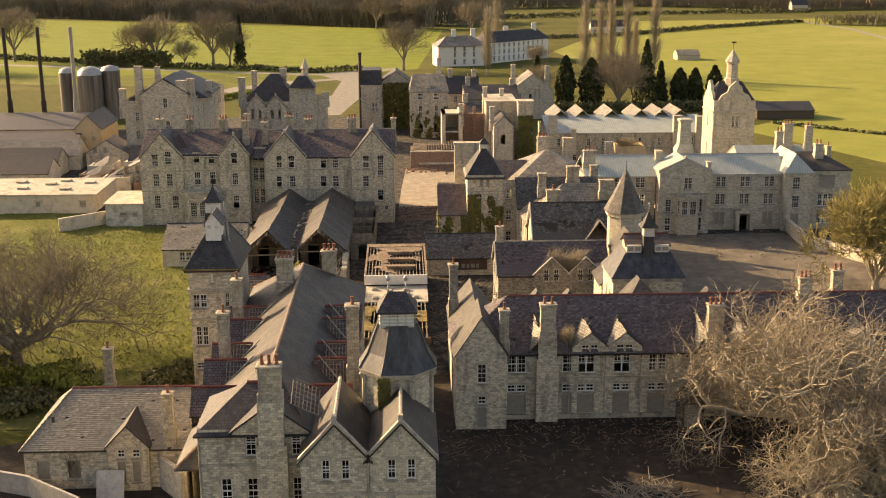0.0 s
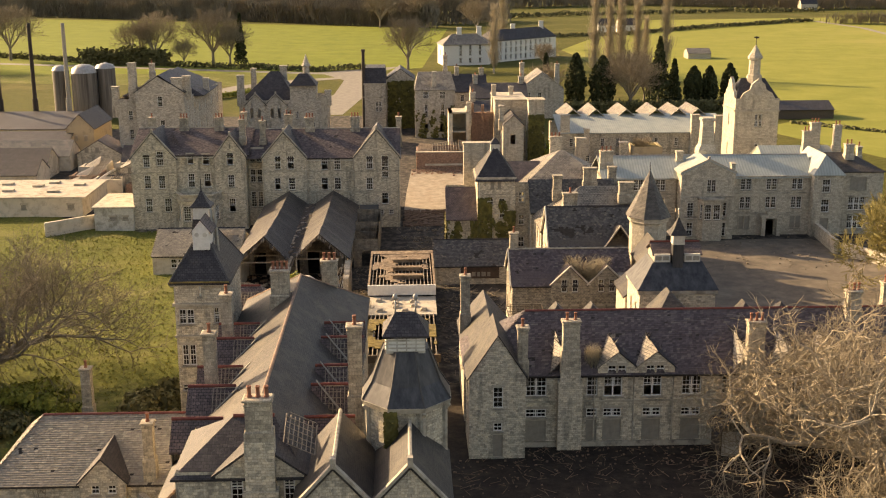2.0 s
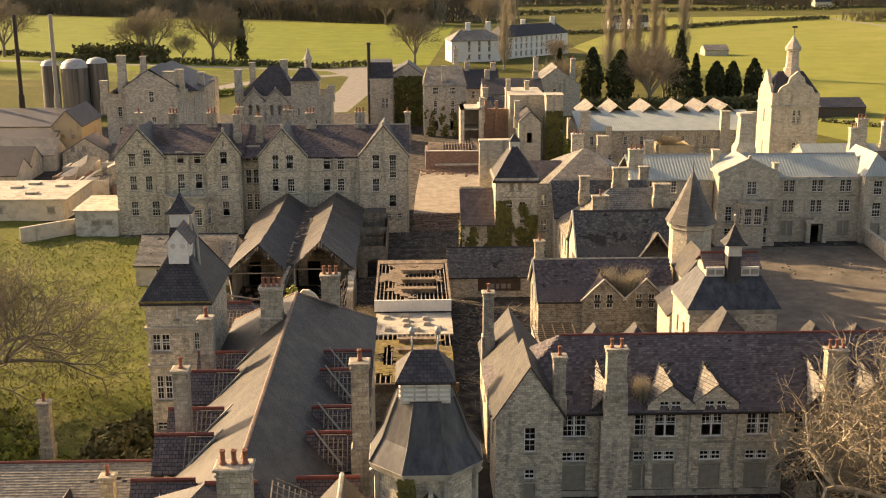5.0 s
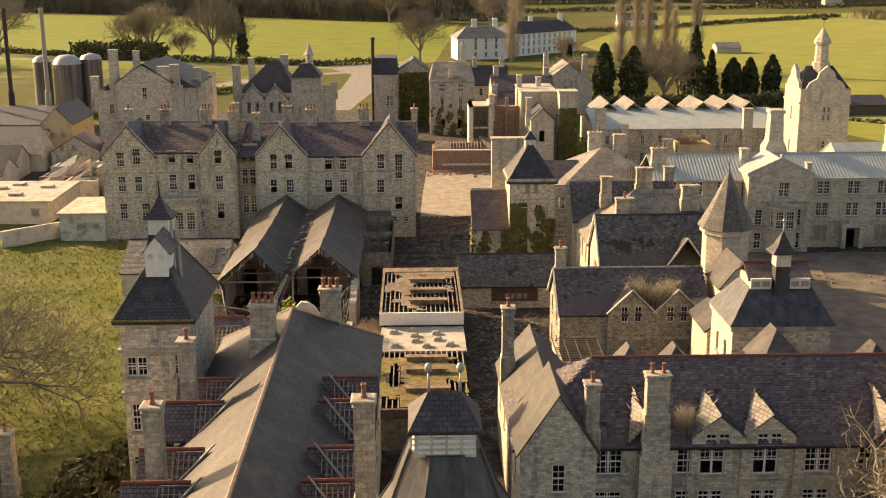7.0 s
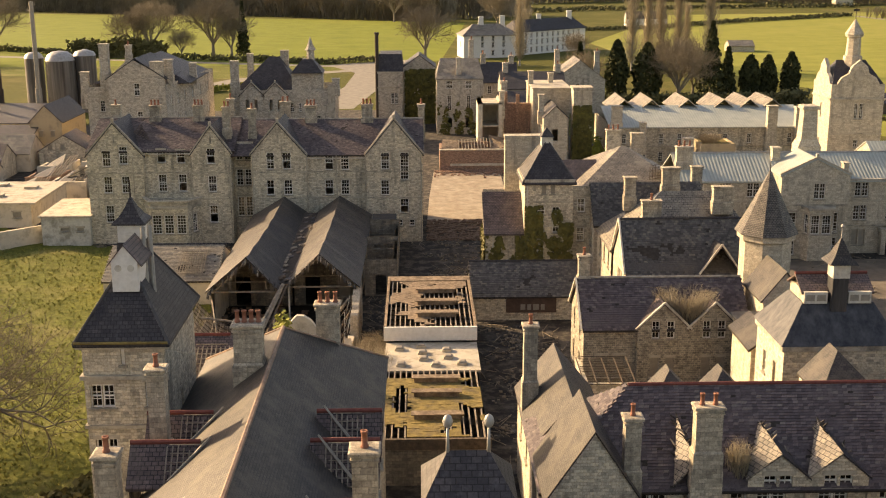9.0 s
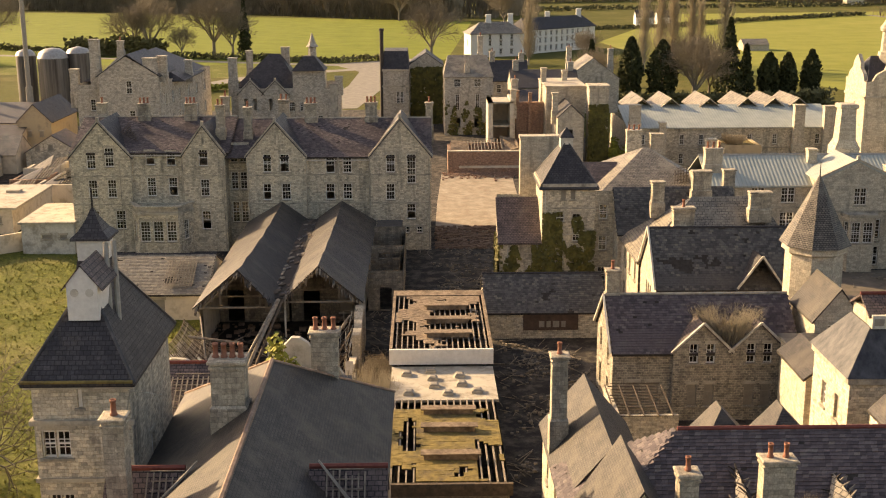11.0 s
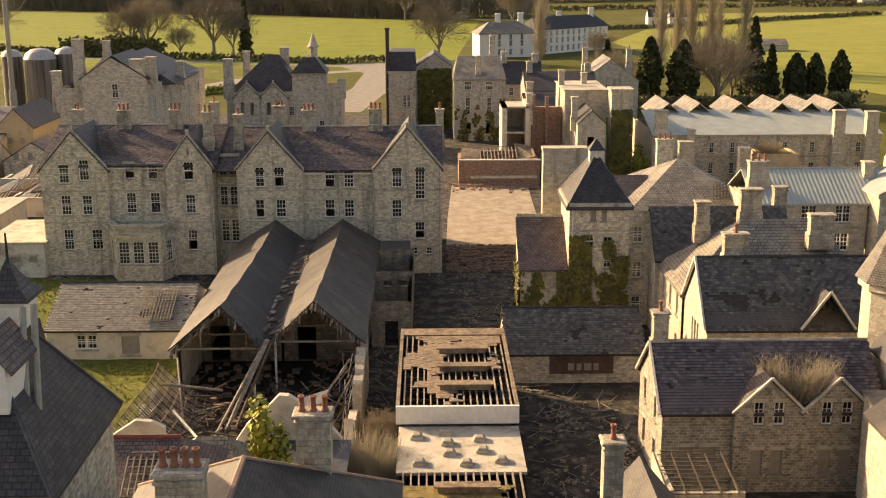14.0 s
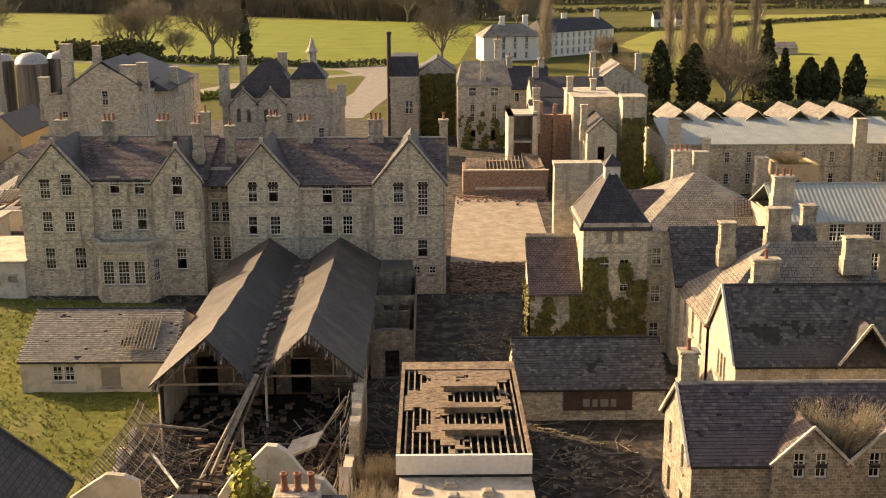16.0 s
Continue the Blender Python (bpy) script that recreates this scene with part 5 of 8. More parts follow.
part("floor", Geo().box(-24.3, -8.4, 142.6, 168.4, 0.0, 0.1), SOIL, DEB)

# smaller roofs between the great hall and the ruin
SMALL = thing("link_block", -14, 131, 0, "low stone link block under small slate roofs", "building")
W, T = Geo(), Geo()
for x0, x1, y0, y1, ze, zr in ((-22.0, -14.5, 126.5, 133.5, 7.5, 9.7), (-19.0, -13.4, 135.5, 140.8, 4.2, 6.2)):
    facade(SMALL, W, T, (x0, y0), (x1, y0), 0, ze)
    facade(SMALL, W, T, (x1, y0), (x1, y1), 0, ze)
    facade(SMALL, W, T, (x1, y1), (x0, y1), 0, ze, [(2, 1.5, 1, 2, "sash"), (4, 1.5, 1, 2, "sash")])
    facade(SMALL, W, T, (x0, y1), (x0, y0), 0, ze, [(3, ze - 2.6, 1, 1.8, "sash")])
    gable_roof(SMALL, x0, x1, y0, y1, ze, zr, "x", PURPLE if ze > 7 else PALE_SLATE, RED_TILE if ze > 7 else None, 0.2, hip0=1.6 if ze > 7 else 2.0, hip1=1.6 if ze > 7 else 2.0)
finish(SMALL, W, T)
battens(SMALL, (-18.6, 126.9, 7.85), (2.6, 0, 0), (0, 2.2, 1.40), 8, 6, TIMBER, 0.04)
outline = [(-15.4, 0.0), (-8.6, 0.0), (-8.6, 4.3), (-9.3, 5.2), (-10.4, 5.6), (-11.3, 6.9), (-11.9, 7.3), (-12.5, 7.35), (-13.6, 6.2), (-14.6, 5.4), (-15.4, 4.2)]
g = Geo().poly(*((x, 141.8, z) for x, z in outline)).poly(*((x, 142.3, z) for x, z in reversed(outline)))
for (x0, z0), (x1, z1) in zip(outline, outline[1:] + outline[:1]):
    g.poly((x1, 141.8, z1), (x0, 141.8, z0), (x0, 142.3, z0), (x1, 142.3, z1))
part("broken_gable", g, RENDER, SMALL, "broken rendered gable wall")
outline = [(-23.6, 0.0), (-19.6, 0.0), (-19.6, 5.6), (-20.4, 6.0), (-21.4, 6.1), (-22.6, 5.3), (-23.6, 4.6)]
g = Geo().poly(*((x, 140.9, z) for x, z in outline)).poly(*((x, 141.3, z) for x, z in reversed(outline)))
for (x0, z0), (x1, z1) in zip(outline, outline[1:] + outline[:1]):
    g.poly((x1, 140.9, z1), (x0, 140.9, z0), (x0, 141.3, z0), (x1, 141.3, z1))
part("broken_wall", g, RENDER, SMALL, "stump of a rendered end wall")
part("wall", Geo().box(-14.5, -8.2, 124.5, 141.8, 0, 4.2), STONE, SMALL)
part("flat_roof", Geo().box(-14.7, -8.0, 124.3, 141.7, 4.2, 4.35), LEAD, SMALL)

# ---- flat-roofed kitchen range, stripped to its joists ----
KIT = thing("kitchen_range", -1.2, 145, 0, "flat-roofed range with rotted deck and exposed joists", "ruin")
W, T = Geo(), Geo()
facade(KIT, W, T, (-5.1, 145.8), (2.8, 145.8), 0, 3.4)
facade(KIT, W, T, (2.8, 145.8), (2.8, 162), 0, 4.7, [(u, 1.2, 1.6, 2.0, "hole") for u in (3, 7, 11)])
facade(KIT, W, T, (2.8, 162), (-5.1, 162), 0, 4.7)
facade(KIT, W, T, (-5.1, 162), (-5.1, 145.8), 0, 4.7)
facade(KIT, W, T, (2.7, 124.5), (2.7, 145.8), 0, 3.5, [(u, 1.0, 1.4, 1.8, "hole") for u in (3, 7, 11, 15)])
facade(KIT, W, T, (-4.9, 145.8), (-4.9, 124.5), 0, 3.5)
facade(KIT, W, T, (-4.9, 124.5), (2.7, 124.5), 0, 3.5)
finish(KIT, W, T, DARK_STONE)
part("fascia", Geo().box(-5.3, 2.95, 145.55, 145.78, 3.75, 5.0), WHITE, KIT, "broad white-painted fascia board")
part("roof_edge", Geo().box(-5.3, -5.05, 145.8, 162.2, 4.6, 5.02).box(2.7, 2.95, 145.8, 162.2, 4.6, 5.02).box(-5.05, 2.7, 160.6, 162.2, 4.75, 5.0), RUST_DECK, KIT)
for i in range(17):
    x = -5.0 + 7.7 * (i + 0.5) / 17
    part("joist", Geo().box(x - 0.05, x + 0.05, 145.8, 160.6, 4.62, 4.88), TIMBER, KIT)
for i in range(10):
    y = 146.5 + 1.4 * i
    part("purlin", Geo().box(-5.0, 2.7, y - 0.05, y + 0.05, 4.45, 4.61), DARK_TIMBER, KIT)
random.seed(9)


def ragged_deck(x0, x1, y0, y1, z, mat, label, cell=0.42, keep=0.0, seed=1.7):
    g = Geo()
    nx, ny = int((x1 - x0) / cell), int((y1 - y0) / cell)
    for i in range(nx):
        for j in range(ny):
            x, y = x0 + i * cell, y0 + j * cell
            edge = min(i, nx - 1 - i) / nx
            v = noise.noise((x * 0.45, y * 0.30, seed)) + 0.35 * noise.noise((x * 1.4, y * 1.4, seed + 3)) + (y - y0) / (y1 - y0) * 0.5 - 0.25 + (0.25 if 0.2 < edge else -0.12)
            if v > keep:
                g.box(x, x + cell * 1.02, y, y + cell * 1.02, z + 0.02 * random.random(), z + 0.06 + 0.03 * random.random())
    return tagged(part("rotted_deck", g, mat, KIT, label), kind="stuff")


ragged_deck(-5.0, 2.7, 146.0, 160.6, 4.88, RUST_DECK, "rotted brown roof decking, full of holes", cell=0.3, keep=0.2)
for y in (149.0, 152.7, 156.6):
    part("ridge_vent", Geo().box(-2.3, 1.2, y - 0.35, y + 0.35, 4.95, 5.35).box(-2.5, 1.4, y - 0.45, y + 0.45, 5.3, 5.4), RUST_DECK, KIT, "long low roof vent box")
part("felt_roof", Geo().box(-5.1, 2.9, 138.4, 145.5, 3.4, 3.6), FELT, KIT, "pale felted flat roof")
for x, y in ((-3.9, 143.6), (-2.0, 144.3), (-1.9, 142.6), (0.2, 143.2), (-1.8, 141.0), (0.3, 141.4), (-3.7, 139.6), (-0.8, 139.5), (1.4, 139.9)):
    s = part("rooflight", Geo().box(x - 0.4, x + 0.4, y - 0.36, y + 0.36, 3.6, 3.8), FELT, KIT)
    q = Geo().ring(x, y, [(3.8, 0.46), (3.88, 0.42), (3.93, 0.28)], 4, math.pi / 4)
    part("dome", q, BOARD, KIT, "dull grey rooflight cover")
for i in range(16):
    x = -4.9 + 7.6 * (i + 0.5) / 16
    part("joist", Geo().box(x - 0.05, x + 0.05, 124.6, 138.4, 3.42, 3.66), TIMBER, KIT)
ragged_deck(-4.9, 2.7, 124.6, 136.4, 3.66, MOSS_ROOF, "mossy ochre roof decking with holes", cell=0.3, keep=-0.22, seed=8.2)
for y in (128.0, 132.5, 135.6):
    part("ridge_vent", Geo().box(-2.6, 0.9, y - 0.3, y + 0.3, 3.72, 4.1).box(-2.8, 1.1, y - 0.4, y + 0.4, 4.08, 4.16), RUST_DECK, KIT)
part("fascia", Geo().box(-5.1, 2.9, 124.2, 124.45, 2.9, 3.7), DARK_TIMBER, KIT)

# ---- low wall range with faint white lettering ----
LOW = house("low_range", "low stone range with grey slate roof closing the yard", 3.2, 14.5, 162.8, 170.0, 2.8, 5.4, "x", SLATE, SLATE, front=(), mat=STONE, slated=GREY_PIECE)
part("panel", Geo().box(6.8, 12.0, 162.70, 162.78, 0.85, 2.75), BROWN_PANEL, LOW, "dark brown boarded opening")
for x, w in ((8.3, 0.5), (9.0, 0.4), (9.6, 0.6), (10.4, 0.4)):
    part("faded_mark", Geo().box(x, x + w, 162.68, 162.695, 1.15, 1.75), BOARD, LOW, "faint chalky mark")

# ---- gabled villa ----
VILLA = thing("gabled_villa", 19, 147, 0, "stone villa with purple slate roof and two front gables", "building")
W, T = Geo(), Geo()
vw = []
for c in (18.8, 23.2):
    for dx in (-0.65, 0.65):
        vw += [(c + dx, 4.7, 0.7, 1.6, "sash"), (c + dx, 1.2, 0.75, 1.8, "board")]
vw += [(13.6, 1.2, 0.8, 1.8, "board"), (15.1, 1.2, 0.8, 1.8, "board"), (25.6, 4.6, 0.7, 1.0, "sash")]
facade(VILLA, W, T, (12, 143), (26.3, 143), 0, 5.7, at_x(12, [v for v in vw if v[1] < 3]))
facade(VILLA, W, T, (12, 151), (12, 143), 0, 5.7, [(2.0, 4.0, 0.9, 1.7, "sash"), (5.6, 4.0, 0.9, 1.7, "sash"), (2.0, 0.8, 0.9, 1.9, "board"), (5.6, 0.8, 0.9, 1.9, "board")], (4, 9.0))
facade(VILLA, W, T, (26.3, 143), (26.3, 151), 0, 5.7, (), (4, 9.0))
facade(VILLA, W, T, (26.3, 151), (12, 151), 0, 5.7)
for c in (18.8, 23.2):
    wing(VILLA, W, T, c - 2.2, c + 2.2, 142.6, 147, 5.75, 7.9, "y", PURPLE, None, [(v[0] - c + 2.2, *v[1:]) for v in vw if abs(v[0] - c) < 1], z0=0.0, over=0.15)
    for sx in (-1, 1):
        part("bargeboard", Geo().tube((c + sx * 2.4, 142.4, 5.65), (c, 142.4, 8.0), 0.11, 0.11, 4), OLD_WHITE, VILLA, "pale painted bargeboard")
finish(VILLA, W, T, VILLA_STONE)
gable_roof(VILLA, 12, 26.3, 143, 151, 5.7, 9.0, "x", PURPLE, TRIM, 0.3, slated=PURPLE_PIECE, gone=0.7, singles=300)
for y in (142.7, 151.3):
    part("bargeboard", Geo().tube((11.75, y, 5.5), (11.75, 147, 9.0), 0.11, 0.11, 4), OLD_WHITE, VILLA)
chimney(VILLA, 12.5, 147.4, 7.5, 11.0, 1.0, 0.9, 1)

# ---- administration houses behind the villa ----
ADMIN = thing("gabled_house", 25, 165, 0, "large stone house of cream walls and grey slate gables", "building")
W, T = Geo(), Geo()
facade(ADMIN, W, T, (18.2, 157.4), (33.5, 157.4), 0, 6.6)
facade(ADMIN, W, T, (18.2, 165.4), (18.2, 157.4), 0, 6.6, [(3.2, 3.9, 0.6, 2.0, "sash"), (4.1, 3.9, 0.6, 2.0, "sash"), (5.0, 3.9, 0.6, 2.0, "sash"), (4, 0.9, 1.6, 2.0, "board")], (4, 11.0))
facade(ADMIN, W, T, (33.5, 157.4), (33.5, 165.4), 0, 6.6, (), (4, 11.0))
facade(ADMIN, W, T, (18.0, 175), (18.0, 165.4), 0, 7.0, [(2.2, 4.4, 0.9, 1.9, "sash"), (5.0, 4.4, 0.9, 1.9, "sash"), (7.8, 4.4, 0.9, 1.9, "sash"), (2.2, 0.9, 0.9, 1.9, "sash"), (7.8, 0.9, 0.9, 1.9, "sash")])
facade(ADMIN, W, T, (17.6, 182), (17.6, 175), 0, 7.4, [(2.2, 4.4, 0.9, 1.9, "sash"), (5.0, 4.4, 0.9, 1.9, "sash"), (2.2, 0.9, 0.9, 1.9, "sash")], (3.5, 11.4))
facade(ADMIN, W, T, (17.6, 175), (18.0, 175), 0, 7.4)
facade(ADMIN, W, T, (33.5, 165.4), (33.5, 182), 0, 7.0)
facade(ADMIN, W, T, (33.5, 182), (17.6, 182), 0, 7.4)
finish(ADMIN, W, T, PALE_STONE)
gable_roof(ADMIN, 18.2, 33.5, 157.4, 165.4, 6.6, 11.0, "x", SLATE, SLATE, 0.3, slated=GREY_PIECE, gone=0.55, singles=200)
gable_roof(ADMIN, 18.0, 33.5, 165.4, 175.4, 7.0, 12.0, "x", PALE_SLATE, None, 0.25, hip0=6.0, hip1=3.0)
gable_roof(ADMIN, 17.6, 30, 175, 182, 7.4, 11.4, "x", SLATE, None, 0.25, slated=GREY_PIECE)
wing(ADMIN, Geo(), Geo(), 25.4, 29.2, 157.0, 161, 6.6, 9.3, "y", SLATE, None, (), z0=6.4)
for p, q in (((25.2, 156.7, 6.5), (27.3, 156.7, 9.45)), ((29.4, 156.7, 6.5), (27.3, 156.7, 9.45)), ((17.95, 157.1, 6.4), (17.95, 161.4, 11.1)), ((17.95, 165.7, 6.4), (17.95, 161.4, 11.1))):
    part("bargeboard", Geo().tube(p, q, 0.12, 0.12, 4), OLD_WHITE, ADMIN, "pale timber bargeboard")
for x, y, z0, z1, w, p in ((21.5, 163.0, 9.5, 12.6, 1.9, 1), (21.0, 172.5, 9.5, 13.2, 1.2, 0), (26.2, 176, 10, 13.6, 1.9, 0), (30.0, 168, 10, 13.0, 2.0, 0), (30.2, 180.5, 9, 12.9, 1.2, 0)):
    chimney(ADMIN, x, y, z0, z1, w, 0.9, p)

# ---- corner turret with stone spire ----
TUR = thing("corner_turret", 29.4, 150, 0, "octagonal stone turret with steep pointed spire", "turret")
part("wall", Geo().ring(29.4, 150, [(0, 2.3), (11.6, 2.3), (11.8, 2.6), (12.4, 2.6)], 8, turn8), PALE_STONE, TUR)
part("roof", Geo().ring(29.4, 150, [(12.35, 2.85), (14.4, 1.75), (17.9, 0.08)], 8, turn8), SPIRE_SLATE, TUR)
part("finial", Geo().tube((29.4, 150, 17.8), (29.4, 150, 19.0), 0.05, 0.03), IRON, TUR)

# ---- lead-roofed hall with cupola ----
LEADH = thing("lead_roofed_hall", 29, 133, 0, "stone hall with dark lead mansard roof and white cupola", "building")
W, T = Geo(), Geo()
facade(LEADH, W, T, (23.5, 125), (31.4, 125), 0, 10.1, [(4, 5.2, 1.2, 1.4, "board")])
facade(LEADH, W, T, (23.5, 131.5), (23.5, 125), 0, 10.1, [(2.2, 6.6, 0.8, 1.7, "sash"), (4.6, 6.6, 0.8, 1.7, "board")])
facade(LEADH, W, T, (31.4, 125), (31.4, 131.5), 0, 10.1)
facade(LEADH, W, T, (31.4, 131.5), (23.5, 131.5), 0, 10.1)
finish(LEADH, W, T)
for x0, x1, y0, y1 in ((23.3, 31.6, 124.8, 124.98), (23.3, 23.48, 124.98, 131.6)):
    part("stone_band", Geo().box(x0, x1, y0, y1, 9.7, 10.1), TRIM, LEADH)
top = [(25.2, 126.9), (30.3, 126.9), (30.3, 130.2), (25.2, 130.2)]
low = [(23.2, 124.7), (31.7, 124.7), (31.7, 131.8), (23.2, 131.8)]
g = Geo().poly(*[(x, y, 12.7) for x, y in top])
for i in range(4):
    j = (i + 1) % 4
    g.poly((*low[i], 10.12), (*low[j], 10.12), (*top[j], 12.7), (*top[i], 12.7))
part("roof", g, LEAD, LEADH, "steep dark lead mansard roof")
part("upper_wall", Geo().box(25.3, 30.1, 127.2, 130.1, 12.7, 13.5), PALE_STONE, LEADH)
gable_roof(LEADH, 25.2, 30.2, 127.0, 130.2, 13.5, 14.4, "x", PURPLE, RED_TILE, 0.1)
for x0 in (25.25, 28.4):
    bay = part("attic_bay", Geo().box(x0, x0 + 1.65, 126.7, 127.19, 12.65, 13.5), OLD_WHITE, LEADH)
    for k in (0.12, 0.9):
        part("pane", Geo().box(x0 + k, x0 + k + 0.62, 126.68, 126.7, 12.85, 13.3), BOARD, LEADH)
part("cupola", Geo().box(27.1, 28.2, 126.4, 127.5, 12.0, 14.6), LEAD, LEADH)
part("cupola_lantern", Geo().box(27.05, 28.25, 126.35, 127.55, 14.6, 15.7), OLD_WHITE, LEADH)
part("cupola_roof", Geo().ring(27.65, 126.95, [(15.65, 1.45), (16.2, 0.8), (17.4, 0.06)], 4, math.pi / 4), SMOOTH_SLATE, LEADH)
part("finial", Geo().tube((27.65, 126.95, 17.3), (27.65, 126.95, 18.2), 0.05, 0.03).ring(27.65, 126.95, [(18.1, 0.02), (18.25, 0.14), (18.4, 0.02)], 8), PALE_STEEL, LEADH)
wing(LEADH, W3 := Geo(), T3 := Geo(), 27.1, 30.7, 142, 147.5, 8.5, 10.8, "y", SMOOTH_SLATE, None, [(1.8, 7.1, 1.6, 0.85, "sash")])
finish(LEADH, W3, T3, PALE_STONE)
part("lean_to_wall", Geo().box(23.6, 24.58, 133, 138.5, 0, 7.1), PALE_STONE, LEADH)
part("lean_to_roof", Geo().slab([(23.3, 132.7, 7.1), (25.0, 132.7, 8.4), (25.0, 138.8, 8.4), (23.3, 138.8, 7.1)], 0.2), SMOOTH_SLATE, LEADH)
part("link_wall", Geo().box(24.6, 31.0, 131.6, 142, 0, 7.0), PALE_STONE, LEADH)
part("link_roof", Geo().slab([(24.3, 131.6, 7.0), (31.2, 131.6, 7.0), (31.2, 142, 7.3), (24.3, 142, 7.3)], 0.2), LEAD, LEADH)

# ---- ivy tower with its low block ----
IVYT = thing("ivy_tower", 11, 181, 0, "square stone tower with slate cap, ivy on its walls", "tower")
W, T = Geo(), Geo()
iw = row([1.9, 3.6], 8.0, 0.9, 0.9) + row([1.9, 3.6], 5.9, 0.8, 1.4) + row([1.9, 3.6], 3.0, 0.8, 1.5) + row([2.2, 3.2], 10.4, 0.5, 1.1, "board")
facade(IVYT, W, T, (9.9, 177), (15.4, 177), 0, 12.1, iw)
facade(IVYT, W, T, (15.4, 177), (15.4, 184), 0, 12.1)
facade(IVYT, W, T, (15.4, 184), (9.9, 184), 0, 12.1)
facade(IVYT, W, T, (9.9, 184), (9.9, 177), 0, 12.1, [(3.5, 8, 0.7, 1.5, "sash")])
T.box(9.7, 15.6, 176.75, 176.98, 11.7, 12.1).box(9.65, 9.88, 176.75, 184, 11.7, 12.1).box(9.9, 15.4, 176.9, 176.98, 9.4, 9.55)
facade(IVYT, W, T, (5.5, 177.2), (9.9, 177.2), 0, 5.9)
facade(IVYT, W, T, (5.5, 183), (5.5, 177.2), 0, 5.9)
facade(IVYT, W, T, (15.4, 178.2), (17.6, 178.2), 0, 11.0, row([1.1], 8.0, 0.9, 1.6) + row([1.1], 4.6, 0.9, 1.6) + row([1.1], 1.2, 0.9, 1.6))
finish(IVYT, W, T)
gable_roof(IVYT, 9.9, 15.4, 177, 184, 12.15, 16.2, "y", SLATE, LEAD, 0.35, hip0=2.9, hip1=2.9)
part("lean_to_roof", Geo().slab([(5.3, 176.9, 5.8), (9.9, 176.9, 5.8), (9.9, 182.0, 9.7), (5.3, 182.0, 9.7)], 0.2), PURPLE, IVYT)
facade(IVYT, W5 := Geo(), T5 := Geo(), (9.9, 183), (5.5, 183), 0, 9.8)
part("back_wall", W5, STONE, IVYT)
part("cheek_wall", Geo().poly((5.5, 183, 5.9), (5.5, 177.3, 5.9), (5.5, 183, 9.8)), STONE, IVYT)
part("lantern", Geo().box(12.0, 13.3, 179.6, 180.9, 15.4, 16.6), OLD_WHITE, IVYT)
part("lantern_roof", Geo().ring(12.65, 180.25, [(16.5, 1.1), (17.5, 0.08)], 4, math.pi / 4), SLATE, IVYT)
part("parapet_wall", Geo().box(8.3, 12.6, 186, 187.5, 0, 15.4).box(8.2, 12.7, 185.9, 187.6, 15.4, 15.7), PALE_STONE, IVYT)
part("downpipe", Geo().tube((6.35, 177.1, 0), (6.35, 177.1, 5.8), 0.06).tube((10.2, 176.9, 6.2), (10.2, 176.9, 11.6), 0.06).tube((10.2, 176.9, 6.3), (14, 176.9, 6.9), 0.06), OLD_WHITE, IVYT)

# ---- main front ----
MAIN = thing("main_front", 50, 191, 0, "long three-storey entrance front of buff stone with sheeted roof", "building")
W, T = Geo(), Geo()
mw = []
for x in (53.1, 57.2, 61.3):
    for dx in (-0.45, 0.45):
        mw += [(x + dx, 7.4, 0.65, 1.6, "sash"), (x + dx, 4.4, 0.65, 1.7, "sash")]
    if x != 57.2:
        mw += [(x - 0.45, 1.2, 0.65, 1.8, "board"), (x + 0.45, 1.2, 0.65, 1.8, "board")]
mw.append((57.2, 0.1, 1.1, 2.5, "hole"))
facade(MAIN, W, T, (50.5, 189), (63.4, 189), 0, 9.6, at_x(50.5, mw))
lw = [(x, z, 1.3, 1.7, "sash") for x in (32.5, 36, 39.5) for z in (1.2, 4.4, 7.4)]
facade(MAIN, W, T, (30.2, 189), (42, 189), 0, 9.4, at_x(30.2, lw))
facade(MAIN, W, T, (30.2, 199), (30.2, 189), 0, 9.4)
facade(MAIN, W, T, (75, 199), (30.2, 199), 0, 9.4)
bw = [(43.8, 3.4, 0.8, 2.4, "sash"), (49.0, 3.4, 0.8, 2.4, "sash"), (43.8, 0.6, 0.8, 2.0, "sash"), (49.0, 0.6, 0.8, 2.0, "sash"), (46.6, 7.6, 0.55, 1.8, "sash"), (47.3, 7.6, 0.55, 1.8, "sash")]
wing(MAIN, W, T, 42.2, 50.6, 186.5, 194, 10.6, 12.6, "y", GREEN_ROOF, None, at_x(42.2, bw), [(3.5, 5, 0.9, 1.9, "sash")], coping=True)
rw = [(65.4, 7.2, 1.1, 1.9, "sash"), (65.4, 4.0, 1.1, 1.9, "sash"), (65.4, 1.0, 1.1, 1.9, "board"), (71, 7.2, 2.2, 1.9, "board"), (71, 4.0, 2.2, 1.9, "sash"), (71, 1.0, 2.2, 1.9, "sash")]
wing(MAIN, W, T, 63.4, 68.0, 187.5, 198, 10.2, 12.8, "y", GREEN_ROOF, None, at_x(63.4, rw[:3]), hip0=2.0)
facade(MAIN, W, T, (68, 189), (75, 189), 0, 10.2, at_x(68, rw[3:]))
facade(MAIN, W, T, (75, 189), (75, 199), 0, 10.2)
for z in (3.6, 6.8):
    for x0, x1, y in ((50.6, 63.4, 188.9), (42.2, 50.5, 186.4), (30.2, 42.1, 188.9)):
        T.cuts.append(len(T.f))
        T.box(x0, x1, y, y + 0.09, z - 0.1, z + 0.1)
for x0, x1, z in ((50.6, 63.4, 9.3), (30.2, 42.1, 9.1)):
    T.cuts.append(len(T.f))
    T.box(x0, x1, 188.75, 188.99, z, z + 0.3)
finish(MAIN, W, T, PALE_STONE)
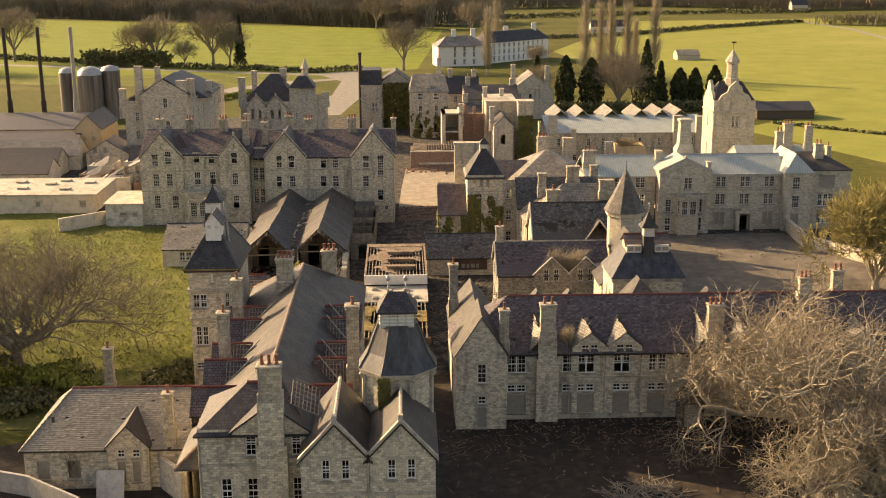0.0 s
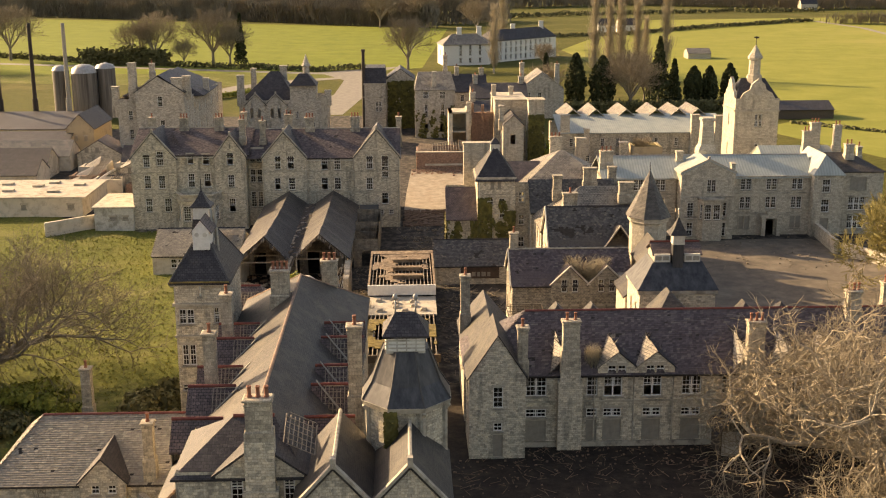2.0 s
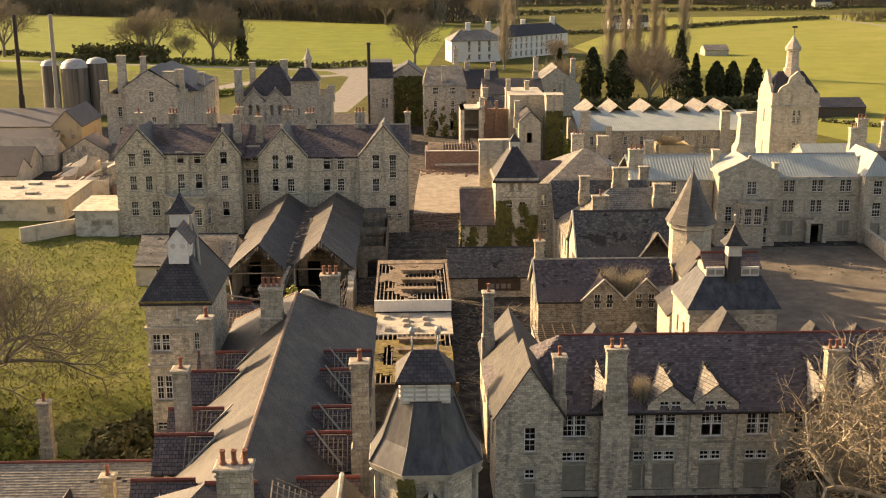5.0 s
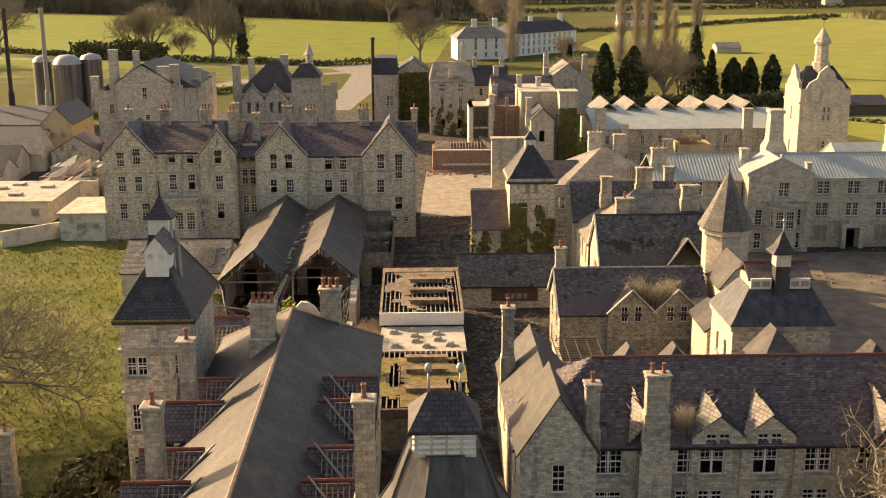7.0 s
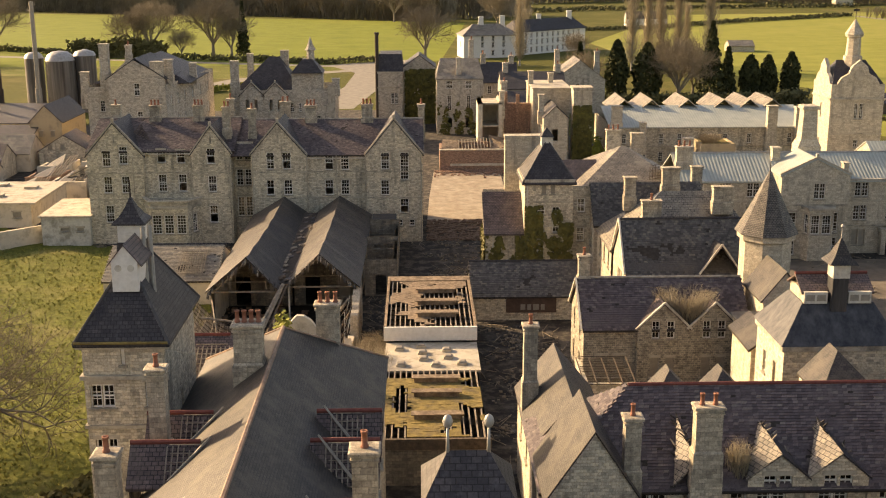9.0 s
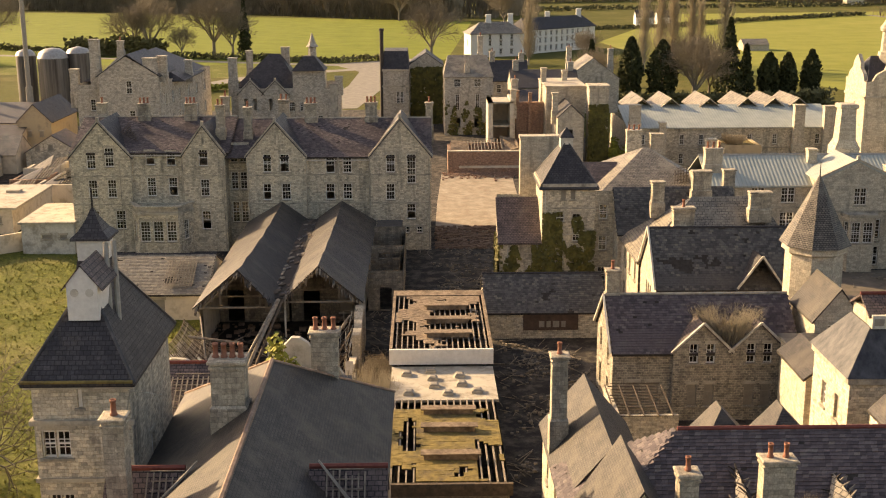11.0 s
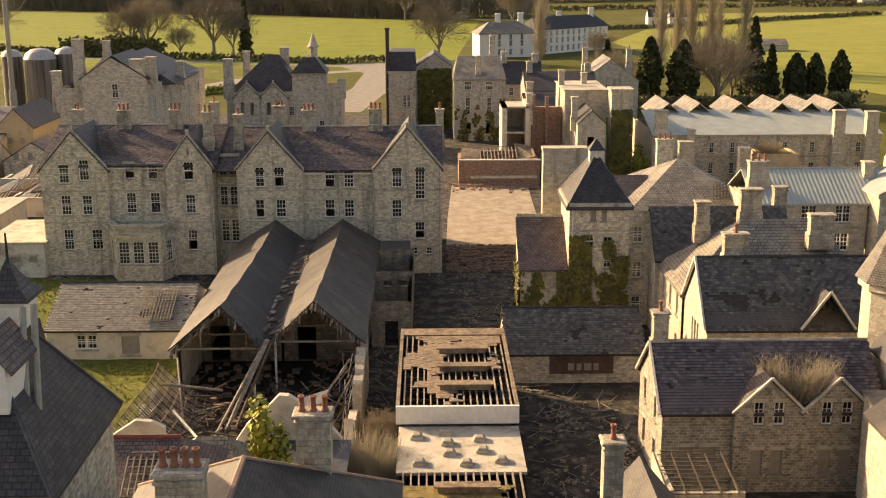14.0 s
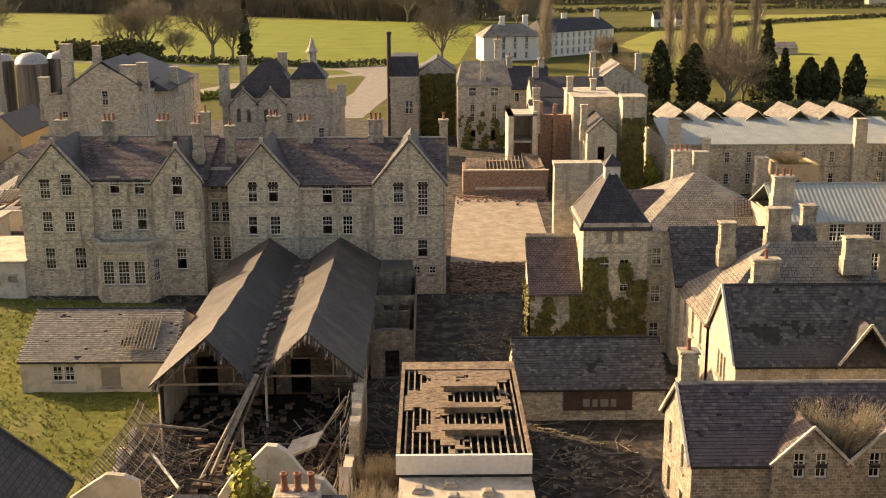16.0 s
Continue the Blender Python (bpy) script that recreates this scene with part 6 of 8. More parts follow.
gable_roof(MAIN, 30.2, 64, 189, 199, 9.5, 12.1, "x", GREEN_ROOF, PALE_STEEL, 0.3)
gable_roof(MAIN, 67, 75, 189, 199, 10.2, 12.4, "x", SMOOTH_SLATE, None, 0.2, hip1=4)
oriel = Geo()
oo = Geo()
opts = [(45.0, 186.5), (45.5, 185.2), (48.4, 185.2), (48.9, 186.5)]
for (a, b), ws in zip(zip(opts, opts[1:]), (row([0.7], 3.4, 0.8, 2.4), row([0.75, 2.15], 3.4, 1.1, 2.4), row([0.7], 3.4, 0.8, 2.4))):
    facade(MAIN, oriel, oo, a, b, 0, 6.4, ws)
part("oriel_wall", oriel, PALE_STONE, MAIN)
part("oriel_trim", oo.block([(44.8, 186.5), (45.3, 185.0), (48.6, 185.0), (49.1, 186.5)], 6.4, 6.7), TRIM, MAIN)
part("doorcase", Geo().box(55.7, 56.3, 188.0, 188.98, 0, 2.9).box(58.1, 58.7, 188.0, 188.98, 0, 2.9).box(55.5, 58.9, 187.9, 188.98, 2.9, 3.4).box(56.6, 57.8, 188.1, 188.98, 3.4, 3.9), PALE_STONE, MAIN)
for x, y, z0, z1, w, p in ((43.2, 193, 10.5, 13.0, 1.0, 0), (51.0, 189.6, 9.6, 11.6, 0.6, 0), (70.4, 192.5, 11, 14.0, 1.3, 2), (73.0, 195, 10.5, 13.2, 0.7, 1), (31.2, 191.5, 10, 13.4, 2.0, 3), (66.0, 200, 10, 15.0, 1.2, 2), (69.5, 206, 9, 15.5, 1.6, 3), (73.0, 205, 9, 15.2, 1.2, 2)):
    chimney(MAIN, x, y, z0, z1, w, 1.0, p, PALE_STONE)
part("great_stack", Geo().loft(48.6, 197.5, [(9.5, 1.5, 1.3), (12.4, 1.5, 1.3), (13.4, 1.05, 0.95), (17.1, 0.88, 0.85), (17.2, 1.1, 1.05), (17.6, 1.1, 1.05), (17.7, 0.9, 0.85)]), PALE_STONE, MAIN, "tall tapering dressed-stone chimney stack")
REAR = house("rear_range", "rear range with pale sheeted roof behind the entrance front", 60, 76, 200, 213, 8.2, 11.5, "x", GREEN_ROOF, None, mat=PALE_STONE, hip1=4.0)
walls = Geo().block([(63.2, 176.5), (63.8, 176.5), (64.6, 187.4), (64.0, 187.4)], 0, 2.2)
single("forecourt_wall", walls, PALE_STONE, "stone boundary wall beside the forecourt", "wall")
single("forecourt_wall", Geo().block([(64.2, 176.4), (78, 150), (78.6, 150.3), (64.8, 176.7)], 0, 1.8), RENDER, "pale rendered boundary wall along the forecourt", "wall")

# ---- clock tower ----
CLOCK = thing("clock_tower", 64, 226, 0, "tall pale stone clock tower with turret and gabled parapet", "tower")
W, T = Geo(), Geo()
facade(CLOCK, W, T, (60.1, 222), (68.2, 222), 0, 17.6, [(4.0, 12.4, 0.55, 2.3, "sash"), (4.8, 12.4, 0.55, 2.3, "sash"), (4.3, 8.0, 0.7, 1.2, "sash"), (2.6, 4.2, 0.9, 2.2, "sash")])
facade(CLOCK, W, T, (68.2, 222), (68.2, 230), 0, 17.6)
facade(CLOCK, W, T, (68.2, 230), (60.1, 230), 0, 17.6)
facade(CLOCK, W, T, (60.1, 230), (60.1, 222), 0, 17.6, [(4, 12.4, 0.6, 2.0, "sash"), (4, 7.0, 0.6, 2.0, "sash")])
T.box(59.9, 68.4, 221.8, 221.99, 15.2, 15.5).box(59.9, 60.09, 221.8, 230, 15.2, 15.5).box(60.0, 68.3, 221.9, 221.99, 10.0, 10.2)
for c, s in (((64.15, 222.0), 0), ((60.1, 226), 1)):
    pts = [(-3.2, 17.6), (3.2, 17.6), (2.6, 18.6), (1.5, 19.2), (1.2, 20.2), (0, 21.2), (-1.2, 20.2), (-1.5, 19.2), (-2.6, 18.6)]
    if s == 0:
        f0, f1 = [(c[0] + a, 221.95, z) for a, z in pts], [(c[0] + a, 222.5, z) for a, z in pts]
    else:
        f0, f1 = [(60.05, c[1] - a, z) for a, z in pts], [(60.6, c[1] - a, z) for a, z in pts]
    W.poly(*f0)
    W.poly(*reversed(f1))
    for i in range(len(pts)):
        j = (i + 1) % len(pts)
        W.poly(f0[j], f0[i], f1[i], f1[j])
finish(CLOCK, W, T, PALE_STONE)
part("clock_face", Geo().tube((64.15, 221.94, 18.9), (64.15, 221.84, 18.9), 0.8, 0.8, 20), TRIM, CLOCK, "blank round clock dial")
part("roof", Geo().box(60.6, 67.7, 222.5, 229.5, 17.4, 17.7).slab([(60.3, 222.3, 17.7), (68.0, 222.3, 17.7), (66.4, 226, 20.9), (61.9, 226, 20.9)], 0.2).slab([(68.0, 229.7, 17.7), (60.3, 229.7, 17.7), (61.9, 226, 20.9), (66.4, 226, 20.9)], 0.2).slab([(68.0, 222.3, 17.7), (68.0, 229.7, 17.7), (66.4, 226, 20.9)], 0.2).slab([(60.3, 229.7, 17.7), (60.3, 222.3, 17.7), (61.9, 226, 20.9)], 0.2), SLATE, CLOCK)
part("turret", Geo().ring(64.4, 226, [(19.5, 1.6), (21.5, 1.35), (21.6, 1.1), (24.3, 1.0), (24.4, 1.3), (24.8, 1.3)], 8, turn8), PALE_STONE, CLOCK)
part("turret_roof", Geo().ring(64.4, 226, [(24.75, 1.45), (25.6, 0.9), (27.0, 0.08)], 8, turn8), PALE_STONE, CLOCK)
part("weather_vane", Geo().tube((64.4, 226, 26.9), (64.4, 226, 28.6), 0.05).box(64.0, 64.9, 225.97, 226.03, 28.2, 28.5), IRON, CLOCK)


# ---- far blocks of the hospital ----
FA = thing("far_ward", -52, 265, 0, "tall grey stone ward block with many chimneys", "building")
W, T = Geo(), Geo()
facade(FA, W, T, (-56.8, 255), (-46.7, 255), 0, 15.7, [(5.0, 12.6, 1.0, 2.2, "sash"), (5.3, 7.6, 1.0, 2.2, "sash"), (5.3, 3.0, 1.0, 2.2, "sash")], (4.0, 19.2))
facade(FA, W, T, (-61.0, 256.5), (-56.8, 256.5), 0, 14.0, [(2.6, 9.6, 0.9, 2.0, "sash"), (2.6, 5.6, 0.9, 2.0, "sash"), (2.6, 1.6, 0.9, 2.0, "sash")])
facade(FA, W, T, (-46.7, 255), (-43.5, 285), 0, 14.5, [(u, z, 1.0, 2.0, "sash") for u in (3, 7, 11, 16, 21, 26) for z in (2.5, 6.5, 10.5)])
facade(FA, W, T, (-43.5, 285), (-61, 285), 0, 14.5)
facade(FA, W, T, (-61, 285), (-61, 256.5), 0, 14.0)
finish(FA, W, T, FAR_STONE)
gable_roof(FA, -57.0, -46.7, 255, 268, 15.7, 19.2, "y", SLATE, None, 0.2)
gable_roof(FA, -61, -44, 262, 285, 14.2, 18.5, "y", SLATE, None, 0.2, hip0=5, hip1=5)
for x, y, z0, z1, w, p in ((-57.6, 257, 13, 21.6, 1.6, 0), (-48.2, 255.6, 14, 18.6, 2.2, 0), (-46.5, 257.5, 14, 18.8, 1.5, 0), (-54.5, 262, 18, 21, 1.0, 1), (-61.6, 258, 10, 16.6, 1.4, 0), (-44.6, 270, 13, 17, 1.2, 0)):
    chimney(FA, x, y, z0, z1, w, 1.1, p, FAR_STONE)

FB = thing("far_villa", -29, 288, 0, "burnt-out stone villa with collapsed roofs and cupola", "ruin")
W, T = Geo(), Geo()
ws = [(3.0, 8.2, 1.0, 1.8, "hole"), (5.4, 7.0, 0.8, 2.6, "hole"), (8.6, 8.2, 1.0, 1.8, "hole"), (11.6, 6.0, 1.1, 1.8, "sash"), (13.4, 6.0, 0.6, 1.8, "sash"), (5.2, 3.0, 1.0, 2.2, "sash"), (8.6, 3.0, 1.0, 2.2, "sash"), (17, 3.0, 1.0, 2.2, "sash")]
facade(FB, W, T, (-39.2, 282), (-19.0, 282), 0, 10.4, ws)
facade(FB, W, T, (-19.0, 282), (-19.0, 296), 0, 10.8)
facade(FB, W, T, (-19.0, 296), (-39.2, 296), 0, 10.4)
facade(FB, W, T, (-39.2, 296), (-39.2, 282), 0, 10.4)
for c in (-35.3, -30.6):
    wing(FB, W, T, c - 2.4, c + 2.4, 280.8, 286, 9.6, 12.0, "y", SLATE, None, [(1.5, 6.4, 0.7, 2.2, "hole"), (3.2, 6.4, 0.7, 2.2, "hole")], coping=True)
W.box(-27.5, -21.4, 283.5, 288.5, 10, 13.7)
T.box(-20.2, -18.8, 281.8, 282.9, 0, 11.2)
finish(FB, W, T, FAR_STONE)
gable_roof(FB, -38.6, -26.5, 284, 295, 10.6, 16.4, "x", SLATE, None, 0.2, hip0=6.0, hip1=4.0)
part("cupola_roof", Geo().ring(-24.4, 286, [(13.6, 4.6), (16.2, 1.5), (16.3, 1.0)], 4, math.pi / 4), SLATE, FB)
part("cupola", Geo().ring(-23.8, 286, [(16.0, 0.85), (17.9, 0.8), (18.0, 1.25), (18.6, 0.8), (20.6, 0.06)], 8, turn8), FAR_STONE, FB)
for x, y, z1, w in ((-38.8, 283, 16.2, 1.6), (-29.6, 291, 17.6, 1.6), (-18.6, 283, 12.6, 1.4), (-37, 293, 16.8, 1.2)):
    chimney(FB, x, y, 9, z1, w, 1.1, 0, FAR_STONE)

FC = thing("mansard_tower", -8, 304, 0, "narrow stone tower with dark mansard roof", "tower")
W, T = Geo(), Geo()
facade(FC, W, T, (-10.7, 300), (-5.4, 300), 0, 12.2, [(3.1, 5.2, 0.7, 2.4, "sash"), (3.9, 5.2, 0.7, 2.4, "sash")])
facade(FC, W, T, (-5.4, 300), (-5.4, 312), 0, 12.2)
facade(FC, W, T, (-5.4, 312), (-10.7, 312), 0, 12.2)
facade(FC, W, T, (-10.7, 312), (-10.7, 300), 0, 12.2)
T.box(-10.9, -5.2, 299.8, 299.99, 11.8, 12.2).box(-10.9, -5.2, 299.85, 299.99, 8.6, 8.9)
finish(FC, W, T, FAR_STONE)
part("roof", Geo().poly((-10.8, 299.9, 12.2), (-5.3, 299.9, 12.2), (-5.6, 302, 15.8), (-10.5, 302, 15.8)).poly((-10.5, 302, 15.8), (-5.6, 302, 15.8), (-5.6, 311, 15.8), (-10.5, 311, 15.8)).poly((-5.3, 299.9, 12.2), (-5.3, 312, 12.2), (-5.6, 311, 15.8), (-5.6, 302, 15.8)).poly((-10.8, 312, 12.2), (-10.8, 299.9, 12.2), (-10.5, 302, 15.8), (-10.5, 311, 15.8)).poly((-5.3, 312, 12.2), (-10.8, 312, 12.2), (-10.5, 311, 15.8), (-5.6, 311, 15.8)), SLATE, FC, "dark slate mansard roof")
part("flue", Geo().tube((-10.9, 300.5, 0), (-10.9, 300.5, 20.0), 0.45, 0.4, 8).tube((-10.9, 300.5, 20.0), (-10.9, 300.5, 20.5), 0.55, 0.5, 8), IRON, FC)

FD = thing("far_block", 6.6, 296, 0, "tall stone block with hipped grey slate roof", "building")
W, T = Geo(), Geo()
facade(FD, W, T, (1.8, 290), (11.4, 290), 0, 11.7, [(2.6, 9.6, 1.4, 1.6, "sash"), (6.6, 9.6, 1.4, 1.6, "sash"), (2.6, 5.0, 0.9, 3.2, "sash"), (6.6, 5.0, 0.9, 3.2, "sash"), (2.6, 1.5, 1.2, 2.0, "hole"), (6.6, 1.5, 1.2, 2.0, "hole")])
facade(FD, W, T, (11.4, 290), (11.4, 302), 0, 11.7)
facade(FD, W, T, (11.4, 302), (1.8, 302), 0, 11.7)
facade(FD, W, T, (1.8, 302), (1.8, 290), 0, 11.7)
facade(FD, W, T, (-5.4, 306), (1.8, 306), 0, 12.6, [(3.0, 8.0, 0.8, 2.2, "sash"), (4.4, 8.0, 0.8, 2.2, "sash")], (3.8, 15.2))
finish(FD, W, T, FAR_STONE)
gable_roof(FD, 1.8, 11.4, 290, 302, 11.7, 15.4, "x", PALE_SLATE, None, 0.2, hip0=0.8, hip1=0.8)
gable_roof(FD, -5.4, 1.8, 306, 316, 12.6, 15.2, "y", SLATE, None, 0.2)
chimney(FD, 6.4, 291.5, 12, 15.9, 0.9, 0.8, 0, FAR_STONE)
chimney(FD, 9.4, 300, 13, 19.0, 1.0, 0.9, 1, FAR_STONE)

FE = thing("demolition_ruins", 16, 262, 0, "half-demolished stone and brick blocks with open floors", "ruin")
part("wall", Geo().box(8.6, 9.4, 255, 262, 0, 11.0).box(12.3, 12.9, 255, 262, 0, 11.4).box(9.4, 12.3, 261.4, 262, 0, 11.0), RENDER, FE, "broken rendered walls of an opened room")
part("floor", Geo().box(8.6, 12.9, 255, 262, 10.7, 11.0).box(9.4, 12.3, 255.4, 261.4, 6.6, 6.9), FELT, FE)
part("brick_wall", Geo().box(13.5, 18.3, 258, 259, 0, 10.5).block([(13.5, 257), (14.0, 257), (14.0, 258), (13.5, 258)], 0, 12.6).box(15.6, 16.2, 257.4, 258, 0, 12.2), BRICK, FE)
W, T = Geo(), Geo()
facade(FE, W, T, (18.4, 255), (25.0, 255), 0, 13.4, [(3.2, 5, 0.9, 1.8, "hole")])
facade(FE, W, T, (25, 255), (25, 268), 0, 13.4)
facade(FE, W, T, (25, 268), (18.4, 268), 0, 13.4)
facade(FE, W, T, (18.4, 268), (18.4, 255), 0, 13.4, [(4, 8, 1, 2, "hole"), (8, 8, 1, 2, "hole")])
finish(FE, W, T, PALE_STONE)
part("slab_roof", Geo().box(18.2, 25.2, 254.8, 268.2, 13.4, 13.6), FELT, FE)
part("square_stack", Geo().box(25.0, 28.2, 250, 253.5, 0, 13.8).box(24.8, 28.4, 249.8, 253.7, 13.8, 14.2), PALE_STONE, FE)
W, T = Geo(), Geo()
facade(FE, W, T, (19.4, 246), (23.6, 246), 0, 9.6, [(2, 5.5, 1.0, 2.0, "hole")], (2.1, 11.6))
facade(FE, W, T, (19.4, 255), (19.4, 246), 0, 9.6, [(2.4, 6, 0.8, 2.2, "sash"), (6, 6, 0.8, 2.2, "sash")])
facade(FE, W, T, (23.6, 246), (23.6, 255), 0, 9.6)
part("lower_wall", W, PALE_STONE, FE)
part("lower_trim", T, TRIM, FE)
gable_roof(FE, 19.4, 23.6, 246, 255, 9.6, 11.6, "y", SLATE, None, 0.1)
for x, y, z1 in ((19.2, 249, 13.2), (18.6, 262, 16.0), (22.5, 264, 15.4), (12.9, 256, 13.0)):
    chimney(FE, x, y, 8, z1, 0.9, 0.9, 0, PALE_STONE)
FR2 = thing("burnt_outbuilding", 7.8, 251, 0, "low brick outbuilding with collapsed charred roof", "ruin")
part("wall", Geo().box(1.6, 14.0, 248, 248.5, 0, 3.6).box(1.6, 2.1, 248.5, 254, 0, 3.9).box(13.5, 14.0, 248.5, 254, 0, 3.4).box(2.1, 13.5, 253.5, 254, 0, 4.2), BRICK, FR2)
part("coping", Geo().box(1.5, 14.1, 247.9, 248.6, 3.6, 3.8).box(3.4, 13.6, 247.9, 247.99, 0.9, 1.3), RENDER, FR2)
battens(FR2, (5.0, 248.6, 3.6), (5.5, 0, 0.4), (0, 4.0, 1.2), 10, 3, TIMBER, 0.07)
part("fallen_roof", Geo().slab([(2.0, 249, 3.9), (5.0, 248.6, 3.4), (5.2, 253, 4.6), (2.2, 253, 4.8)], 0.2).slab([(10.6, 249, 3.4), (13.4, 248.8, 4.2), (13.2, 253, 5.0), (10.4, 252.6, 5.6)], 0.2), RUST_DECK, FR2)
# far low roofs between
for i, (x0, x1, y0, y1, ze, zr, ax, mt) in enumerate(((12, 21, 318, 328, 8, 12, "x", SLATE), (16, 30, 300, 312, 8.5, 11.5, "x", SLATE), (30, 42, 322, 334, 8, 12.5, "y", PALE_SLATE), (14, 26, 276, 288, 7.0, 10.0, "x", SLATE))):
    h = house("far_house", "distant stone house with dark slate roof", x0, x1, y0, y1, ze, zr, ax, mt, front=[(k, ze - 2.8, 1, 1.8, "sash") for k in (2.5, 5.5)], mat=FAR_STONE, group="far stone houses")
    chimney(h, x0 + 1.2, (y0 + y1) / 2, ze, zr + 2.0, 1.2, 1.0, 1, FAR_STONE)
    chimney(h, x1 - 1.2, (y0 + y1) / 2, ze, zr + 1.6, 1.2, 1.0, 1, FAR_STONE)

# ---- sheeted dining hall with saw-tooth gables ----
DIN = thing("dining_hall", 49, 257, 0, "long stone hall with grey-green sheeted roof and row of gables", "building")
W, T = Geo(), Geo()
dw = [(u, z, 0.8, 1.7, "sash") for u in (2.5, 6, 9, 12.2, 17, 20.2, 24.4, 28, 31.5) for z in (1.4, 4.6)]
facade(DIN, W, T, (31.2, 248), (66, 248), 0, 7.6, dw)
facade(DIN, W, T, (31.2, 266), (31.2, 248), 0, 7.6)
facade(DIN, W, T, (66, 248), (66, 266), 0, 7.6)
facade(DIN, W, T, (66, 266), (31.2, 266), 0, 7.6)
T.box(31.2, 66, 247.85, 247.99, 4.0, 4.2)
finish(DIN, W, T, STONE)
part("roof", Geo().slab([(31.0, 247.6, 7.5), (66.2, 247.6, 7.5), (66.2, 258, 10.0), (31.0, 258, 10.0)], 0.2), GREEN_ROOF, DIN, "grey-green sheeted roof")
for c in (35.2, 40.1, 46.7, 53.2, 57.9, 62.1):
    gable_roof(DIN, c - 2.3, c + 2.3, 257, 268, 9.3, 11.2, "y", PALE_SLATE, None, 0.05)
    wing(DIN, Geo(), Geo(), c - 2.3, c + 2.3, 256.8, 257.2, 9.3, 11.2, "y", PALE_STONE, None, ())
for x, y, z0, z1, w in ((32.4, 248.6, 6, 11.2, 1.8), (36.6, 246.5, 3, 8.6, 1.0), (59.2, 247.5, 0, 11.2, 1.7), (64.2, 247.6, 0, 11.0, 1.8), (34.6, 241, 3, 7.6, 2.0)):
    chimney(DIN, x, y, z0, z1, w, 1.2, 0, PALE_STONE)
YEL = thing("ochre_block", 48, 242, 0, "small flat-roofed block with ochre rendered walls", "building")
W, T = Geo(), Geo()
facade(YEL, W, T, (45.0, 239), (50.8, 239), 0, 5.9, [(2.2, 2.6, 2.2, 1.3, "sash"), (0.6, 3.8, 0.5, 0.6, "sash")])
facade(YEL, W, T, (50.8, 239), (50.8, 246), 0, 5.9)
facade(YEL, W, T, (50.8, 246), (45, 246), 0, 5.9)
facade(YEL, W, T, (45, 246), (45, 239), 0, 5.9)
part("wall", W, YELLOW, YEL)
part("stone_trim", T, TRIM, YEL)
part("flat_roof", Geo().box(45.1, 50.7, 239.1, 245.9, 5.5, 5.7), MOSS_ROOF, YEL)
chimney(YEL, 43.4, 241.5, 0, 6.6, 1.6, 1.4, 0, STONE)

# broad hipped hall behind the gabled house
PYR = house("hipped_hall", "broad hall with low pale hipped roof", 18.5, 33.0, 195.5, 213, 7.0, 11.4, "x", PALE_SLATE, None, hip0=7.0, hip1=7.0)
chimney(PYR, 26, 214, 6, 12.2, 2.0, 1.0, 3, STONE)
LINK = house("link_range", "long low range with dark purple slate roof", 11.5, 22, 200, 208, 7.0, 9.6, "x", PURPLE, None)
battens(PYR, (28, 196.5, 8.2), (5.0, 3.5, 0), (0.5, 2.4, 1.4), 12, 5, DARK_TIMBER, 0.05)
house("inner_range", "slate-roofed inner range of the hospital", 36, 58, 205, 213, 6.5, 9.2, "x", PALE_SLATE, None, mat=STONE)

# ---- western outbuildings ----
WF = thing("flat_store", -65, 214, 0, "long flat-roofed store with pale felt roof", "building")
W, T = Geo(), Geo()
facade(WF, W, T, (-78, 207), (-56, 207), 0, 3.3, [(12, 1.4, 0.9, 0.8, "board"), (20, 1.4, 1.2, 0.8, "board")])
facade(WF, W, T, (-56, 207), (-55.5, 222), 0, 3.3)
facade(WF, W, T, (-55.5, 222), (-78, 222), 0, 3.3)
facade(WF, W, T, (-78, 222), (-78, 207), 0, 3.3)
part("wall", W, RENDER, WF)
part("stone_trim", T, TRIM, WF)
part("flat_roof", Geo().box(-78.3, -55.3, 206.6, 222.3, 3.3, 3.6), FELT, WF)
for x, y in ((-70, 212), (-66, 216), (-62, 211), (-59, 217), (-72, 218), (-64, 219)):
    part("rooflight", Geo().box(x - 0.9, x + 0.9, y - 0.7, y + 0.7, 3.6, 3.95), FELT, WF)
WB = thing("white_store", -48, 202, 0, "small white-painted flat-roofed store", "building")
W, T = Geo(), Geo()
facade(WB, W, T, (-51.2, 196.2), (-44.9, 196.2), 0, 3.8, [(3.0, 1.9, 1.2, 0.5, "board"), (5.0, 1.9, 0.9, 0.5, "board")])
facade(WB, W, T, (-44.9, 196.2), (-44.9, 207), 0, 3.8, [(3.6, 1.8, 4.4, 1.4, "board")])
facade(WB, W, T, (-44.9, 207), (-51.2, 207), 0, 3.8)
facade(WB, W, T, (-51.2, 207), (-51.2, 196.2), 0, 3.8)
part("wall", W, OLD_WHITE, WB)
part("stone_trim", T, TRIM, WB)
part("flat_roof", Geo().box(-51.5, -44.6, 195.9, 207.2, 3.8, 4.05), FELT, WB)
single("garden_wall", Geo().block([(-58, 192), (-51.4, 198), (-51.4, 198.5), (-58.2, 192.5)], 0, 2.4), RENDER, "old rendered garden wall by the store", "wall")
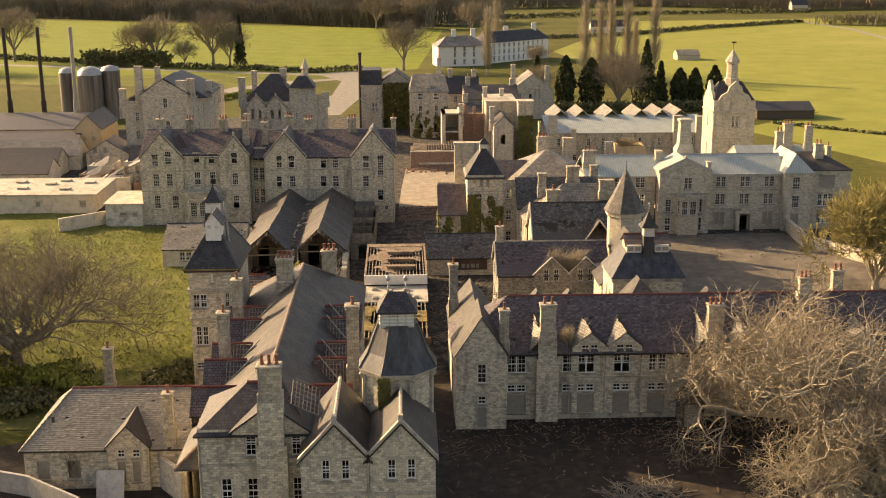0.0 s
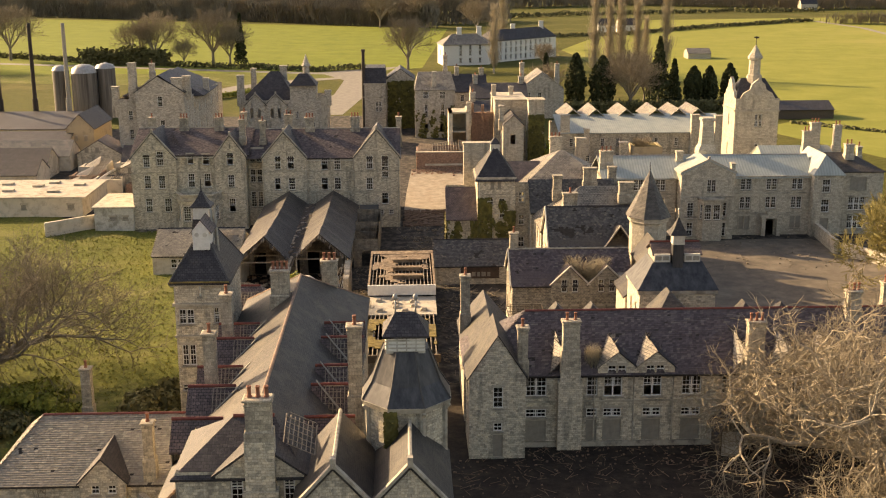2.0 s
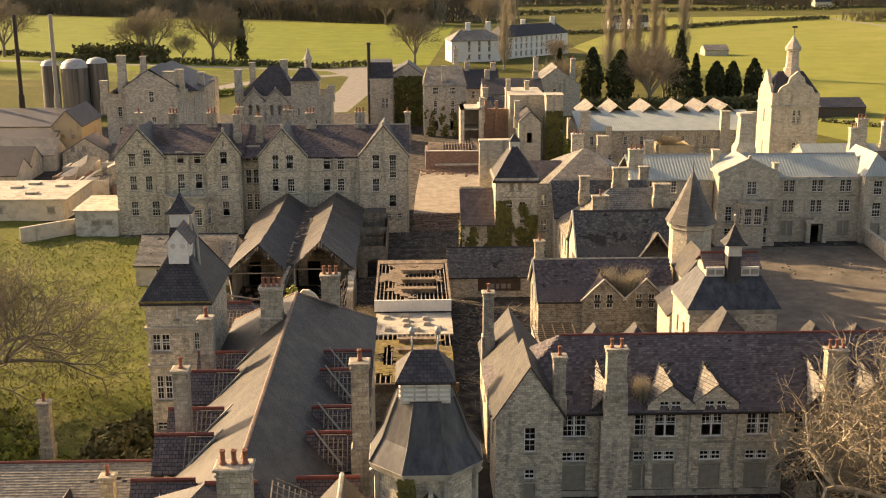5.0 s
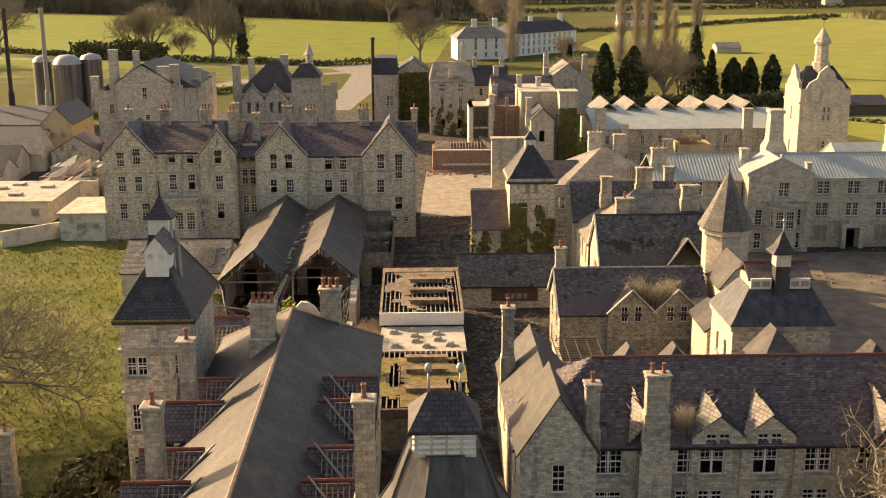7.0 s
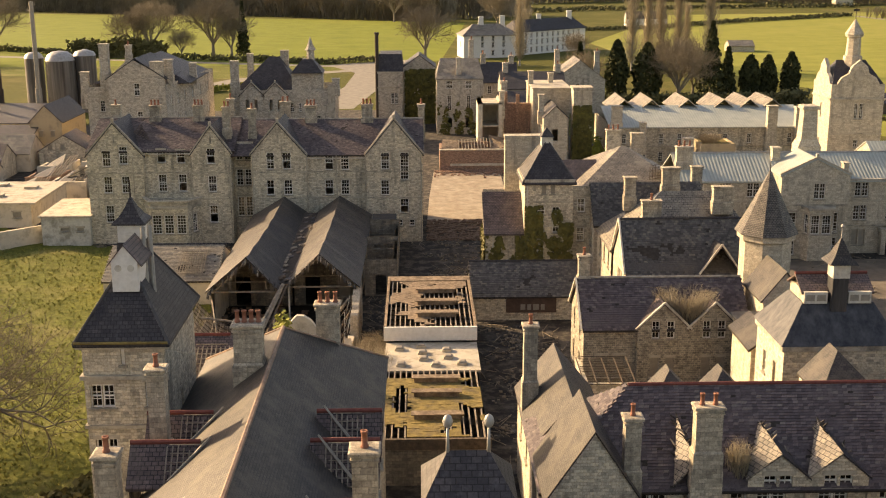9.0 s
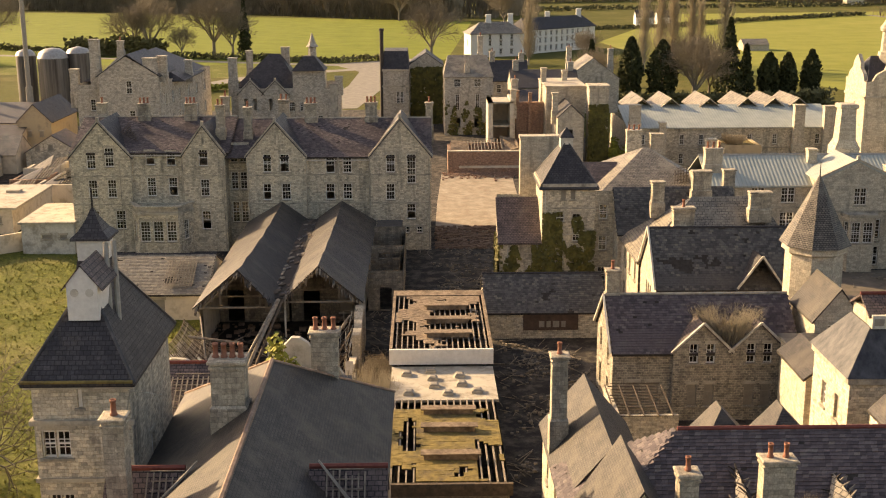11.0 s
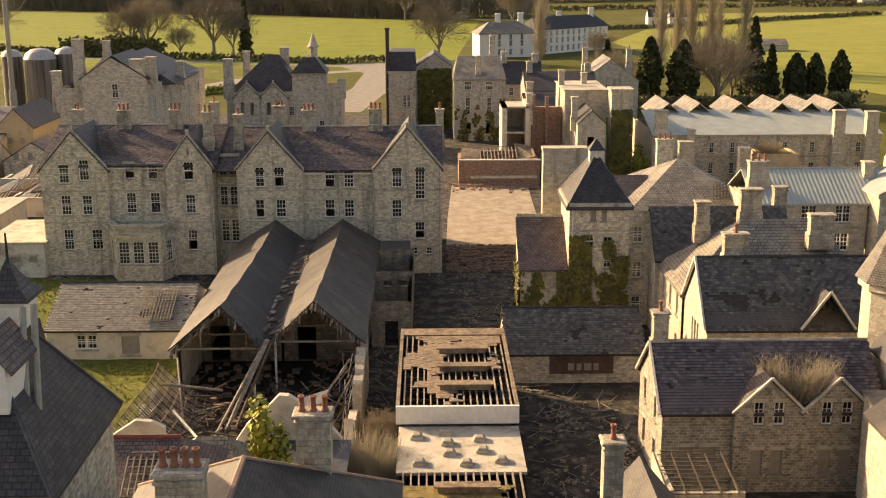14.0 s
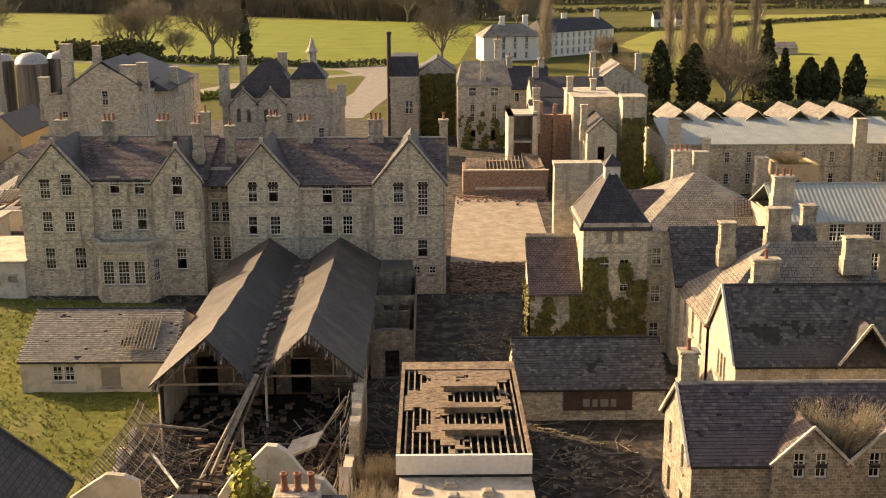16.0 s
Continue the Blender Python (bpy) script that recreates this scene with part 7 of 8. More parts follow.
for x0, x1, y0, y1, ze, zr, ax, mt, wm, lab in ((-106, -80, 286, 312, 3.6, 6.0, "x", SLATE, RENDER, "low farm shed with grey slate roof"), (-92, -70, 250, 258, 3.4, 6.0, "x", PALE_SLATE, RENDER, "long rendered shed with pale slate roof"), (-94, -72, 241, 249, 3.2, 5.8, "x", SLATE, STONE, "stone shed with dark slate roof"), (-88, -71, 231, 239, 3.0, 5.4, "x", SLATE, RENDER, "low rendered shed with dark slate roof"), (-69, -60, 252, 260, 3.4, 6.2, "y", PURPLE, STONE, "stone shed with purple slate roof"), (-58, -49, 244, 251, 3.2, 5.8, "x", SLATE, RENDER, "rendered shed with patched slate roof"), (-57, -47, 229, 236, 3.2, 5.6, "y", PALE_SLATE, STONE, "stone lean-to with pale slate roof"), (-75.5, -69.5, 268, 284, 6.4, 9.4, "y", SLATE, YELLOW, "ochre-rendered gabled outbuilding with slate roof"), (-100, -74, 262, 276, 3.4, 5.6, "x", SLATE, RENDER, "long low store with slate roof"), (-110, -96, 214, 230, 3.0, 5.0, "x", FELT, RENDER, "low store with patched pale roof")):
    house("outbuilding", lab, x0, x1, y0, y1, ze, zr, ax, mt, front=[(3, 1.2, 1.2, 1.2, "sash"), (6, 1.2, 1.2, 1.2, "sash")] if ax == "x" else [(2, 3.6, 0.8, 0.9, "board"), (4.2, 3.6, 0.8, 0.9, "board")], mat=wm, group="western outbuildings", category="outbuilding")
random.seed(12)
for k in range(9):
    x, y = -66 + (k % 3) * 7 + random.uniform(-1.5, 1.5), 226 + (k // 3) * 8 + random.uniform(-1, 1)
    r = thing("roofless_shed", x, y, 0, "roofless outbuilding with broken slopes and rubble", "ruin", "roofless sheds")
    w0, d0, h0 = random.uniform(4.5, 6.5), random.uniform(4, 6), random.uniform(1.8, 3.4)
    part("wall", Geo().box(x, x + w0, y, y + 0.4, 0, h0).box(x, x + 0.4, y + 0.4, y + d0, 0, h0 * 0.9).box(x + w0 - 0.4, x + w0, y + 0.4, y + d0, 0, h0 * 1.1), random.choice((BRICK, RENDER, RENDER)), r)
    part("fallen_slope", Geo().slab([(x + 0.3, y + 0.5, h0 * 0.7), (x + w0 * 0.7, y + 0.6, h0), (x + w0 * 0.6, y + d0, h0 * 1.5), (x + 0.4, y + d0, h0 * 0.8)], 0.15), random.choice((FELT, PALE_SLATE, SLATE)), r)
    battens(r, (x + w0 * 0.6, y + 0.6, h0), (w0 * 0.4, 0, 0.3), (0, d0 - 1, 0.8), 5, 3, TIMBER, 0.06)
for i, (x, y, r0, z1) in enumerate(((-93.8, 330, 2.2, 14.0), (-87.0, 328, 3.4, 14.2))):
    s = thing("silo", x, y, 0, "streaked steel farm silo with domed cap", "silo", "steel silos")
    part("shell", Geo().ring(x, y, [(0, r0), (z1 - r0 * 0.5, r0)], 20, 0, False), SILO, s, smooth=True)
    part("dome", Geo().ring(x, y, [(z1 - r0 * 0.5, r0 + 0.05), (z1 - r0 * 0.15, r0 * 0.88), (z1 + r0 * 0.1, r0 * 0.55), (z1 + r0 * 0.18, 0.1)], 20), PALE_STEEL, s, smooth=True)
s = thing("silo", -82.0, 331, 0, "streaked steel farm silo with domed cap", "silo", "steel silos")
part("shell", Geo().ring(-82.0, 331, [(0, 2.6), (13.4, 2.6)], 20, 0, False), SILO, s, smooth=True)
part("dome", Geo().ring(-82.0, 331, [(13.4, 2.65), (14.3, 2.2), (14.9, 0.2)], 20), PALE_STEEL, s, smooth=True)
for x in (-100.3, -91.8, -83.6):
    s = thing("boiler_chimney", x, 300, 0, "tall thin rusty steel boiler chimney", "chimney", "boiler chimneys")
    part("shaft", Geo().tube((x, 300, 0), (x, 300, 9.0), 0.75, 0.7, 10).tube((x, 300, 9.0), (x, 300, 26.8), 0.5, 0.45, 10).tube((x, 300, 26.8), (x, 300, 27.3), 0.5, 0.4, 10), IRON if x < -85 else PIPE, s)

# ---- white house on the hill ----
WH = thing("white_house", 38, 490, 0, "long three-storey white house with grey slate roof", "building")
W, T = Geo(), Geo()
a, b = Vector((34.5, 481)), Vector((63.5, 508))
n = Vector((b.y - a.y, -(b.x - a.x))).normalized()
ll = (b - a).length
ww = [(2 + k * 3.05, z, 1.1, h, "sash") for k in range(12) for z, h in ((0.9, 1.7), (3.8, 1.6), (6.4, 1.3))]
facade(WH, W, T, a, b, 0, 8.6, ww)
c, d = b - n * 9, a - n * 9
facade(WH, W, T, b, c, 0, 8.6, [(2.5, 4, 1, 1.5, "sash"), (6, 4, 1, 1.5, "sash"), (2.5, 1, 1, 1.5, "sash"), (6, 1, 1, 1.5, "sash")])
facade(WH, W, T, c, d, 0, 8.6)
facade(WH, W, T, d, a, 0, 8.6)
g = Geo()
m0, m1 = (a + d) / 2, (b + c) / 2
u = (b - a).normalized()
A, B, C, D = a + n * 0.4 - u * 0.4, b + n * 0.4 + u * 0.4, c - n * 0.4 + u * 0.4, d - n * 0.4 - u * 0.4
r0, r1 = m0 + u * 3, m1 - u * 3
P = lambda v, z: (v.x, v.y, z)
g.slab([P(A, 8.5), P(B, 8.5), P(r1, 12.6), P(r0, 12.6)]).slab([P(C, 8.5), P(D, 8.5), P(r0, 12.6), P(r1, 12.6)]).slab([P(B, 8.5), P(C, 8.5), P(r1, 12.6)]).slab([P(D, 8.5), P(A, 8.5), P(r0, 12.6)])
part("roof", g, SLATE, WH)
facade(WH, W, T, (14.5, 470), (33, 474.5), 0, 8.0, [(k, z, 1.0, 1.6, "sash") for k in (7, 11, 15) for z in (1, 3.9, 6.1)])
facade(WH, W, T, (33, 474.5), (34.5, 484), 0, 8.0)
facade(WH, W, T, (31, 488), (12.5, 482), 0, 8.0)
facade(WH, W, T, (12.5, 482), (14.5, 470), 0, 8.0, [(6, 4, 1.2, 1.6, "sash")])
finish(WH, W, T, WHITE)
part("wing_roof", Geo().slab([(14, 469.5, 8.0), (33.5, 474, 8.0), (28, 480, 11.8), (18, 477, 11.8)]).slab([(34.5, 489, 8.0), (12, 482.6, 8.0), (18, 477, 11.8), (28, 480, 11.8)]).slab([(12, 482.6, 8.0), (14, 469.5, 8.0), (18, 477, 11.8)]).slab([(33.5, 474, 8.0), (34.5, 489, 8.0), (28, 480, 11.8)]), PALE_SLATE, WH)
for x, y, z in ((21, 478, 14.4), (29, 480.5, 14.6), (57, 508, 15.0), (44, 497, 14.4)):
    chimney(WH, x, y, 10.5, z, 1.8, 1.2, 0, WHITE)
h = house("field_barn", "small pale stone field barn", 116.5, 126, 492, 500, 2.4, 4.2, "x", PALE_SLATE, None, mat=PALE_STONE, category="barn")
h = house("long_shed", "long low black-roofed shed by the field", 98, 114, 317, 327, 2.6, 4.4, "x", SLATE, None, mat=DARK_TIMBER, category="shed")
for i, (x, y, w, d, hh, mt) in enumerate(((104, 645, 9, 7, 4.6, WHITE), (116, 652, 10, 7, 4.2, WHITE), (353, 940, 18, 10, 7, BRICK), (395, 985, 16, 10, 7, BRICK), (290, 870, 12, 8, 5, RENDER), (272, 965, 14, 9, 6, RENDER), (240, 975, 14, 9, 6, WHITE), (205, 985, 13, 9, 6, RENDER), (160, 1010, 12, 9, 6, RENDER), (325, 975, 14, 9, 6, BRICK), (-90, 930, 14, 9, 5, RENDER), (-125, 935, 16, 9, 5, WHITE), (430, 930, 14, 9, 6, RENDER), (450, 1000, 14, 9, 6, BRICK))):
    house("village_house", "distant village house with pitched slate roof", x, x + w, y, y + d, hh, hh + 3.2, "x", SLATE, None, front=[(2.5, 1.2, 1.3, 1.4, "shop"), (w - 3, 1.2, 1.3, 1.4, "shop")], mat=mt, group="village houses", category="house")


# ---- trees ----
def grow(g, twigs, p, d, length, r, depth, rng, droop=0.0, spread=0.6, fine=0.02, up=0.12, gnarl=0.22):
    """One limb and all that branches from it. Thin ends go into twigs."""
    steps = 3 if depth > 1 else 2
    q = Vector(p)
    d = Vector(d)
    for i in range(steps):
        d = (d + Vector((rng.uniform(-1, 1), rng.uniform(-1, 1), rng.uniform(-1, 1))) * gnarl + Vector((0, 0, up - droop))).normalized()
        e = q + d * (length / steps)
        ra, rb = r * (1 - 0.35 * i / steps), r * (1 - 0.35 * (i + 1) / steps)
        (g if depth > 1 else twigs).tube(q, e, ra, rb, 6 if depth > 3 else (4 if depth > 1 else 3), False)
        q = e
        if depth > 0 and (i > 0 or depth < 4):
            side = d.orthogonal().normalized()
            side.rotate(Matrix.Rotation(rng.uniform(0, 6.283), 3, d))
            grow(g, twigs, q, (d * (1 - spread) + side * spread * 1.25).normalized(), length * rng.uniform(0.6, 0.82), max(fine, rb * 0.62), depth - 1, rng, droop, spread, fine, up, gnarl)
    if depth > 0:
        for k in range(2):
            side = d.orthogonal().normalized()
            side.rotate(Matrix.Rotation(rng.uniform(0, 6.283), 3, d))
            grow(g, twigs, q, (d + side * spread).normalized(), length * rng.uniform(0.62, 0.85), max(fine, r * 0.55), depth - 1, rng, droop, spread, fine, up, gnarl)


def bare_tree(x, y, trunk, r, length, depth, seed, label, limbs=5, spread=0.6, droop=0.0, bark=None, twig=None, fine=0.02, up=0.12, lean=0.9, group="", z=0.0, gnarl=0.22):
    rng = random.Random(seed)
    g, t = Geo(), Geo()
    g.tube((0, 0, -0.3), (0, 0, trunk), r * 1.25, r, 8)
    for k in range(limbs):
        a = k * 2 * math.pi / limbs + rng.uniform(-0.4, 0.4)
        tilt = lean * rng.uniform(0.6, 1.1)
        grow(g, t, (0, 0, trunk * rng.uniform(0.8, 1.0)), (math.cos(a) * tilt, math.sin(a) * tilt, 1), length * rng.uniform(0.85, 1.15), r * 0.6, depth, rng, droop, spread, fine, up, gnarl)
    ob = thing("tree", x, y, z, label, "tree", group)
    tr = new("trunk", g.data("trunk", bark or BARK))
    tr.parent = ob
    tw = new("crown", t.data("crown", twig or TWIG))
    tw.parent = ob
    return ob


def leaf_cloud(g, centre, radii, count, size, rng, hollow=0.55):
    for _ in range(count):
        d = Vector((rng.gauss(0, 1), rng.gauss(0, 1), rng.gauss(0, 1))).normalized()
        k = rng.uniform(hollow, 1.0)
        p = Vector(centre) + Vector((d.x * radii[0], d.y * radii[1], d.z * radii[2])) * k
        n = (d + Vector((rng.uniform(-1, 1), rng.uniform(-1, 1), rng.uniform(-1, 1))) * 0.8).normalized()
        a = n.orthogonal().normalized() * size * rng.uniform(0.6, 1.3)
        b = n.cross(a).normalized() * size * rng.uniform(0.5, 1.2)
        g.poly(p - a - b, p + a - b * 0.6, p + a * 0.7 + b, p - a * 0.8 + b * 0.9)


def conifer(x, y, h, r, seed, label, shape="column", group="dark conifers"):
    rng = random.Random(seed)
    g = Geo()
    n = 2600
    for _ in range(n):
        f = rng.random() ** 0.8
        if shape == "column":
            prof = r * min(1.0, (max(0.0, 1 - f)) ** 0.6 * 1.7 + 0.04) * (0.75 + 0.25 * math.sin(f * 3.1))
        else:
            prof = r * (1 - f) * (0.62 + 0.38 * abs(math.sin(f * 23))) + 0.15
        a = rng.uniform(0, 6.283)
        prof *= 1 + 0.22 * noise.noise((math.cos(a) * 1.5 + seed, math.sin(a) * 1.5, f * 6))
        k = rng.uniform(0.25, 1.0) ** 0.6 * prof
        p = Vector((k * math.cos(a), k * math.sin(a), 0.4 + f * (h - 0.4)))
        s = 0.42 * rng.uniform(0.6, 1.4)
        u = Vector((rng.uniform(-1, 1), rng.uniform(-1, 1), rng.uniform(-0.2, 1.4))).normalized() * s
        w = u.orthogonal().normalized()
        w.rotate(Matrix.Rotation(rng.uniform(0, 3.14), 3, u.normalized()))
        w *= s * 0.75
        g.poly(p - u - w * 0.6, p + u * 0.4 - w, p + u * 1.3, p + u * 0.2 + w)
    ob = thing("conifer_tree", x, y, 0, label, "tree", group)
    tr = new("trunk", Geo().tube((0, 0, -0.2), (0, 0, h * 0.9), 0.3, 0.05, 6).data("trunk", BARK))
    tr.parent = ob
    cr = new("crown", g.data("crown", CONIFER))
    cr.parent = ob
    return ob


bare_tree(39.0, 100.0, 2.6, 0.8, 5.5, 5, 3, "spreading bare oak with pale lichened limbs", 9, 0.66, 0.03, PALE_BARK, OAK_TWIG, 0.022, 0.03, 2.0, gnarl=0.5)
bare_tree(52.0, 93.0, 2.4, 0.6, 4.8, 5, 8, "leaning bare oak with pale lichened limbs", 8, 0.66, 0.03, PALE_BARK, OAK_TWIG, 0.022, 0.03, 1.9, gnarl=0.5)
bare_tree(34.5, 90.0, 0.6, 0.3, 2.3, 4, 15, "low fallen crown of bare pale branches", 8, 0.7, 0.06, PALE_BARK, PALE_TWIG, 0.018, 0.0, 2.4)
bare_tree(40.5, 91.5, 0.5, 0.3, 2.3, 4, 16, "broken bare crown lying on the soil", 8, 0.7, 0.06, PALE_BARK, PALE_TWIG, 0.018, 0.0, 2.4)
bare_tree(-44.5, 127.0, 2.0, 0.62, 5.8, 5, 5, "large dark bare beech on the grass", 8, 0.6, 0.0, BARK, DARK_TWIG, 0.015, 0.06, 1.4, gnarl=0.36)
bare_tree(-54.0, 118.0, 2.6, 0.55, 4.4, 5, 6, "bare tree at the edge of the grass", 6, 0.6, 0.0, BARK, DARK_TWIG, 0.015, 0.06, 1.2, gnarl=0.36)
bare_tree(65.5, 153.0, 1.2, 0.5, 3.9, 5, 21, "yellow-tinged bare willow by the forecourt wall", 10, 0.5, 0.0, PALE_BARK, WILLOW, 0.05, 0.10, 0.9)
far_tree = bare_tree(-100.0, 480.0, 5.0, 0.5, 6.0, 4, 31, "tall bare hedgerow tree with airy crown", 8, 0.5, 0.0, BARK, TWIG, 0.032, 0.11, 0.7, "bare hedgerow trees")
for x, y, s, a in ((-77, 480, 1.1, 40), (-70, 478, 0.8, 100), (-107, 484, 0.85, 200), (0.5, 457, 0.95, 70), (-165, 505, 1.1, 10), (-185, 470, 1.2, 130), (62.5, 335, 0.8, 20), (66, 352, 0.75, 150), (40, 345, 0.6, 80), (-15, 700, 1.0, 30), (10, 705, 1.0, 230), (38, 640, 0.9, 120), (-88, 477, 0.5, 60), (52, 450, 0.5, 80), (70, 352, 0.6, 260)):
    q = copy_thing(far_tree, Matrix.Translation((x, y, 0)) @ Matrix.Rotation(radians(a), 4, "Z"))
    q.scale = (s, s, s)


def poplar(x, y, h, seed):
    """A narrow plume of upright twigs round one stem."""
    rng = random.Random(seed)
    g, t = Geo(), Geo()
    g.tube((0, 0, -0.2), (0, 0, h * 0.55), 0.38, 0.22, 6).tube((0, 0, h * 0.55), (0.2, 0, h * 0.97), 0.22, 0.05, 5)
    for _ in range(420):
        f = rng.uniform(0.06, 0.93)
        a = rng.uniform(0, 6.283)
        out = Vector((math.cos(a), math.sin(a), 0)) * rng.uniform(0.25, 1.0)
        p = Vector((0, 0, f * h))
        l = h * 0.17 * (1.15 - 0.6 * f) * rng.uniform(0.6, 1.3)
        m = p + (out + Vector((0, 0, 0.7))) * l * 0.6
        q = m + (out * 0.25 + Vector((0, 0, 1))) * l * 0.7
        t.tube(p, m, 0.07, 0.05, 3, False).tube(m, q, 0.05, 0.02, 3, False)
        for _ in range(3):
            o = p.lerp(m, rng.random())
            t.tube(o, o + (out * rng.uniform(0, 0.7) + Vector((rng.uniform(-0.2, 0.2), rng.uniform(-0.2, 0.2), 1))) * l * 0.5, 0.03, 0.015, 3, False)
    ob = thing("poplar_tree", x, y, 0, "tall slender bare poplar with upright twigs", "tree", "bare poplars")
    for name, geo, mat in (("trunk", g, PALE_BARK), ("crown", t, PALE_TWIG)):
        o = new(name, geo.data(name, mat))
        o.parent = ob


for i, (x, y, h) in enumerate(((32.0, 440, 25), (66, 420, 29), (72, 425, 27), (76.5, 428, 28), (83, 430, 27), (92, 425, 29), (45, 560, 26), (88, 440, 20))):
    poplar(x, y, h, 60 + i)
for i, (x, y, h, r) in enumerate(((47.8, 340, 15.6, 2.9), (55.2, 339, 15.0, 3.7), (82, 342, 11.6, 2.6), (86.8, 343, 11.4, 2.4), (92.6, 343, 12.2, 2.4))):
    conifer(x, y, h, r, i + 1, "dark columnar cypress beyond the dining hall")
conifer(71.5, 340, 20.0, 5.0, 11, "tall ragged dark fir", "fir")
conifer(76.5, 343, 13.5, 3.2, 12, "ragged dark green fir tree", "fir")
conifer(44.0, 380, 12.0, 2.6, 13, "ragged dark green fir tree", "fir")
conifer(-66, 480, 20.0, 3.0, 14, "tall dark pine in the hedgerow", "fir")


def hedge(name, pts, h, w, count, size, mat, label, seed):
    """A ragged hedge of leaf clumps along a line, as one mass."""
    rng = random.Random(seed)
    g = Geo()
    seg = [(Vector(a), Vector(b)) for a, b in zip(pts, pts[1:])]
    tot = sum((b - a).length for a, b in seg)
    for a, b in seg:
        k = int(count * (b - a).length / tot)
        for _ in range(k):
            f = rng.random()
            p = a.lerp(b, f)
            top = h * (0.55 + 0.6 * abs(noise.noise((p.x * 0.06, p.y * 0.06, seed))) + 0.35 * rng.random())
            z = top * rng.random() ** 0.7
            o = Vector((p.x + rng.uniform(-w, w), p.y + rng.uniform(-w, w), z))
            s = size * rng.uniform(0.5, 1.4)
            u = Vector((rng.uniform(-1, 1), rng.uniform(-1, 1), rng.uniform(-0.3, 1.2))).normalized() * s
            if name == "woodland":
                u = Vector((rng.uniform(-0.35, 0.35), rng.uniform(-0.35, 0.35), 1)) * s * 1.5
            v = u.orthogonal().normalized() * s * (0.28 if name == "woodland" else 0.6)
            g.poly(o - u - v, o + u * 0.8 - v * 0.7, o + u + v, o - u * 0.6 + v * 0.8)
    return single(name, g, mat, label, "hedge", kind="stuff")


hedge("hedge", [(-300, 560), (-176, 518), (-111, 481), (-63, 462), (-33, 450), (-16, 459)], 2.4, 0.9, 5200, 0.5, HEDGE, "ragged field hedge along the meadow", 2)
hedge("hedge", [(-130, 486), (-112, 480), (-95, 478)], 7.0, 2.2, 2600, 0.6, HEDGE, "dark clump of bushes in the hedge", 3)
hedge("hedge", [(60, 612), (115, 630), (175, 684), (254, 740)], 2.2, 1.2, 3600, 0.6, HEDGE, "dark hedge dividing the fields", 4)
hedge("hedge", [(30, 772), (113, 817), (200, 840), (300, 850)], 3.0, 1.5, 2600, 0.8, HEDGE, "far field hedge", 5)
hedge("woodland", [(-420, 860), (-258, 840), (-173, 795), (-107, 776), (-38, 726), (16, 700)], 13.0, 4.0, 20000, 1.1, WOOD_MASS, "dark band of bare woodland above the meadow", 6)
hedge("woodland", [(-420, 885), (-258, 865), (-173, 820), (-107, 800), (-38, 752), (30, 728), (60, 760)], 15.0, 8.0, 20000, 1.2, WOOD_MASS, "deep bare woodland on the slope", 7)
hedge("woodland", [(-400, 960), (-100, 950), (60, 930), (150, 960)], 12.0, 14.0, 9000, 1.6, WOOD_MASS, "distant bare copses", 8)
hedge("woodland", [(130, 1000), (260, 930), (300, 890), (360, 900), (480, 880)], 9.0, 16.0, 9000, 1.3, WOOD_MASS, "garden trees among the village houses", 9)
hedge("woodland", [(262, 720), (300, 700), (360, 640), (420, 560)], 6.0, 9.0, 6000, 0.9, WOOD_MASS, "scrub along the far field edge", 10)
hedge("hedge", [(36, 336), (60, 333), (95, 336)], 3.5, 1.6, 3000, 0.5, HEDGE, "dark undergrowth beneath the cypresses", 11)
hedge("hedge", [(100, 309), (122, 288), (150, 262)], 0.9, 0.6, 700, 0.4, HEDGE, "low ragged hedge along the field", 12)
hedge("hedge", [(-74, 352), (-50, 380), (-40, 398)], 1.8, 1.2, 1200, 0.5, SHRUB, "low gorse bank beside the track", 13)
patch("field_track", [(254, 741), (259, 676), (250, 599), (253, 599), (263, 676), (259, 742)], 0.06, TRACK, "pale track along the far field", "path")
patch("bank", [(-150, 420), (-40, 400), (-20, 440), (-60, 452), (-150, 470)], 0.02, ROUGH_GRASS, "rough banked grass below the meadow", "lawn")


def shrub(x, y, z, r, h, count, mat, label, seed, size=0.16, name="shrub"):
    rng = random.Random(seed)
    ob = thing(name, x, y, z, label, "shrub")
    g = Geo()
    for k in range(9):
        c = (rng.uniform(-0.55, 0.55) * r, rng.uniform(-0.55, 0.55) * r, h * rng.uniform(0.25, 0.8))
        leaf_cloud(g, c, (r * 0.5, r * 0.5, h * 0.3), count // 9, size, rng, 0.3)
    st = Geo()
    for k in range(7):
        st.tube((0, 0, -0.1), (rng.uniform(-0.5, 0.5) * r, rng.uniform(-0.5, 0.5) * r, h * 0.8), 0.05, 0.015, 4, False)
    s = new("stems", st.data("stems", BARK))
    s.parent = ob
    f = new("foliage", g.data("foliage", mat))
    f.parent = ob


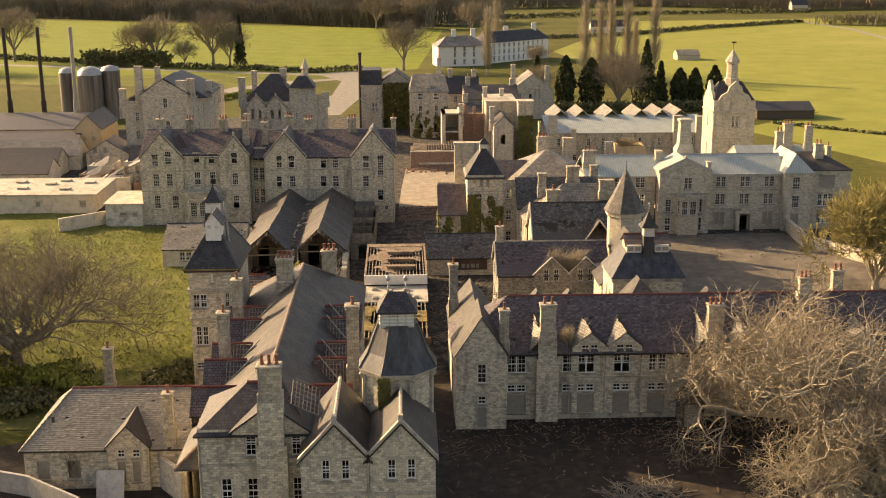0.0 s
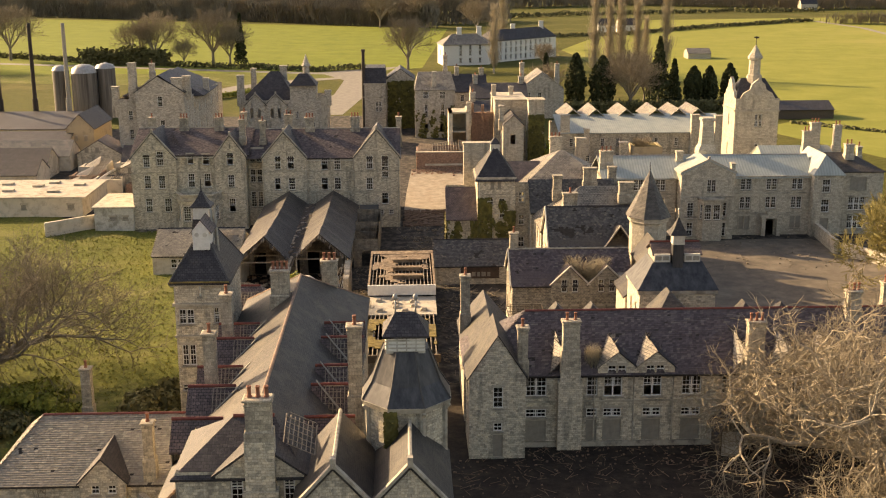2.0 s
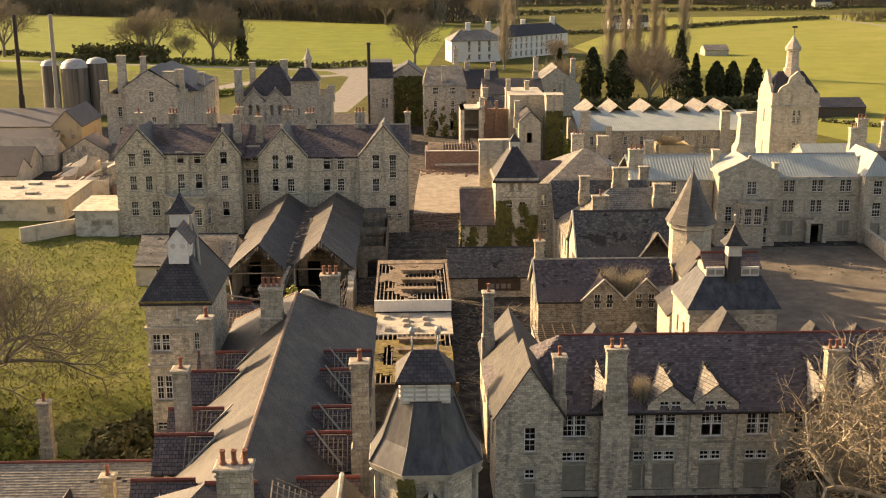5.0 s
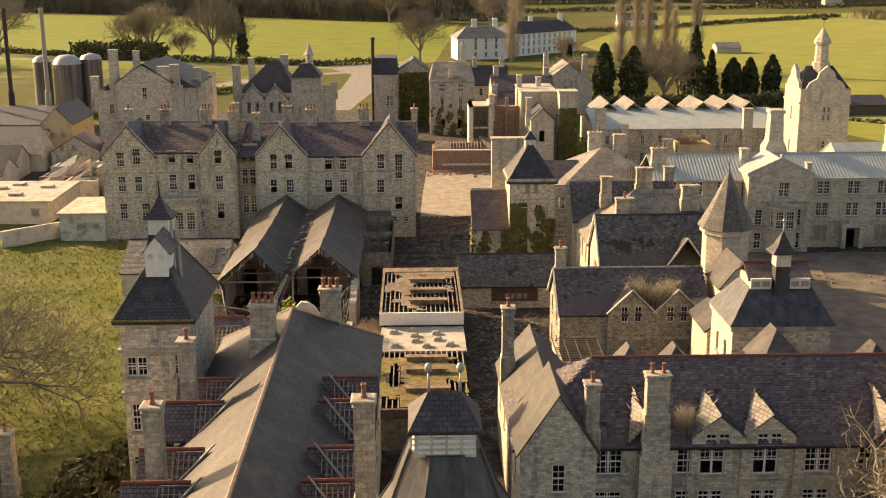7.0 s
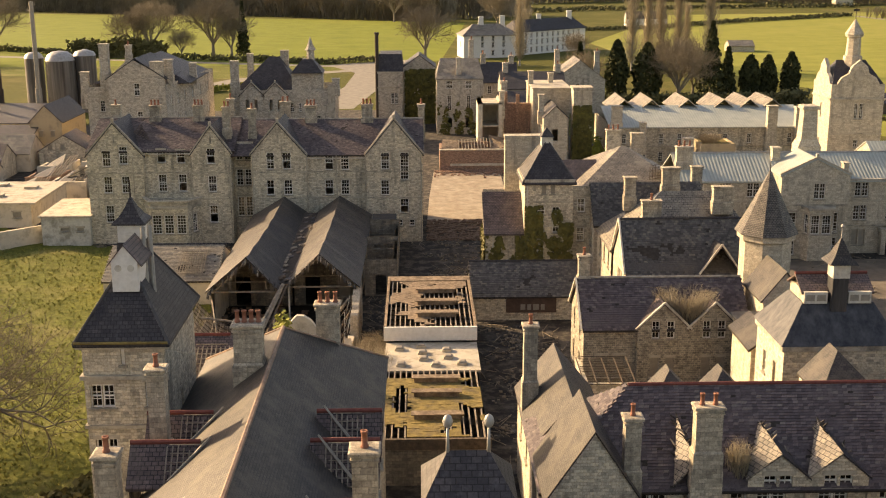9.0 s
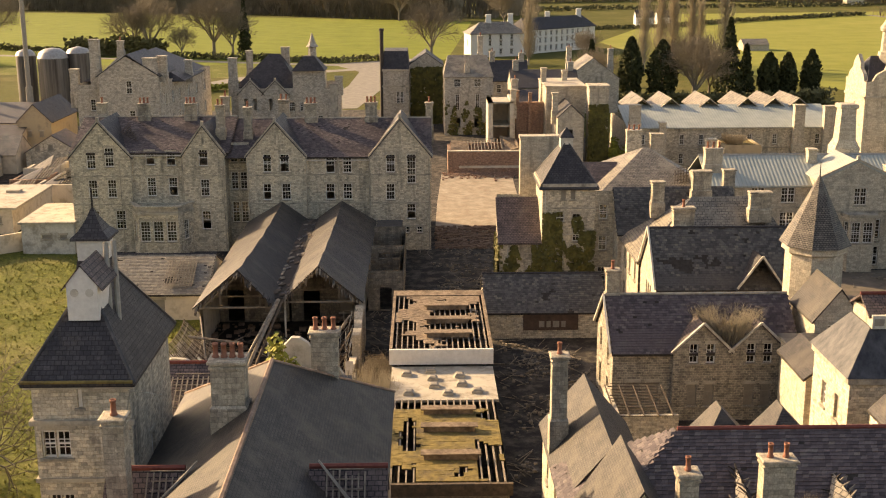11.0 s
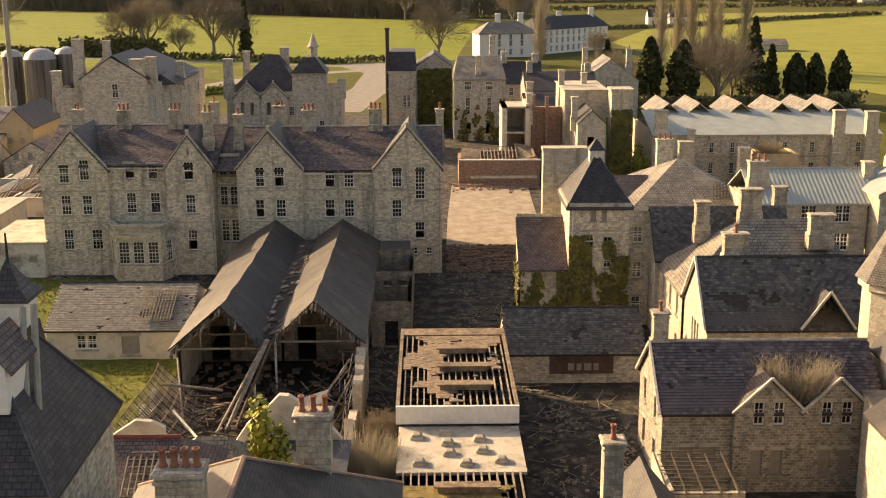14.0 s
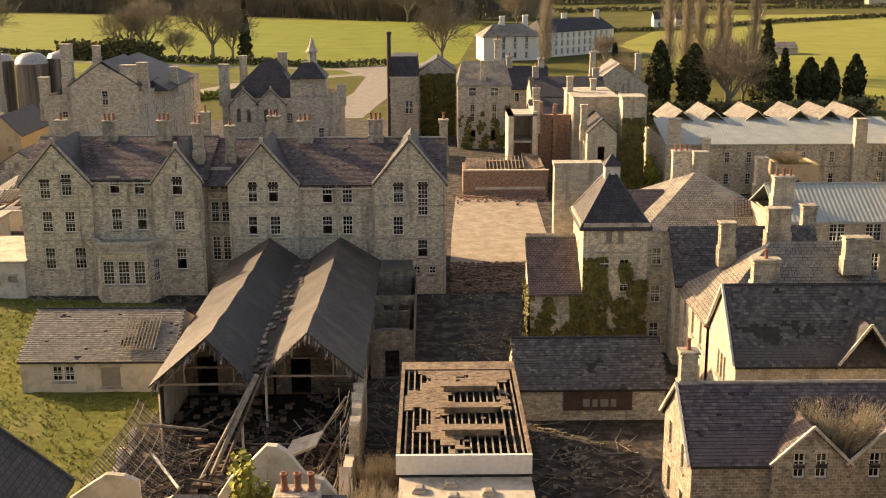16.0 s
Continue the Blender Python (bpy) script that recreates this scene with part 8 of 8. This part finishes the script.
def brush(x, y, z, r, h, count, mat, label, seed):
    """A tangle of thin upright dead stems."""
    rng = random.Random(seed)
    g = Geo()
    for _ in range(count):
        a, k = rng.uniform(0, 6.283), rng.random() ** 0.5 * r * 0.6
        p = Vector((k * math.cos(a), k * math.sin(a), -0.05))
        q = p + Vector((math.cos(a) * rng.uniform(0, 0.6) * r, math.sin(a) * rng.uniform(0, 0.6) * r, h * rng.uniform(0.5, 1.0)))
        m = (p + q) / 2 + Vector((rng.uniform(-0.2, 0.2), rng.uniform(-0.2, 0.2), 0))
        g.tube(p, m, 0.025, 0.018, 3, False).tube(m, q, 0.018, 0.008, 3, False)
        for _ in range(3):
            e = q + Vector((rng.uniform(-0.5, 0.5), rng.uniform(-0.5, 0.5), rng.uniform(-0.1, 0.5))) * 0.8
            g.tube(m.lerp(q, rng.random()), e, 0.013, 0.006, 3, False)
    ob = single("dead_shrub", g, mat, label, "shrub")
    ob.location = (x, y, z)


shrub(-12.6, 137.0, 0.0, 1.6, 9.6, 1900, SHRUB, "bright yellow-green sapling among the ruins", 1, 0.17)
shrub(-21.5, 106.5, 0.0, 4.0, 3.4, 2000, HEDGE, "dark overgrown bushes below the tower", 2, 0.2)
shrub(-28.0, 110.5, 0.0, 3.0, 2.6, 1500, SHRUB, "yellow-green bramble patch on the grass", 3, 0.18)
shrub(-25.0, 113.5, 0.0, 4.0, 2.6, 2200, HEDGE, "dark brambles at the foot of the tower", 41, 0.2)
shrub(-30.0, 107.5, 0.0, 4.5, 2.6, 2200, HEDGE, "dark thicket of brambles behind the lodge", 42, 0.2)
shrub(-24.0, 103.8, 0.0, 3.0, 3.4, 1500, HEDGE, "dark bushes behind the lodge", 4, 0.2)
shrub(-34.0, 118.0, 0.0, 2.4, 1.0, 900, SHRUB, "low yellow-green bramble patch on grass", 5, 0.2)
shrub(-40.0, 113.0, 0.0, 5.0, 2.0, 2000, HEDGE, "dark bramble thicket under the bare trees", 6, 0.22)
shrub(-47.0, 122.0, 0.0, 5.5, 2.2, 2000, SHRUB, "thick yellow-green undergrowth below bare trees", 7, 0.22)
shrub(29.6, 249.5, 0.0, 1.6, 6.0, 900, SHRUB, "round bright bush beside the ruins", 8, 0.25)
shrub(-25.6, 117.0, 0.0, 3.6, 2.6, 2200, HEDGE, "dark laurel thicket beside the tower", 43, 0.2)
shrub(-24.0, 120.5, 0.0, 3.0, 3.0, 1800, HEDGE, "dark overgrown thicket behind the tower", 44, 0.2)
shrub(-46.0, 125.0, 0.0, 4.0, 2.0, 2200, HEDGE, "dark undergrowth round the beech trunk", 45, 0.22)
shrub(-38.0, 122.0, 0.0, 4.5, 1.6, 1800, SHRUB, "yellow-green undergrowth beneath the beech", 46, 0.2)
brush(-6.7, 141.0, 0.0, 2.2, 4.8, 500, PALE_TWIG, "tall straw-coloured dead stems beside the kitchen", 11)
brush(-6.3, 134.0, 0.0, 1.8, 4.0, 350, PALE_TWIG, "straw-coloured dead stems in the passage", 12)
brush(-6.5, 149.5, 0.0, 1.4, 3.0, 250, TWIG, "dead brambles by the broken wall", 13)
brush(21.0, 144.6, 5.8, 2.6, 2.6, 800, PALE_TWIG, "straw-coloured buddleia growing in the roof valley", 14)
brush(16.3, 109.9, 7.2, 0.7, 2.2, 110, PALE_TWIG, "thin sapling growing from the gutter", 15)
brush(47.2, 242.0, 5.6, 2.2, 1.6, 260, TWIG, "dead growth on the flat roof", 16)
brush(-29.5, 96.5, 0.0, 1.6, 4.0, 260, TWIG, "bare climbing stems on the lodge wall", 17)


def ivy(name, x0, x1, y, z0, z1, count, label, seed, face="y", keep=-0.05, size=0.17):
    """Ivy leaves on a wall, thick and ragged. face y: a wall along x; face x: along y, from x0 to x1."""
    rng = random.Random(seed)
    g = Geo()
    for _ in range(count):
        a, z = rng.uniform(x0, x1), rng.uniform(z0, z1)
        v = noise.noise((a * 0.7, z * 0.35, seed)) + 0.4 * noise.noise((a * 2, z * 2, seed)) + 0.45 * (0.5 - (z - z0) / (z1 - z0))
        if v < keep:
            continue
        o = rng.uniform(0.02, 0.25)
        p = Vector((a, y - o, z)) if face == "y" else Vector((y - o, a, z))
        n = Vector((rng.uniform(-0.8, 0.8), -1, rng.uniform(-0.4, 0.9))) if face == "y" else Vector((-1, rng.uniform(-0.8, 0.8), rng.uniform(-0.4, 0.9)))
        n.normalize()
        s = size * rng.uniform(0.6, 1.4)
        u = n.orthogonal().normalized() * s
        w = n.cross(u).normalized() * s
        g.poly(p - u, p - w, p + u, p + w)
    single(name, g, IVY, label, "climber", kind="stuff")


ivy("ivy", 5.6, 10.0, 177.15, 0, 5.6, 2600, "yellow-green ivy covering the low block", 1, keep=-0.1)
ivy("ivy", 177.2, 183, 5.48, 0, 5.6, 2200, "sunlit ivy on the end wall of the low block", 2, "x", keep=-0.5)
ivy("ivy", 9.9, 15.4, 176.95, 0, 8.5, 3600, "ivy climbing the tower front", 3, keep=0.02)
ivy("ivy", 25.0, 28.2, 249.9, 0, 11.0, 2600, "dense ivy on the old stack", 4, keep=-0.6, size=0.22)
ivy("ivy", -4.9, 1.6, 305.9, 0, 12.0, 2600, "dark ivy filling the recess", 5, keep=-0.6, size=0.3)
ivy("ivy", 2.0, 11.2, 289.9, 0, 8.0, 1300, "thin ivy on the far block", 6, keep=0.1, size=0.25)
ivy("ivy", 14.8, 17.5, 473.0, 0, 8.0, 700, "ivy on the corner of the white house", 7, keep=-0.6, size=0.35)

# ---- rubble and loose ground clutter ----
random.seed(21)
g = Geo()
for k in range(1500):
    x, y = random.uniform(-1.2, 8.5), random.uniform(197, 209)
    s = random.uniform(0.12, 0.45)
    z = 0.45 * max(0, noise.noise((x * 0.35, y * 0.35, 4))) * 1.6
    g.box(x, x + s, y, y + s * random.uniform(0.5, 1), z, z + s * 0.6)
single("brick_rubble", g, RUBBLE, "spread of brown brick and timber rubble", "rubble", kind="stuff")
g = Geo()
for k in range(500):
    x, y = random.uniform(0.5, 13.5), 247.6 - abs(random.gauss(0, 2.2))
    s = random.uniform(0.1, 0.4)
    g.box(x, x + s, y, y + s, 0, s * random.uniform(0.4, 1.2))
single("brick_rubble", g, BRICK, "broken brick heaps before the outbuilding", "rubble", kind="stuff")
g = Geo()
for k in range(260):
    x, y = random.uniform(17.5, 24), random.uniform(84, 93)
    a, l = random.uniform(0, 3.14), random.uniform(0.8, 2.6)
    z = random.uniform(0.05, 1.3) * max(0.1, 1 - abs(x - 20.7) / 3.5)
    g.tube((x, y, z), (x + l * math.cos(a), y + l * math.sin(a), z + random.uniform(-0.1, 0.4)), 0.06, 0.03, 4)
single("brushwood_pile", g, BARK, "heap of cut brushwood on the bare ground", "wood pile", kind="stuff")
stump = thing("garden_chimney", -31.0, 115, 0, "lone stone chimney stack standing in the undergrowth", "chimney")
chimney(stump, -30.6, 114.0, 0, 6.6, 0.9, 0.9, 1)
single("leaning_sheet", Geo().slab([(-27.0, 93.0, 0.05), (-24.6, 93.0, 0.05), (-24.6, 93.9, 2.3), (-27.0, 93.9, 2.3)], 0.08), PALE_STEEL, "pale blue-grey sheet leaning on the lodge", "sheet")
single("hoarding", Geo().block([(-40, 96.5), (-33.0, 93.8), (-27.5, 89.5), (-27.4, 89.7), (-33.0, 94.1), (-40, 96.8)], 0, 1.9), PALE_STEEL, "pale curved site hoarding on the grass", "fence")
single("ramp_wall", Geo().block([(-21.8, 95.0), (-19.2, 91.5), (-18.8, 91.8), (-21.4, 95.2)], 0, 3.0).block([(-19.0, 95.0), (-17.6, 90.0), (-17.2, 90.2), (-18.6, 95.2)], 0, 2.4), PALE_STONE, "broken pale garden walls beside the lodge", "wall")
lean = thing("battened_lean_to", 16, 140, 0, "lean-to stripped to bare roof battens", "ruin")
part("wall", Geo().box(11.2, 11.5, 136.5, 142, 0, 3.2).box(11.5, 15.8, 136.5, 136.8, 0, 3.0), STONE, lean)
battens(lean, (11.2, 136.4, 3.0), (4.2, 0, 0), (-0.2, 4.2, 0.9), 4, 11, DARK_TIMBER, 0.05)
ivy("ivy", -2.0, -1.2, 79.4, 13.6, 15.9, 500, "yellow ivy hanging on the ventilation tower", 9, keep=-0.8, size=0.12)
ivy("ivy", 10.0, 12.0, 176.9, 0, 9.0, 1500, "thick ivy on the corner of the tower", 10, keep=-0.25)
ivy("ivy", 13.8, 15.5, 176.9, 0, 7.0, 1200, "thick ivy beside the tower windows", 11, keep=-0.2)
# tufted grass on the lawn
rng = random.Random(77)
g = Geo()
for k in range(9000):
    x, y = rng.uniform(-62, -17), rng.uniform(108.5, 194)
    if x > -24 and y > 121 or x > -36.5 and y > 168 and y < 182 or (x > -30 and y > 190):
        continue
    s = rng.uniform(0.10, 0.26)
    for _ in range(3):
        a = rng.uniform(0, 3.14)
        u = Vector((math.cos(a), math.sin(a), 0)) * s * 0.3
        t = Vector((rng.uniform(-0.8, 0.8), rng.uniform(-0.8, 0.8), rng.uniform(0.7, 1.2))) * s
        p = Vector((x, y, 0.12))
        g.poly(p - u, p + u, p + u * 0.6 + t, p - u * 0.5 + t * 0.9)
single("grass_tufts", g, TUFT, "rough tussocks of yellow-green grass", "grass", kind="stuff")

# litter on the bare ground before the long block
rng = random.Random(5)
g = Geo()
for k in range(900):
    x, y = rng.uniform(3, 48), 108.6 - abs(rng.gauss(0, 6.5))
    if x < 10.2 and y > 106.4:
        continue
    s = rng.uniform(0.04, 0.22)
    a = rng.uniform(0, 3.14)
    if rng.random() < 0.4:
        l = rng.uniform(0.4, 1.6)
        g.tube((x, y, 0.05), (x + l * math.cos(a), y + l * math.sin(a), 0.08 + rng.random() * 0.1), 0.03, 0.015, 4)
    else:
        g.box(x, x + s, y, y + s * rng.uniform(0.4, 1), 0, s * 0.6)
single("ground_litter", g, RUBBLE, "scattered stones, sticks and plaster on bare soil", "litter", kind="stuff")

# broken slates, planks and dust in the yards
rng = random.Random(31)
g = Geo()
for x0, x1, y0, y1, n in ((3.6, 11.6, 125, 162, 900), (-1.5, 9.0, 171, 197, 700), (-44, -2, 194.5, 196.8, 260), (-8.0, -5.4, 126, 171, 300), (34, 62, 168, 187, 260)):
    for _ in range(n):
        x, y = rng.uniform(x0, x1), rng.uniform(y0, y1)
        if noise.noise((x * 0.22, y * 0.22, 6)) + rng.uniform(-0.3, 0.3) < 0:
            continue
        a = rng.uniform(0, 3.14)
        if rng.random() < 0.3:
            l = rng.uniform(0.5, 2.2)
            g.tube((x, y, 0.09), (x + l * math.cos(a), y + l * math.sin(a), 0.1 + rng.random() * 0.12), 0.04, 0.03, 4)
        else:
            k = rng.uniform(0.08, 0.32)
            g.box(x, x + k, y, y + k * rng.uniform(0.4, 1), 0.02, 0.03 + k * rng.uniform(0.3, 0.7))
single("yard_litter", g, RUBBLE_PALE, "broken slates, planks and plaster strewn over the yards", "litter", kind="stuff")
